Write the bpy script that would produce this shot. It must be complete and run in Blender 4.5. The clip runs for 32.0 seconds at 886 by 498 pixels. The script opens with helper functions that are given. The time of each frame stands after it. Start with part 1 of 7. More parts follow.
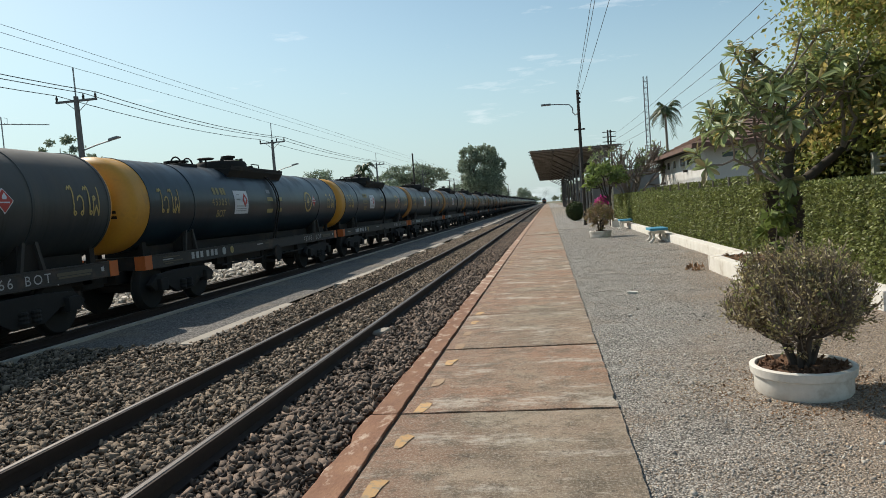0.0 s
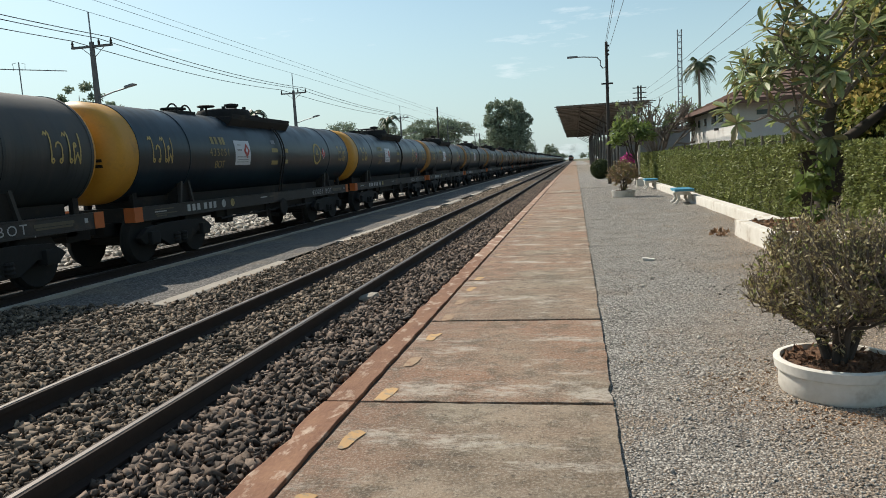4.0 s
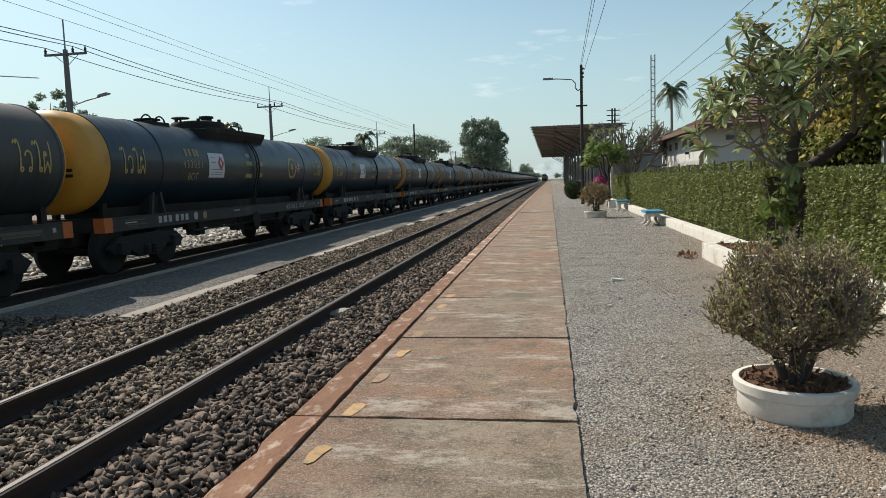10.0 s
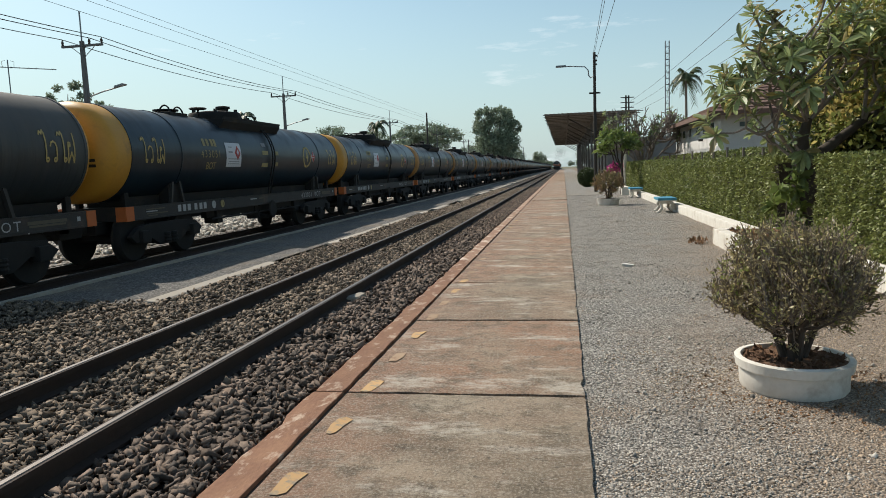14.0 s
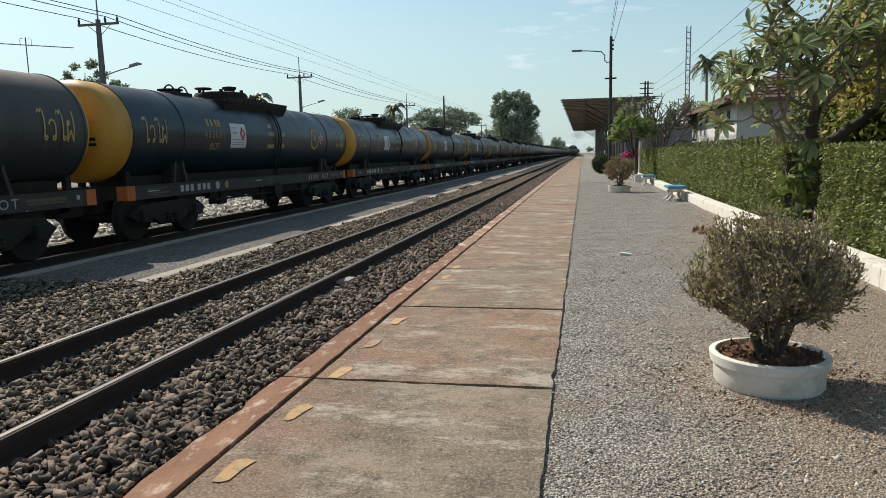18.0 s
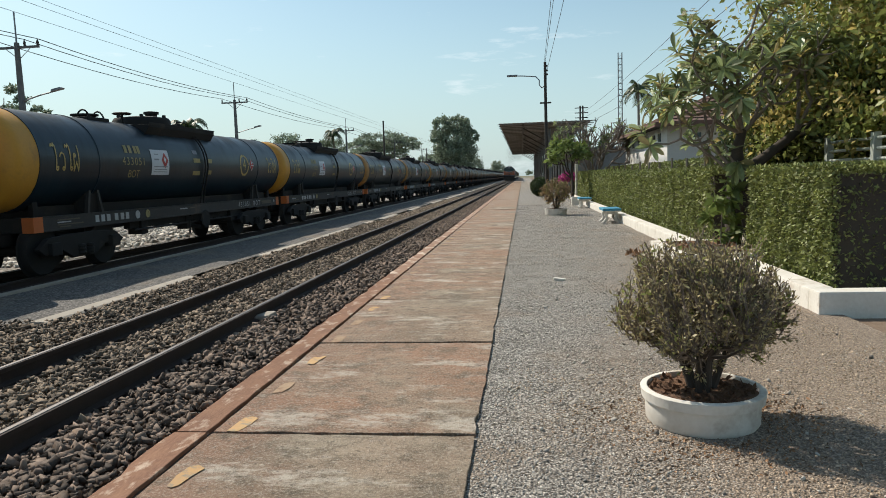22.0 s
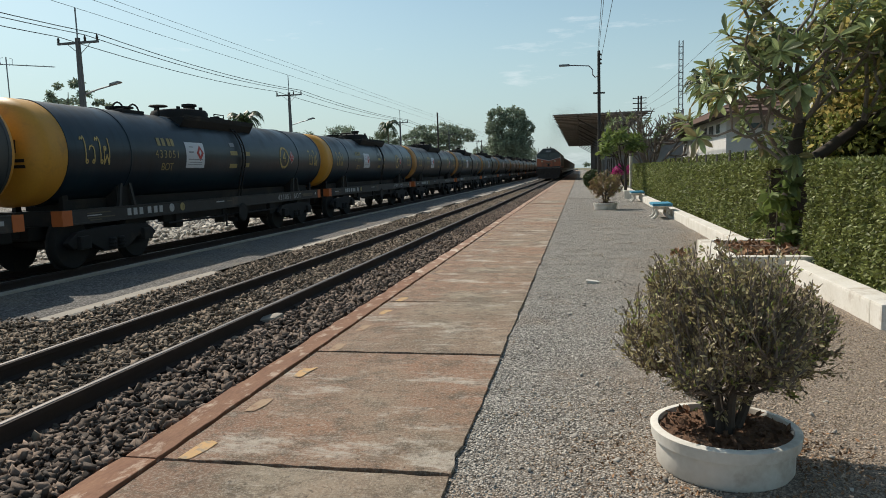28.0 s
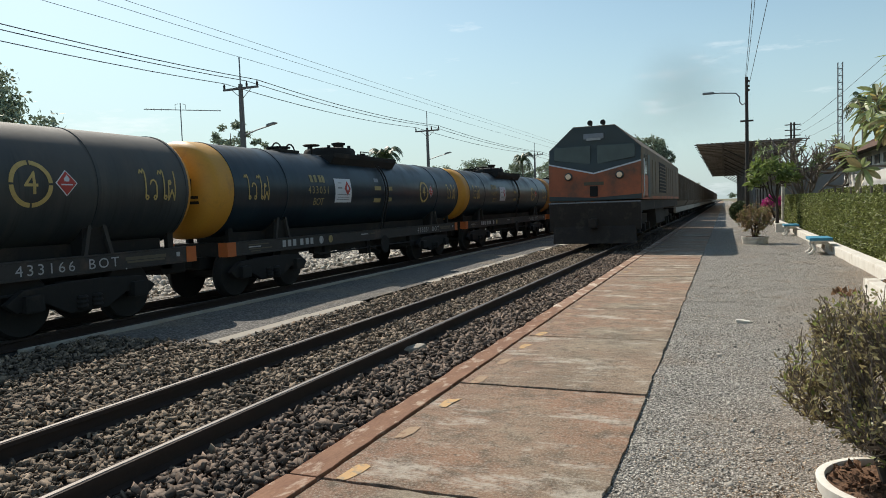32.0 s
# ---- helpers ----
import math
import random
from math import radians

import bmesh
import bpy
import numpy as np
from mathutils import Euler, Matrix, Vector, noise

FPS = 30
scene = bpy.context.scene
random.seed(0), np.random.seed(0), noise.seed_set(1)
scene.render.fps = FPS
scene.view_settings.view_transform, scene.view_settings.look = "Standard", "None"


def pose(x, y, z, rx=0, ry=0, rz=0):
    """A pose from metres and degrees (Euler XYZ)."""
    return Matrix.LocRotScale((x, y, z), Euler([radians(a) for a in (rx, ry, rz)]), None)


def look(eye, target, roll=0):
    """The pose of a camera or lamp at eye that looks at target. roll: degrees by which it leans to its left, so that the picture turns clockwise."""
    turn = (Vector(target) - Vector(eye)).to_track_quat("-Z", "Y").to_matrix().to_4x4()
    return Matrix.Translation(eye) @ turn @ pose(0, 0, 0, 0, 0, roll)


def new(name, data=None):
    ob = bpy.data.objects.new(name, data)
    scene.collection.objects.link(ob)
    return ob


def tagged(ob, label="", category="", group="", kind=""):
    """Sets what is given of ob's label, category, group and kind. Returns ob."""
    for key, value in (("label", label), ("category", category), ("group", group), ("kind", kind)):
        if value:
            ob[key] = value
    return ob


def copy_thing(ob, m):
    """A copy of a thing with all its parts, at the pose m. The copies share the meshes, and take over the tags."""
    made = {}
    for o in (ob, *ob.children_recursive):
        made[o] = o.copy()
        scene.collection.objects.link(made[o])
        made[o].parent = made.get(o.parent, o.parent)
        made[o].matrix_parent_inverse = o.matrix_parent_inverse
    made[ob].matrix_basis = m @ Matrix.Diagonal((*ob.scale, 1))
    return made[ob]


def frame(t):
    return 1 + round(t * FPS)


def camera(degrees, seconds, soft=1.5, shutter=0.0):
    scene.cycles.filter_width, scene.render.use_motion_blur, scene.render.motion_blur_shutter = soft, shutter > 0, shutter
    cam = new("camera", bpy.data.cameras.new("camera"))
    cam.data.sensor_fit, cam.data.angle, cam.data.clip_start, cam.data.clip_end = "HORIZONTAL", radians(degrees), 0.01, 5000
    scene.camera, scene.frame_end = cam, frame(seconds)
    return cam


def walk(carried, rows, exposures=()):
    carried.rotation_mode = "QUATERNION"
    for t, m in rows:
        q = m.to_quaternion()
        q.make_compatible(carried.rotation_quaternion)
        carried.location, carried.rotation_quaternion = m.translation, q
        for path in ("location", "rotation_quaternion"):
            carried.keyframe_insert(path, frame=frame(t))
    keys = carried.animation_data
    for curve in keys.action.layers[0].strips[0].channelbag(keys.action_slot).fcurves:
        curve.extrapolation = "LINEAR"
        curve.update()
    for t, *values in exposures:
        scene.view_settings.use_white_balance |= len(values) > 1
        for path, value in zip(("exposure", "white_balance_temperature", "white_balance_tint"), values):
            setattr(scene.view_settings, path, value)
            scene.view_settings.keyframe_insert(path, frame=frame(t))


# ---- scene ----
cam = camera(65.3, 32.0, soft=0.9)
PATH = [
    (0, (1.152, -4.797, 1.45), (0.844, -2.824, 1.335), -4.3),
    (0.5, (1.163, -4.751, 1.459), (0.814, -2.786, 1.333), -4.3),
    (1, (1.291, -4.604, 1.454), (0.944, -2.637, 1.367), -2.7),
    (1.5, (1.32, -4.445, 1.438), (0.944, -2.485, 1.305), -4.2),
    (2, (1.241, -4.218, 1.45), (0.969, -2.239, 1.343), -4.5),
    (2.5, (1.251, -4.064, 1.437), (0.928, -2.104, 1.204), -2.8),
    (3, (1.338, -3.945, 1.437), (0.987, -1.99, 1.202), -2.8),
    (3.5, (1.378, -3.919, 1.421), (0.983, -1.974, 1.177), -3.4),
    (5.5, (1.345, -4.249, 1.426), (1.019, -2.286, 1.222), -2.3),
    (6, (1.382, -4.204, 1.417), (1.032, -2.251, 1.168), -2.1),
    (6.5, (1.449, -4.07, 1.424), (1.09, -2.118, 1.173), -2.3),
    (7, (1.509, -3.982, 1.412), (1.097, -2.038, 1.189), -3.0),
    (7.5, (1.508, -4.012, 1.431), (1.099, -2.064, 1.236), -3.1),
    (8, (1.417, -4.071, 1.447), (1.064, -2.111, 1.266), -4.7),
    (8.5, (1.332, -4.14, 1.447), (1.033, -2.171, 1.26), -4.6),
    (9, (1.273, -4.155, 1.434), (0.932, -2.196, 1.219), -2.7),
    (9.5, (1.304, -4.122, 1.438), (0.986, -2.158, 1.232), -3.0),
    (10, (1.41, -4.027, 1.432), (1.1, -2.06, 1.239), -1.9),
    (10.5, (1.485, -3.979, 1.427), (1.13, -2.021, 1.228), -3.0),
    (11, (1.491, -3.985, 1.419), (1.186, -2.021, 1.202), -3.6),
    (11.5, (1.427, -4.121, 1.423), (1.123, -2.155, 1.212), -3.4),
    (12, (1.375, -4.261, 1.419), (1.071, -2.299, 1.181), -2.4),
    (12.5, (1.362, -4.338, 1.428), (1.019, -2.379, 1.213), -2.4),
    (13, (1.366, -4.346, 1.424), (1.039, -2.385, 1.205), -2.2),
    (13.5, (1.391, -4.32, 1.424), (1.074, -2.356, 1.218), -3.0),
    (14, (1.44, -4.237, 1.422), (1.092, -2.281, 1.198), -2.2),
    (14.5, (1.564, -4.1, 1.414), (1.18, -2.147, 1.213), -0.8),
    (16.5, (1.564, -4.382, 1.449), (1.202, -2.423, 1.269), -2.4),
    (17, (1.585, -4.369, 1.437), (1.265, -2.404, 1.249), -3.0),
    (17.5, (1.631, -4.26, 1.429), (1.29, -2.303, 1.199), -2.8),
    (18, (1.718, -4.099, 1.419), (1.323, -2.157, 1.151), -1.3),
    (18.5, (1.728, -3.978, 1.439), (1.242, -2.053, 1.201), -1.9),
    (19, (1.684, -3.815, 1.449), (1.409, -1.848, 1.209), -2.5),
    (19.5, (1.72, -3.678, 1.433), (1.493, -1.714, 1.135), -2.2),
    (20, (1.795, -3.516, 1.437), (1.5, -1.559, 1.146), -1.7),
    (20.5, (1.864, -3.461, 1.438), (1.491, -1.512, 1.189), -0.8),
    (21, (1.843, -3.551, 1.437), (1.502, -1.594, 1.207), -0.9),
    (21.5, (1.825, -3.678, 1.436), (1.549, -1.709, 1.226), -0.9),
    (22, (1.838, -3.717, 1.429), (1.605, -1.741, 1.225), -1.9),
    (22.5, (1.942, -3.605, 1.425), (1.628, -1.641, 1.212), -0.9),
    (23, (2.046, -3.498, 1.429), (1.626, -1.552, 1.238), -0.5),
    (23.5, (2.055, -3.491, 1.443), (1.61, -1.546, 1.305), -2.3),
    (24, (1.997, -3.551, 1.448), (1.553, -1.607, 1.303), -2.2),
    (24.5, (1.953, -3.624, 1.455), (1.532, -1.675, 1.307), -1.7),
    (25, (1.957, -3.652, 1.433), (1.594, -1.697, 1.226), -2.2),
    (25.5, (2.047, -3.573, 1.443), (1.627, -1.626, 1.254), -1.9),
    (27.5, (2.096, -3.206, 1.454), (1.738, -1.25, 1.239), -2.0),
    (28, (2.171, -3.114, 1.447), (1.779, -1.165, 1.225), -1.8),
    (28.5, (2.19, -3.088, 1.468), (1.801, -1.136, 1.267), -1.2),
    (29, (2.153, -3.127, 1.475), (1.689, -1.19, 1.295), -1.2),
    (29.5, (2.106, -3.198, 1.483), (1.55, -1.282, 1.353), -1.7),
    (30, (2.096, -3.185, 1.483), (1.575, -1.257, 1.372), -2.7),
    (30.5, (2.103, -3.209, 1.488), (1.547, -1.288, 1.433), -2.3),
    (31, (2.148, -3.143, 1.48), (1.562, -1.232, 1.436), -2.6),
    (31.5, (2.173, -3.144, 1.467), (1.47, -1.275, 1.359), -3.2),
    (32, (2.121, -3.241, 1.488), (1.364, -1.393, 1.37), -2.0),
]
walk(cam, [(t, look(eye, target, roll)) for t, eye, target, roll in PATH],
     exposures=[(0, 0.04), (2, 0.0), (3, 0.12), (6, 0.0), (8, 0.12), (10, 0.03), (13, 0.03), (17, 0.05), (19, 0.12), (20.5, 0.08), (22, 0.1), (24, -0.02), (25, -0.02), (28.5, -0.1), (30, -0.02), (31, -0.03), (32, 0.06)])

# ---- sky and sun ----
SUN_TO = Vector((-0.83, 0.56, 1.0)).normalized()
world = bpy.data.worlds.new("world")
scene.world = world
world.use_nodes = True
wn, wl = world.node_tree.nodes, world.node_tree.links
wn.clear()
w_out = wn.new("ShaderNodeOutputWorld")
w_bg = wn.new("ShaderNodeBackground")
w_sky = wn.new("ShaderNodeTexSky")
w_sky.sky_type = "NISHITA"
w_sky.sun_disc = False
w_sky.sun_elevation = math.asin(SUN_TO.z)
w_sky.sun_rotation = math.atan2(SUN_TO.x, SUN_TO.y)
w_sky.altitude = 0
w_sky.air_density = 1.0
w_sky.dust_density = 0.8
w_sky.ozone_density = 0.6
w_bg.inputs["Strength"].default_value = 0.125
# thin high clouds
w_co = wn.new("ShaderNodeTexCoord")
w_map = wn.new("ShaderNodeMapping")
w_map.inputs["Scale"].default_value = (3.0, 3.0, 16.0)
w_noise = wn.new("ShaderNodeTexNoise")
w_noise.inputs["Scale"].default_value = 1.6
w_noise.inputs["Detail"].default_value = 7
w_noise.inputs["Roughness"].default_value = 0.62
w_ramp = wn.new("ShaderNodeValToRGB")
w_ramp.color_ramp.elements[0].position = 0.62
w_ramp.color_ramp.elements[1].position = 0.80
w_ramp.color_ramp.elements[0].color = (0, 0, 0, 1)
w_ramp.color_ramp.elements[1].color = (0.75, 0.75, 0.75, 1)
w_mix = wn.new("ShaderNodeMix")
w_mix.data_type = "RGBA"
w_mix.inputs["B"].default_value = (8.0, 8.4, 8.6, 1)
wl.new(w_co.outputs["Generated"], w_map.inputs["Vector"])
wl.new(w_map.outputs["Vector"], w_noise.inputs["Vector"])
wl.new(w_noise.outputs["Fac"], w_ramp.inputs["Fac"])
wl.new(w_ramp.outputs["Color"], w_mix.inputs["Factor"])
w_tint = wn.new("ShaderNodeMix")
w_tint.data_type, w_tint.blend_type = "RGBA", "MULTIPLY"
w_tint.inputs["Factor"].default_value = 1.0
w_tint.inputs["B"].default_value = (0.98, 1.06, 0.94, 1)
wl.new(w_sky.outputs["Color"], w_tint.inputs["A"])
w_sep = wn.new("ShaderNodeSeparateXYZ")
w_hz = wn.new("ShaderNodeMapRange")
w_hz.interpolation_type = "SMOOTHSTEP"
w_hz.inputs["From Min"].default_value = 0.0
w_hz.inputs["From Max"].default_value = 0.30
w_hz.inputs["To Min"].default_value = 0.75
w_hz.inputs["To Max"].default_value = 0.0
w_haze = wn.new("ShaderNodeMix")
w_haze.data_type = "RGBA"
w_haze.inputs["B"].default_value = (3.65, 4.8, 5.35, 1)
wl.new(w_co.outputs["Generated"], w_sep.inputs["Vector"])
wl.new(w_sep.outputs["Z"], w_hz.inputs["Value"])
wl.new(w_hz.outputs["Result"], w_haze.inputs["Factor"])
wl.new(w_tint.outputs["Result"], w_haze.inputs["A"])
wl.new(w_haze.outputs["Result"], w_mix.inputs["A"])
wl.new(w_mix.outputs["Result"], w_bg.inputs["Color"])
wl.new(w_bg.outputs["Background"], w_out.inputs["Surface"])

sun_data = bpy.data.lights.new("sun", "SUN")
sun_data.energy = 4.6
sun_data.angle = radians(0.55)
sun_data.color = (1.0, 0.92, 0.80)
sun = new("sun", sun_data)
sun.matrix_world = look(SUN_TO * 60, (0, 0, 0))

# ---- materials ----
MATS = {}


def material(name, color, color2=None, rough=0.7, metal=0.0, scale=6.0, fine=60.0, bump=0.15, spread=0.5,
             stain=None, stain_scale=1.2, stain_at=(0.55, 0.7), rand=0.0, island=0.0, dist=0.01, stretch=(1, 1, 1), sheen=0.0,
             emit=0.0, translucent=0.0):
    """A surface with a base tone, a second tone at middle scale, fine grain, relief, and stains of their own shape."""
    if name in MATS:
        return MATS[name]
    m = bpy.data.materials.new(name)
    m.use_nodes = True
    n, l = m.node_tree.nodes, m.node_tree.links
    b = n["Principled BSDF"]
    b.inputs["Roughness"].default_value = rough
    b.inputs["Metallic"].default_value = metal
    co = n.new("ShaderNodeTexCoord")
    mp = n.new("ShaderNodeMapping")
    mp.inputs["Scale"].default_value = stretch
    l.new(co.outputs["Object"], mp.inputs["Vector"])
    n1 = n.new("ShaderNodeTexNoise")
    n1.inputs["Scale"].default_value = scale
    n1.inputs["Detail"].default_value = 5
    n2 = n.new("ShaderNodeTexNoise")
    n2.inputs["Scale"].default_value = fine
    n2.inputs["Detail"].default_value = 3
    l.new(mp.outputs["Vector"], n1.inputs["Vector"])
    l.new(mp.outputs["Vector"], n2.inputs["Vector"])
    color2 = color2 or tuple(c * 0.7 for c in color)
    mx = n.new("ShaderNodeMix")
    mx.data_type = "RGBA"
    mx.inputs["A"].default_value = (*color, 1)
    mx.inputs["B"].default_value = (*color2, 1)
    mr = n.new("ShaderNodeMapRange")
    mr.inputs["From Min"].default_value = 0.5 - 0.5 * spread
    mr.inputs["From Max"].default_value = 0.5 + 0.5 * spread
    av = n.new("ShaderNodeMath")
    av.operation = "ADD"
    h1 = n.new("ShaderNodeMath")
    h1.operation = "MULTIPLY"
    h1.inputs[1].default_value = 0.6
    h2 = n.new("ShaderNodeMath")
    h2.operation = "MULTIPLY"
    h2.inputs[1].default_value = 0.4
    l.new(n1.outputs["Fac"], h1.inputs[0])
    l.new(n2.outputs["Fac"], h2.inputs[0])
    l.new(h1.outputs[0], av.inputs[0])
    l.new(h2.outputs[0], av.inputs[1])
    l.new(av.outputs[0], mr.inputs["Value"])
    l.new(mr.outputs["Result"], mx.inputs["Factor"])
    last = mx.outputs["Result"]
    if stain:
        n3 = n.new("ShaderNodeTexNoise")
        n3.inputs["Scale"].default_value = stain_scale
        n3.inputs["Detail"].default_value = 6
        n3.inputs["Roughness"].default_value = 0.65
        l.new(mp.outputs["Vector"], n3.inputs["Vector"])
        r3 = n.new("ShaderNodeMapRange")
        r3.inputs["From Min"].default_value = stain_at[0]
        r3.inputs["From Max"].default_value = stain_at[1]
        l.new(n3.outputs["Fac"], r3.inputs["Value"])
        m3 = n.new("ShaderNodeMix")
        m3.data_type = "RGBA"
        m3.inputs["B"].default_value = (*stain, 1)
        l.new(r3.outputs["Result"], m3.inputs["Factor"])
        l.new(last, m3.inputs["A"])
        last = m3.outputs["Result"]
    if rand or island:
        if rand:
            src = n.new("ShaderNodeObjectInfo").outputs["Random"]
        else:
            src = n.new("ShaderNodeNewGeometry").outputs["Random Per Island"]
        k = rand or island
        rr = n.new("ShaderNodeMapRange")
        rr.inputs["To Min"].default_value = 1 - k
        rr.inputs["To Max"].default_value = 1 + k
        l.new(src, rr.inputs["Value"])
        hs = n.new("ShaderNodeHueSaturation")
        l.new(rr.outputs["Result"], hs.inputs["Value"])
        l.new(last, hs.inputs["Color"])
        last = hs.outputs["Color"]
    l.new(last, b.inputs["Base Color"])
    if bump:
        bp = n.new("ShaderNodeBump")
        bp.inputs["Strength"].default_value = bump
        bp.inputs["Distance"].default_value = dist
        l.new(av.outputs[0], bp.inputs["Height"])
        l.new(bp.outputs["Normal"], b.inputs["Normal"])
    if emit:
        b.inputs["Emission Color"].default_value = (*color, 1)
        b.inputs["Emission Strength"].default_value = emit
    if translucent:
        tr = n.new("ShaderNodeBsdfTranslucent")
        l.new(last, tr.inputs["Color"])
        ms = n.new("ShaderNodeMixShader")
        ms.inputs["Fac"].default_value = translucent
        l.new(b.outputs["BSDF"], ms.inputs[1])
        l.new(tr.outputs["BSDF"], ms.inputs[2])
        l.new(ms.outputs["Shader"], n["Material Output"].inputs["Surface"])
    MATS[name] = m
    return m


def slab_material(name, red):
    """Old concrete: grey-tan base, dark mould blotches, rust-red dust in patches, pale scuffs and coarse grain."""
    m = bpy.data.materials.new(name)
    m.use_nodes = True
    n, l = m.node_tree.nodes, m.node_tree.links
    b = n["Principled BSDF"]
    b.inputs["Roughness"].default_value = 0.92
    co = n.new("ShaderNodeTexCoord")
    info = n.new("ShaderNodeObjectInfo")
    off = n.new("ShaderNodeVectorMath")
    off.operation = "ADD"
    big = n.new("ShaderNodeVectorMath")
    big.operation = "SCALE"
    big.inputs["Scale"].default_value = 37.0
    cmb = n.new("ShaderNodeCombineXYZ")
    l.new(info.outputs["Random"], cmb.inputs["X"])
    l.new(info.outputs["Random"], cmb.inputs["Y"])
    l.new(cmb.outputs["Vector"], big.inputs[0])
    l.new(co.outputs["Object"], off.inputs[0])
    l.new(big.outputs["Vector"], off.inputs[1])

    def layer(scale, detail, lo, hi, prev, color, rough=0.6, stretch=(1, 1, 1), most=1.0):
        mp = n.new("ShaderNodeMapping")
        mp.inputs["Scale"].default_value = stretch
        l.new(off.outputs["Vector"], mp.inputs["Vector"])
        t = n.new("ShaderNodeTexNoise")
        t.inputs["Scale"].default_value = scale
        t.inputs["Detail"].default_value = detail
        t.inputs["Roughness"].default_value = rough
        l.new(mp.outputs["Vector"], t.inputs["Vector"])
        r = n.new("ShaderNodeMapRange")
        r.inputs["From Min"].default_value = lo
        r.inputs["From Max"].default_value = hi
        r.inputs["To Max"].default_value = most
        l.new(t.outputs["Fac"], r.inputs["Value"])
        x = n.new("ShaderNodeMix")
        x.data_type = "RGBA"
        l.new(r.outputs["Result"], x.inputs["Factor"])
        if prev is None:
            x.inputs["A"].default_value = (0.33, 0.267, 0.192, 1)
        else:
            l.new(prev, x.inputs["A"])
        x.inputs["B"].default_value = (*color, 1)
        return x.outputs["Result"], t.outputs["Fac"]

    c, _ = layer(1.3, 7, 0.40, 0.60, None, (0.165, 0.13, 0.09), 0.68)
    c, _ = layer(0.42, 7, 0.38, 0.54, c, (0.30, 0.165, 0.10), 0.66, most=red)
    # rust-red brake dust drifting in from the track side
    sx = n.new("ShaderNodeSeparateXYZ")
    l.new(co.outputs["Object"], sx.inputs["Vector"])
    tn = n.new("ShaderNodeTexNoise")
    tn.inputs["Scale"].default_value = 2.6
    tn.inputs["Detail"].default_value = 7
    l.new(off.outputs["Vector"], tn.inputs["Vector"])
    ma = n.new("ShaderNodeMath")
    ma.operation = "MULTIPLY_ADD"
    ma.inputs[1].default_value = -1.5
    l.new(tn.outputs["Fac"], ma.inputs[0])
    l.new(sx.outputs["X"], ma.inputs[2])
    mr = n.new("ShaderNodeMapRange")
    mr.inputs["From Min"].default_value = -0.05
    mr.inputs["From Max"].default_value = -0.75
    mr.inputs["To Max"].default_value = 0.8
    l.new(ma.outputs[0], mr.inputs["Value"])
    mm = n.new("ShaderNodeMix")
    mm.data_type = "RGBA"
    l.new(mr.outputs["Result"], mm.inputs["Factor"])
    l.new(c, mm.inputs["A"])
    mm.inputs["B"].default_value = (0.27, 0.15, 0.095, 1)
    c = mm.outputs["Result"]
    c, _ = layer(1.7, 9, 0.53, 0.60, c, (0.54, 0.48, 0.40), 0.8, (0.55, 1.5, 1), 0.75)
    c, _ = layer(3.6, 9, 0.49, 0.62, c, (0.11, 0.083, 0.056), 0.78, most=0.85)
    c, _ = layer(7.5, 6, 0.54, 0.64, c, (0.10, 0.078, 0.055), 0.7, (1, 1.3, 1), 0.6)
    c, _ = layer(11, 8, 0.56, 0.64, c, (0.46, 0.40, 0.33), 0.8, most=0.6)
    c, g = layer(60, 4, 0.48, 0.70, c, (0.56, 0.49, 0.39), 0.7, most=0.6)
    c, g2 = layer(24, 5, 0.56, 0.68, c, (0.06, 0.048, 0.036), 0.75, most=0.8)
    l.new(c, b.inputs["Base Color"])
    bp = n.new("ShaderNodeBump")
    bp.inputs["Strength"].default_value = 0.9
    bp.inputs["Distance"].default_value = 0.016
    l.new(g, bp.inputs["Height"])
    bp2 = n.new("ShaderNodeBump")
    bp2.inputs["Strength"].default_value = 0.5
    bp2.inputs["Distance"].default_value = 0.01
    l.new(g2, bp2.inputs["Height"])
    l.new(bp.outputs["Normal"], bp2.inputs["Normal"])
    l.new(bp2.outputs["Normal"], b.inputs["Normal"])
    return m


slab_mat = slab_material("concrete_slab", 0.45)
slab_red_mat = slab_material("rust_dusted_concrete_slab", 0.95)
edge_mat = material("red_edging", (0.31, 0.165, 0.095), (0.17, 0.08, 0.048), 0.92, scale=7, fine=55, bump=1.0, spread=0.45,
                    stain=(0.48, 0.36, 0.27), stain_scale=9.0, stain_at=(0.54, 0.65), rand=0.1, dist=0.012, stretch=(1, 0.5, 1))
pale_edge_mat = material("scuffed_pale_edging", (0.36, 0.225, 0.15), (0.25, 0.135, 0.085), 0.92, scale=5, fine=45, bump=0.9, spread=0.45,
                         stain=(0.60, 0.48, 0.38), stain_scale=4.0, stain_at=(0.52, 0.58), rand=0.1, dist=0.012, stretch=(1, 0.6, 1))
mark_mat = material("worn_yellow_paint", (0.55, 0.32, 0.12), (0.42, 0.28, 0.15), 0.85, scale=9, fine=70, bump=0.2, rand=0.15, stain=(0.29, 0.23, 0.16), stain_scale=13, stain_at=(0.5, 0.6))
faded_mark_mat = material("faded_mark_paint", (0.40, 0.29, 0.19), (0.27, 0.18, 0.11), 0.9, scale=14, fine=70, bump=0.2, rand=0.15, stain=(0.24, 0.14, 0.085), stain_scale=9, stain_at=(0.46, 0.6))
joint_mat = material("joint_dirt", (0.05, 0.04, 0.03), (0.09, 0.07, 0.045), 0.95, scale=8)
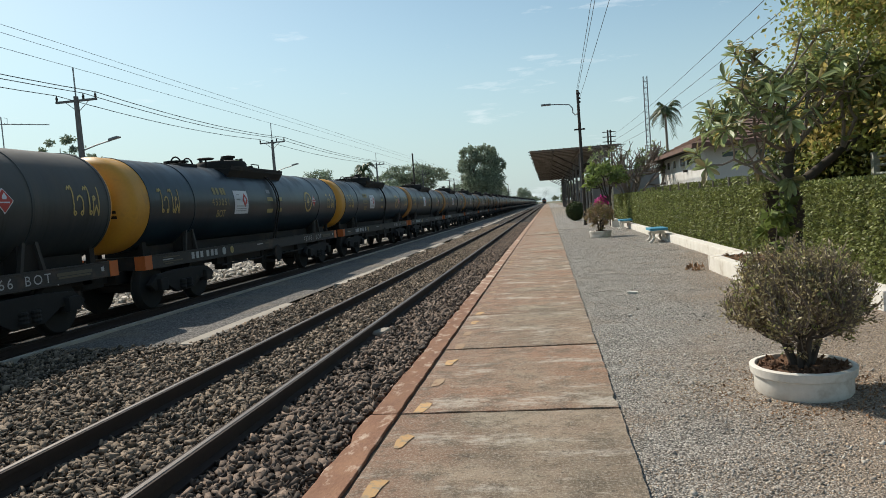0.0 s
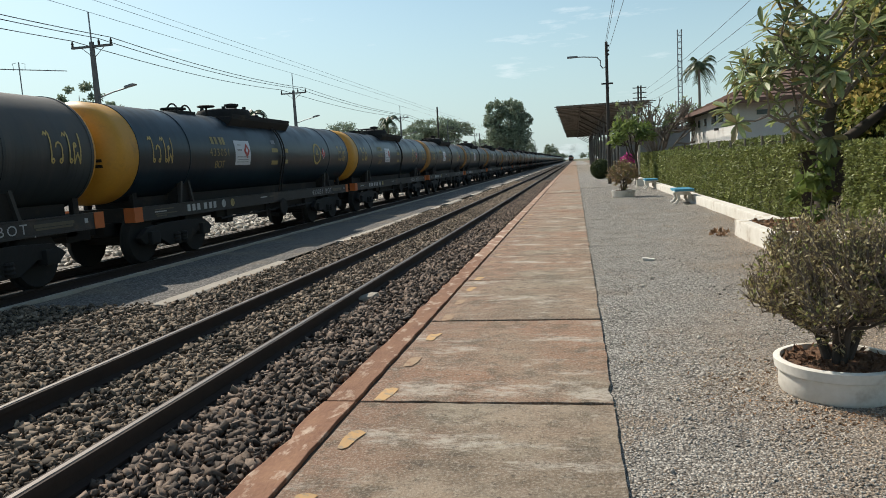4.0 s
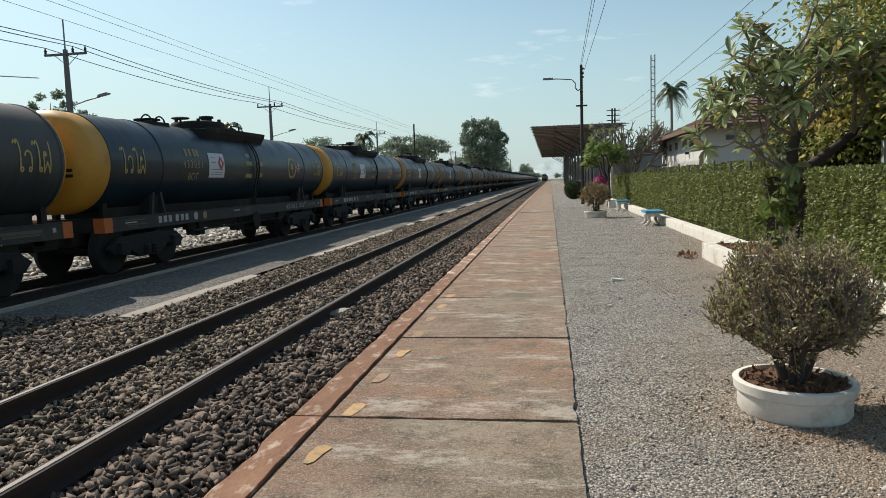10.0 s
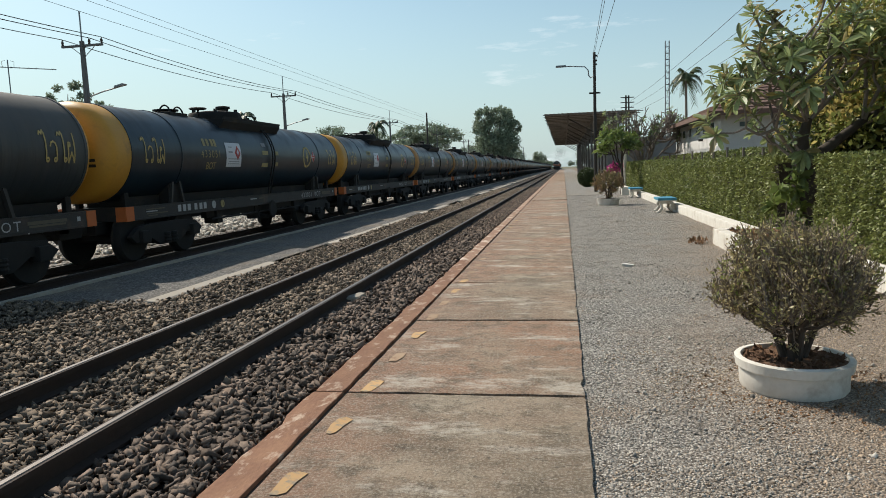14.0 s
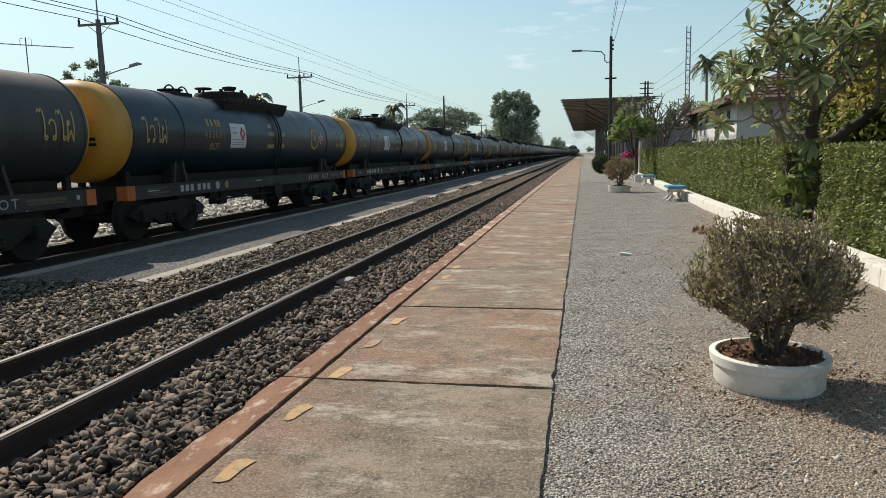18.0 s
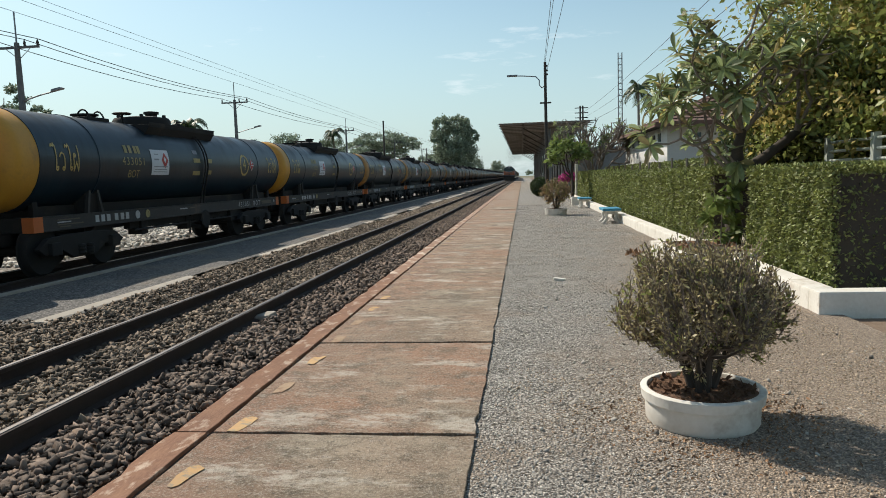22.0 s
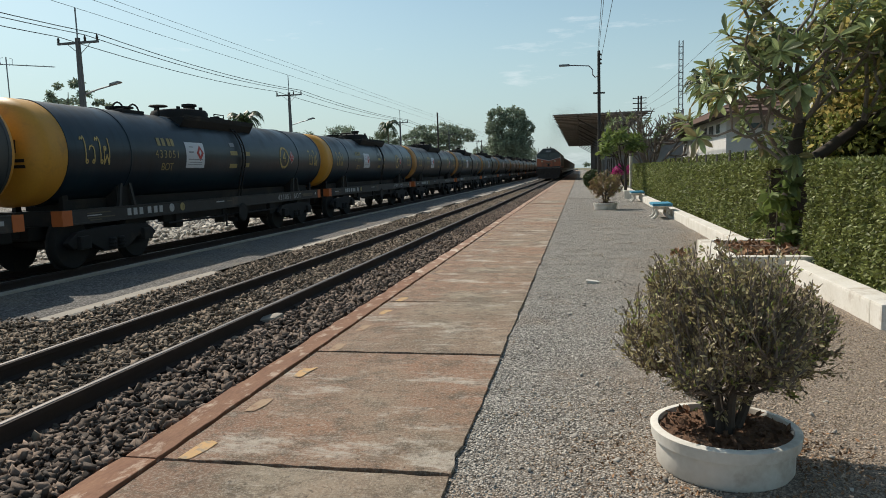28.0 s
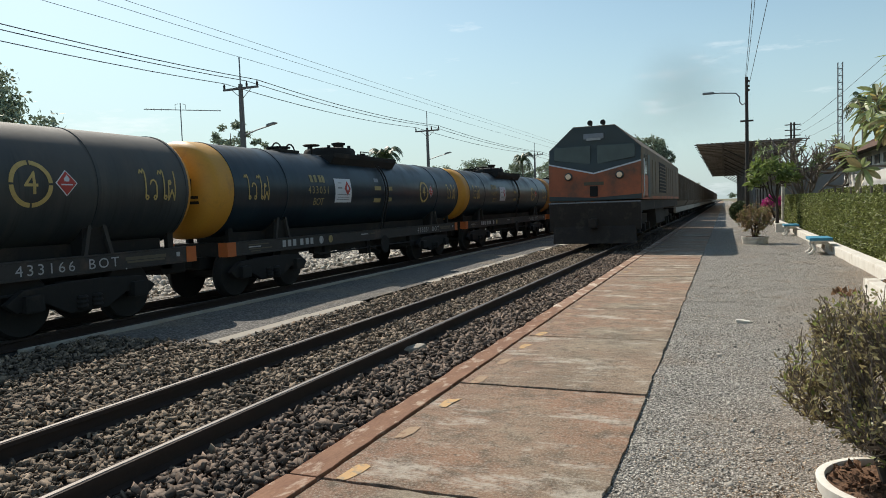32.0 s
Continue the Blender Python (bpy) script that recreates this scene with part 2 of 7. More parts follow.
def pebble_surface(name, scale, low, high, stain, stain_at=(0.52, 0.68), stain_scale=0.7, bump=0.8, dist=0.015, dirt_x=None):
    """Packed small stones: each cell its own tone, with dark gaps, relief and drifts of dirt."""
    m = bpy.data.materials.new(name)
    m.use_nodes = True
    n, l = m.node_tree.nodes, m.node_tree.links
    b = n["Principled BSDF"]
    b.inputs["Roughness"].default_value = 0.95
    co = n.new("ShaderNodeTexCoord")
    wob = n.new("ShaderNodeTexNoise")
    wob.inputs["Scale"].default_value = scale * 0.8
    l.new(co.outputs["Object"], wob.inputs["Vector"])
    mv = n.new("ShaderNodeVectorMath")
    mv.operation = "MULTIPLY_ADD"
    mv.inputs[1].default_value = (0.7 / scale,) * 3
    l.new(wob.outputs["Color"], mv.inputs[0])
    l.new(co.outputs["Object"], mv.inputs[2])
    vo = n.new("ShaderNodeTexVoronoi")
    vo.inputs["Scale"].default_value = scale
    l.new(mv.outputs["Vector"], vo.inputs["Vector"])
    sep = n.new("ShaderNodeSeparateColor")
    l.new(vo.outputs["Color"], sep.inputs["Color"])
    mx = n.new("ShaderNodeMix")
    mx.data_type = "RGBA"
    mx.inputs["A"].default_value = (*low, 1)
    mx.inputs["B"].default_value = (*high, 1)
    pw = n.new("ShaderNodeMath")
    pw.operation = "POWER"
    pw.inputs[1].default_value = 1.3
    l.new(sep.outputs["Red"], pw.inputs[0])
    l.new(pw.outputs[0], mx.inputs["Factor"])
    t = n.new("ShaderNodeTexNoise")
    t.inputs["Scale"].default_value = stain_scale
    t.inputs["Detail"].default_value = 7
    l.new(co.outputs["Object"], t.inputs["Vector"])
    r = n.new("ShaderNodeMapRange")
    r.inputs["From Min"].default_value = stain_at[0]
    r.inputs["From Max"].default_value = stain_at[1]
    r.inputs["To Max"].default_value = 0.6
    l.new(t.outputs["Fac"], r.inputs["Value"])
    m2 = n.new("ShaderNodeMix")
    m2.data_type = "RGBA"
    m2.inputs["B"].default_value = (*stain, 1)
    l.new(mx.outputs["Result"], m2.inputs["A"])
    if dirt_x:
        # trodden earth on the hedge side, with a ragged edge
        sx = n.new("ShaderNodeSeparateXYZ")
        l.new(co.outputs["Object"], sx.inputs["Vector"])
        ad = n.new("ShaderNodeMath")
        ad.operation = "MULTIPLY_ADD"
        ad.inputs[1].default_value = 2.4
        l.new(t.outputs["Fac"], ad.inputs[0])
        l.new(sx.outputs["X"], ad.inputs[2])
        ys = n.new("ShaderNodeMath")
        ys.operation = "MULTIPLY_ADD"
        ys.inputs[1].default_value = -0.16
        l.new(sx.outputs["Y"], ys.inputs[0])
        l.new(ad.outputs[0], ys.inputs[2])
        rx = n.new("ShaderNodeMapRange")
        rx.inputs["From Min"].default_value = dirt_x[0]
        rx.inputs["From Max"].default_value = dirt_x[1]
        rx.inputs["To Max"].default_value = 0.72
        l.new(ys.outputs[0], rx.inputs["Value"])
        mxm = n.new("ShaderNodeMath")
        mxm.operation = "MAXIMUM"
        l.new(r.outputs["Result"], mxm.inputs[0])
        l.new(rx.outputs["Result"], mxm.inputs[1])
        l.new(mxm.outputs[0], m2.inputs["Factor"])
    else:
        l.new(r.outputs["Result"], m2.inputs["Factor"])
    g = n.new("ShaderNodeMapRange")
    g.inputs["From Min"].default_value = 0.25
    g.inputs["From Max"].default_value = 0.75
    g.inputs["To Min"].default_value = 1.0
    g.inputs["To Max"].default_value = 0.45
    l.new(vo.outputs["Distance"], g.inputs["Value"])
    m3 = n.new("ShaderNodeMix")
    m3.data_type, m3.blend_type = "RGBA", "MULTIPLY"
    m3.inputs["Factor"].default_value = 1.0
    l.new(m2.outputs["Result"], m3.inputs["A"])
    l.new(g.outputs["Result"], m3.inputs["B"])
    l.new(m3.outputs["Result"], b.inputs["Base Color"])
    bp = n.new("ShaderNodeBump")
    bp.inputs["Strength"].default_value = bump
    bp.inputs["Distance"].default_value = dist
    bp.invert = True
    l.new(vo.outputs["Distance"], bp.inputs["Height"])
    l.new(bp.outputs["Normal"], b.inputs["Normal"])
    return m


gravel_mat = pebble_surface("gravel", 80, (0.07, 0.063, 0.055), (0.74, 0.69, 0.61), (0.38, 0.28, 0.195), (0.56, 0.70), 0.9, dirt_x=(2.75, 4.3))
dirt_mat = material("dry_dirt", (0.26, 0.19, 0.13), (0.15, 0.10, 0.07), 0.95, scale=7, fine=60, bump=0.9, dist=0.03,
                    stain=(0.10, 0.06, 0.035), stain_scale=3, stain_at=(0.55, 0.7))
far_mat = material("far_ground", (0.20, 0.17, 0.11), (0.10, 0.11, 0.05), 0.95, scale=0.15, fine=3, bump=0.3)
ballast_mat = pebble_surface("ballast_bed", 17, (0.015, 0.012, 0.01), (0.10, 0.078, 0.06), (0.10, 0.07, 0.045), bump=1.0, dist=0.05)
# the tank train's shade on its ballast is put into this dark colour
siding_shade_mat = pebble_surface("shade_dark_siding_bed", 15, (0.012, 0.011, 0.01), (0.075, 0.065, 0.055), (0.03, 0.025, 0.02), bump=1.0, dist=0.05)
stone_mat = material("ballast_stone", (0.24, 0.185, 0.135), (0.105, 0.08, 0.058), 0.9, scale=8, fine=60, bump=0.3, island=0.75,
                     stain=(0.20, 0.155, 0.11), stain_scale=0.9, stain_at=(0.45, 0.62))
dark_stone_mat = material("dark_ballast_stone", (0.215, 0.158, 0.118), (0.065, 0.045, 0.034), 0.85, scale=14, fine=70, bump=0.6, island=0.75)
dirt_pebble_mat = material("dusty_brown_pebble", (0.50, 0.395, 0.29), (0.28, 0.21, 0.15), 0.95, scale=20, fine=80, bump=0.2, island=0.5)
pebble_mat = material("gravel_pebble", (0.49, 0.455, 0.40), (0.25, 0.225, 0.195), 0.9, scale=20, fine=80, bump=0.2, island=0.6)
rail_side_mat = material("rusty_rail", (0.045, 0.026, 0.019), (0.028, 0.018, 0.014), 0.85, scale=8, fine=60, bump=0.3)
yard_mat = pebble_surface("pale_yard_stone", 13, (0.12, 0.10, 0.085), (0.55, 0.50, 0.43), (0.3, 0.24, 0.18), bump=1.0, dist=0.05)
yard_stone_mat = material("pale_broken_stone", (0.58, 0.54, 0.47), (0.34, 0.30, 0.25), 0.9, scale=8, fine=40, bump=0.3, island=0.45)
rail_top_mat = material("polished_rail", (0.20, 0.19, 0.185), (0.12, 0.105, 0.095), 0.6, 1.0, scale=3, fine=30, bump=0.03, stretch=(1, 0.05, 1))
island_mat = pebble_surface("grey_screed", 38, (0.075, 0.07, 0.065), (0.28, 0.262, 0.24), (0.30, 0.24, 0.17), (0.5, 0.66), 0.8, 0.6, 0.01)
kerb_grey_mat = material("pale_kerb", (0.44, 0.40, 0.34), (0.30, 0.26, 0.21), 0.9, scale=4, fine=40, bump=0.3, rand=0.1)
white_mat = material("white_paint", (0.78, 0.75, 0.69), (0.60, 0.56, 0.48), 0.8, scale=3.5, fine=35, bump=0.25,
                     stain=(0.36, 0.28, 0.20), stain_scale=2.6, stain_at=(0.54, 0.74))


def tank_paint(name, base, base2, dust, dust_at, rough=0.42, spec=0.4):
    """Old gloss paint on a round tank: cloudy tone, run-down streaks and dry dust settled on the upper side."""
    m = bpy.data.materials.new(name)
    m.use_nodes = True
    n, l = m.node_tree.nodes, m.node_tree.links
    b = n["Principled BSDF"]
    b.inputs["Specular IOR Level"].default_value = spec
    co = n.new("ShaderNodeTexCoord")
    info = n.new("ShaderNodeObjectInfo")
    off = n.new("ShaderNodeVectorMath")
    off.operation = "MULTIPLY_ADD"
    off.inputs[1].default_value = (0, 40, 0)
    cmb = n.new("ShaderNodeCombineXYZ")
    l.new(info.outputs["Random"], cmb.inputs["Y"])
    l.new(cmb.outputs["Vector"], off.inputs[0])
    l.new(co.outputs["Object"], off.inputs[2])

    def grain(scale, detail, stretch, lo, hi, most=1.0):
        mp = n.new("ShaderNodeMapping")
        mp.inputs["Scale"].default_value = stretch
        l.new(off.outputs["Vector"], mp.inputs["Vector"])
        t = n.new("ShaderNodeTexNoise")
        t.inputs["Scale"].default_value = scale
        t.inputs["Detail"].default_value = detail
        t.inputs["Roughness"].default_value = 0.62
        l.new(mp.outputs["Vector"], t.inputs["Vector"])
        r = n.new("ShaderNodeMapRange")
        r.inputs["From Min"].default_value = lo
        r.inputs["From Max"].default_value = hi
        r.inputs["To Max"].default_value = most
        l.new(t.outputs["Fac"], r.inputs["Value"])
        return r.outputs["Result"]

    def blend(fac, a, col):
        x = n.new("ShaderNodeMix")
        x.data_type = "RGBA"
        l.new(fac, x.inputs["Factor"])
        if isinstance(a, tuple):
            x.inputs["A"].default_value = (*a, 1)
        else:
            l.new(a, x.inputs["A"])
        x.inputs["B"].default_value = (*col, 1)
        return x.outputs["Result"]

    c = blend(grain(0.9, 6, (1, 1, 1), 0.38, 0.62), base, base2)
    c = blend(grain(2.4, 5, (0.25, 3.0, 0.3), 0.52, 0.72, 0.3), c, tuple(q * 0.8 + 0.004 for q in dust))
    c = blend(grain(3.5, 5, (0.2, 4.0, 0.22), 0.55, 0.68, 0.6), c, tuple(q * 0.45 for q in base2))
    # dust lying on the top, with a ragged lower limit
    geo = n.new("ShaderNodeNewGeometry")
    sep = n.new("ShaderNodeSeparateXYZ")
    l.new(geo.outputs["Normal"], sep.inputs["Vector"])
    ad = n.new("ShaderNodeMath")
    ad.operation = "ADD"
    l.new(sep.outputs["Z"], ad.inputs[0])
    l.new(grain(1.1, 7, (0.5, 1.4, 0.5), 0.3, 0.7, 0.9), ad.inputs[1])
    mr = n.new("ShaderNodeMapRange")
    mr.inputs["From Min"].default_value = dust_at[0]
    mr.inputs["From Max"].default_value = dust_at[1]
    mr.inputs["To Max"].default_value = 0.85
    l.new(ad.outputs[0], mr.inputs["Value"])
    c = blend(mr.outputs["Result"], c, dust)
    l.new(c, b.inputs["Base Color"])
    rg = n.new("ShaderNodeMapRange")
    rg.inputs["To Min"].default_value = rough
    rg.inputs["To Max"].default_value = 0.75
    l.new(mr.outputs["Result"], rg.inputs["Value"])
    l.new(rg.outputs["Result"], b.inputs["Roughness"])
    bp = n.new("ShaderNodeBump")
    bp.inputs["Strength"].default_value = 0.12
    bp.inputs["Distance"].default_value = 0.02
    l.new(grain(2.0, 3, (1, 0.6, 1), 0.2, 0.8), bp.inputs["Height"])
    l.new(bp.outputs["Normal"], b.inputs["Normal"])
    return m


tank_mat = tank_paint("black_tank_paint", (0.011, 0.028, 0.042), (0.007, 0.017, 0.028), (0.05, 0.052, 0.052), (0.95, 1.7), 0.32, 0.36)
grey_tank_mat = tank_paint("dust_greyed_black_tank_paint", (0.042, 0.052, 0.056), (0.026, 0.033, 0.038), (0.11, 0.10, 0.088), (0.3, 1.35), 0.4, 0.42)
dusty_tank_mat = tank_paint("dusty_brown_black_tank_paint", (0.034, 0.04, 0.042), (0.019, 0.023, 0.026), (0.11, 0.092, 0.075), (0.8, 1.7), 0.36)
yellow_mat = material("yellow_tank_paint", (0.62, 0.31, 0.035), (0.48, 0.24, 0.03), 0.5, scale=1.5, fine=25, bump=0.05,
                      stain=(0.25, 0.14, 0.04), stain_scale=1.3, stain_at=(0.56, 0.75))
dull_yellow_mat = material("rust_dulled_yellow_paint", (0.46, 0.235, 0.055), (0.32, 0.16, 0.045), 0.6, scale=1.5, fine=25, bump=0.05,
                           stain=(0.16, 0.09, 0.04), stain_scale=1.3, stain_at=(0.5, 0.7), rand=0.15)
letter_mat = material("yellow_lettering", (0.60, 0.45, 0.16), (0.40, 0.30, 0.11), 0.6, scale=12, fine=50, bump=0.0)
grey_letter_mat = material("grey_lettering", (0.50, 0.50, 0.50), (0.34, 0.34, 0.34), 0.7, scale=14, fine=50, bump=0.0)
faint_letter_mat = material("faded_lettering", (0.13, 0.11, 0.07), (0.09, 0.08, 0.06), 0.7, scale=14, bump=0.0)
frame_mat = material("grimy_black_steel", (0.018, 0.016, 0.0145), (0.010, 0.009, 0.008), 0.85, scale=3, fine=30, bump=0.2,
                     stain=(0.04, 0.03, 0.022), stain_scale=1.5)
sill_mat = material("grey_black_sill", (0.05, 0.046, 0.043), (0.028, 0.025, 0.023), 0.7, scale=3, fine=30, bump=0.15,
                    stain=(0.09, 0.065, 0.05), stain_scale=1.5)
orange_mat = material("orange_plate", (0.60, 0.15, 0.03), (0.45, 0.12, 0.03), 0.6, scale=6, fine=40, bump=0.05)
placard_mat = material("white_placard", (0.68, 0.70, 0.74), (0.58, 0.60, 0.64), 0.5, scale=5, bump=0.0)
dull_letter_mat = material("dull_yellow_lettering", (0.42, 0.34, 0.14), (0.26, 0.21, 0.09), 0.6, scale=10, fine=50, bump=0.0)
sign_grey_mat = material("grey_print", (0.30, 0.31, 0.34), (0.22, 0.23, 0.25), 0.6, scale=10, bump=0.0)
red_mat = material("red_hazard_paint", (0.50, 0.05, 0.04), (0.36, 0.05, 0.04), 0.55, scale=6, bump=0.0)
leaf_a = material("leaf_green", (0.34, 0.37, 0.11), (0.21, 0.25, 0.07), 0.38, scale=5, fine=20, bump=0.0, island=0.45, translucent=0.5)
leaf_b = material("leaf_dark_green", (0.085, 0.115, 0.038), (0.05, 0.07, 0.022), 0.45, scale=5, fine=20, bump=0.0, island=0.5, translucent=0.15)
leaf_y = material("leaf_yellowing", (0.52, 0.42, 0.15), (0.38, 0.32, 0.11), 0.5, scale=3, fine=20, bump=0.0, island=0.4, translucent=0.55)
leaf_hedge = material("leaf_hedge", (0.28, 0.305, 0.095), (0.12, 0.145, 0.042), 0.6, scale=2, fine=20, bump=0.0, island=0.5, translucent=0.2)
leaf_brown = material("leaf_olive_brown", (0.46, 0.395, 0.20), (0.28, 0.23, 0.115), 0.45, scale=4, fine=20, bump=0.0, island=0.5, translucent=0.3)
leaf_bright = material("leaf_bright_green", (0.22, 0.28, 0.075), (0.13, 0.18, 0.05), 0.36, scale=5, fine=20, bump=0.0, island=0.35, translucent=0.45)
leaf_frangipani = material("leaf_glossy_green", (0.33, 0.39, 0.18), (0.19, 0.23, 0.10), 0.3, scale=5, fine=20, bump=0.0, island=0.5, translucent=0.4)
leaf_red = material("leaf_reddish_olive", (0.38, 0.24, 0.14), (0.25, 0.19, 0.08), 0.5, scale=4, fine=20, bump=0.0, island=0.45, translucent=0.25)
bark_mat = material("grey_bark", (0.27, 0.23, 0.185), (0.15, 0.125, 0.10), 0.9, scale=8, fine=50, bump=0.5)
# distance haze is put into the pale colour of these leaves
leaf_far = material("leaf_green_painted_haze", (0.28, 0.335, 0.23), (0.19, 0.235, 0.16), 0.6, scale=1, fine=8, bump=0.0, island=0.45, translucent=0.25)
# dark bark; also puts inner shade into the hedge cores and pot stems
dark_bark_shade_mat = material("dark_bark_shade", (0.085, 0.068, 0.053), (0.045, 0.036, 0.029), 0.9, scale=8, fine=50, bump=0.5)
limb_mat = material("pale_frangipani_bark", (0.30, 0.255, 0.215), (0.15, 0.12, 0.10), 0.8, scale=7, fine=40, bump=0.4)
twig_mat = material("brown_twig", (0.25, 0.20, 0.155), (0.13, 0.10, 0.08), 0.9, scale=12, bump=0.3)
petal_white = material("white_petal", (0.82, 0.80, 0.74), (0.75, 0.7, 0.55), 0.6, scale=8, bump=0.0)
petal_pink = material("pink_bract", (0.62, 0.06, 0.30), (0.45, 0.04, 0.22), 0.6, scale=6, bump=0.0, island=0.35, translucent=0.2)
pole_mat = material("weathered_concrete_pole", (0.17, 0.165, 0.16), (0.10, 0.10, 0.10), 0.85, scale=4, fine=40, bump=0.2)
steel_mat = material("galvanised_steel", (0.26, 0.27, 0.28), (0.18, 0.18, 0.19), 0.5, 0.6, scale=5, bump=0.05)
fence_mat = material("pale_green_pipe_paint", (0.46, 0.48, 0.42), (0.33, 0.35, 0.30), 0.6, scale=6, fine=40, bump=0.05)
wire_mat = material("black_wire", (0.06, 0.065, 0.07), (0.05, 0.05, 0.055), 0.6, scale=5, bump=0.0)
purlin_mat = material("grey_purlin", (0.20, 0.18, 0.155), (0.13, 0.12, 0.105), 0.8, scale=4, bump=0.1, rand=0.35)
roof_mat = material("corrugated_iron_underside", (0.34, 0.32, 0.29), (0.24, 0.225, 0.20), 0.7, 0.0, scale=2, fine=20, bump=0.1, rand=0.2)
dark_mat = material("dark_timber", (0.06, 0.05, 0.042), (0.035, 0.03, 0.026), 0.8, scale=4, bump=0.2)
tile_mat = material("brown_roof_tile", (0.20, 0.115, 0.085), (0.12, 0.075, 0.06), 0.85, scale=3, fine=25, bump=0.3, rand=0.15)
wall_mat = material("whitewashed_wall", (0.72, 0.70, 0.67), (0.58, 0.56, 0.53), 0.85, scale=1.5, fine=20, bump=0.1,
                    stain=(0.40, 0.36, 0.31), stain_scale=0.7, stain_at=(0.58, 0.78))
# wall grey with the shade under the canopy put into it
wall_shade_mat = material("grey_wall_with_shade", (0.27, 0.26, 0.245), (0.18, 0.175, 0.165), 0.85, scale=2, bump=0.1)
glass_mat = material("dark_glass", (0.05, 0.085, 0.09), (0.02, 0.03, 0.035), 0.12, scale=2, bump=0.0)
blue_mat = material("blue_seat_paint", (0.06, 0.30, 0.44), (0.05, 0.22, 0.33), 0.55, scale=5, bump=0.05)
soil_mat = material("leaf_litter_soil", (0.20, 0.105, 0.055), (0.095, 0.052, 0.032), 0.95, scale=18, fine=60, bump=1.0, dist=0.03)
loco_grey = material("dusty_tan_loco_paint", (0.22, 0.165, 0.115), (0.14, 0.105, 0.075), 0.8, scale=1.5, fine=20, bump=0.05,
                     stain=(0.20, 0.15, 0.10), stain_scale=0.9)
loco_grime = material("brake_dust_grime", (0.048, 0.038, 0.031), (0.028, 0.022, 0.019), 0.9, scale=3, fine=30, bump=0.2, stain=(0.08, 0.062, 0.046), stain_scale=2.0)
loco_dark = material("dark_teal_loco_paint", (0.055, 0.07, 0.072), (0.04, 0.05, 0.052), 0.5, scale=2, bump=0.03)
loco_orange = material("orange_loco_paint", (0.50, 0.135, 0.055), (0.33, 0.10, 0.045), 0.55, scale=2, fine=25, bump=0.03,
                       stain=(0.13, 0.075, 0.05), stain_scale=1.1, stain_at=(0.46, 0.68))
lamp_glow = material("headlamp_glow", (0.62, 0.5, 0.36), (0.62, 0.5, 0.36), 0.25, bump=0.0, emit=0.12)
wagon_brown = material("dusty_brown_wagon", (0.20, 0.16, 0.12), (0.13, 0.10, 0.075), 0.8, scale=1.5, fine=20, bump=0.1,
                       stain=(0.20, 0.15, 0.10), stain_scale=0.8, rand=0.15)


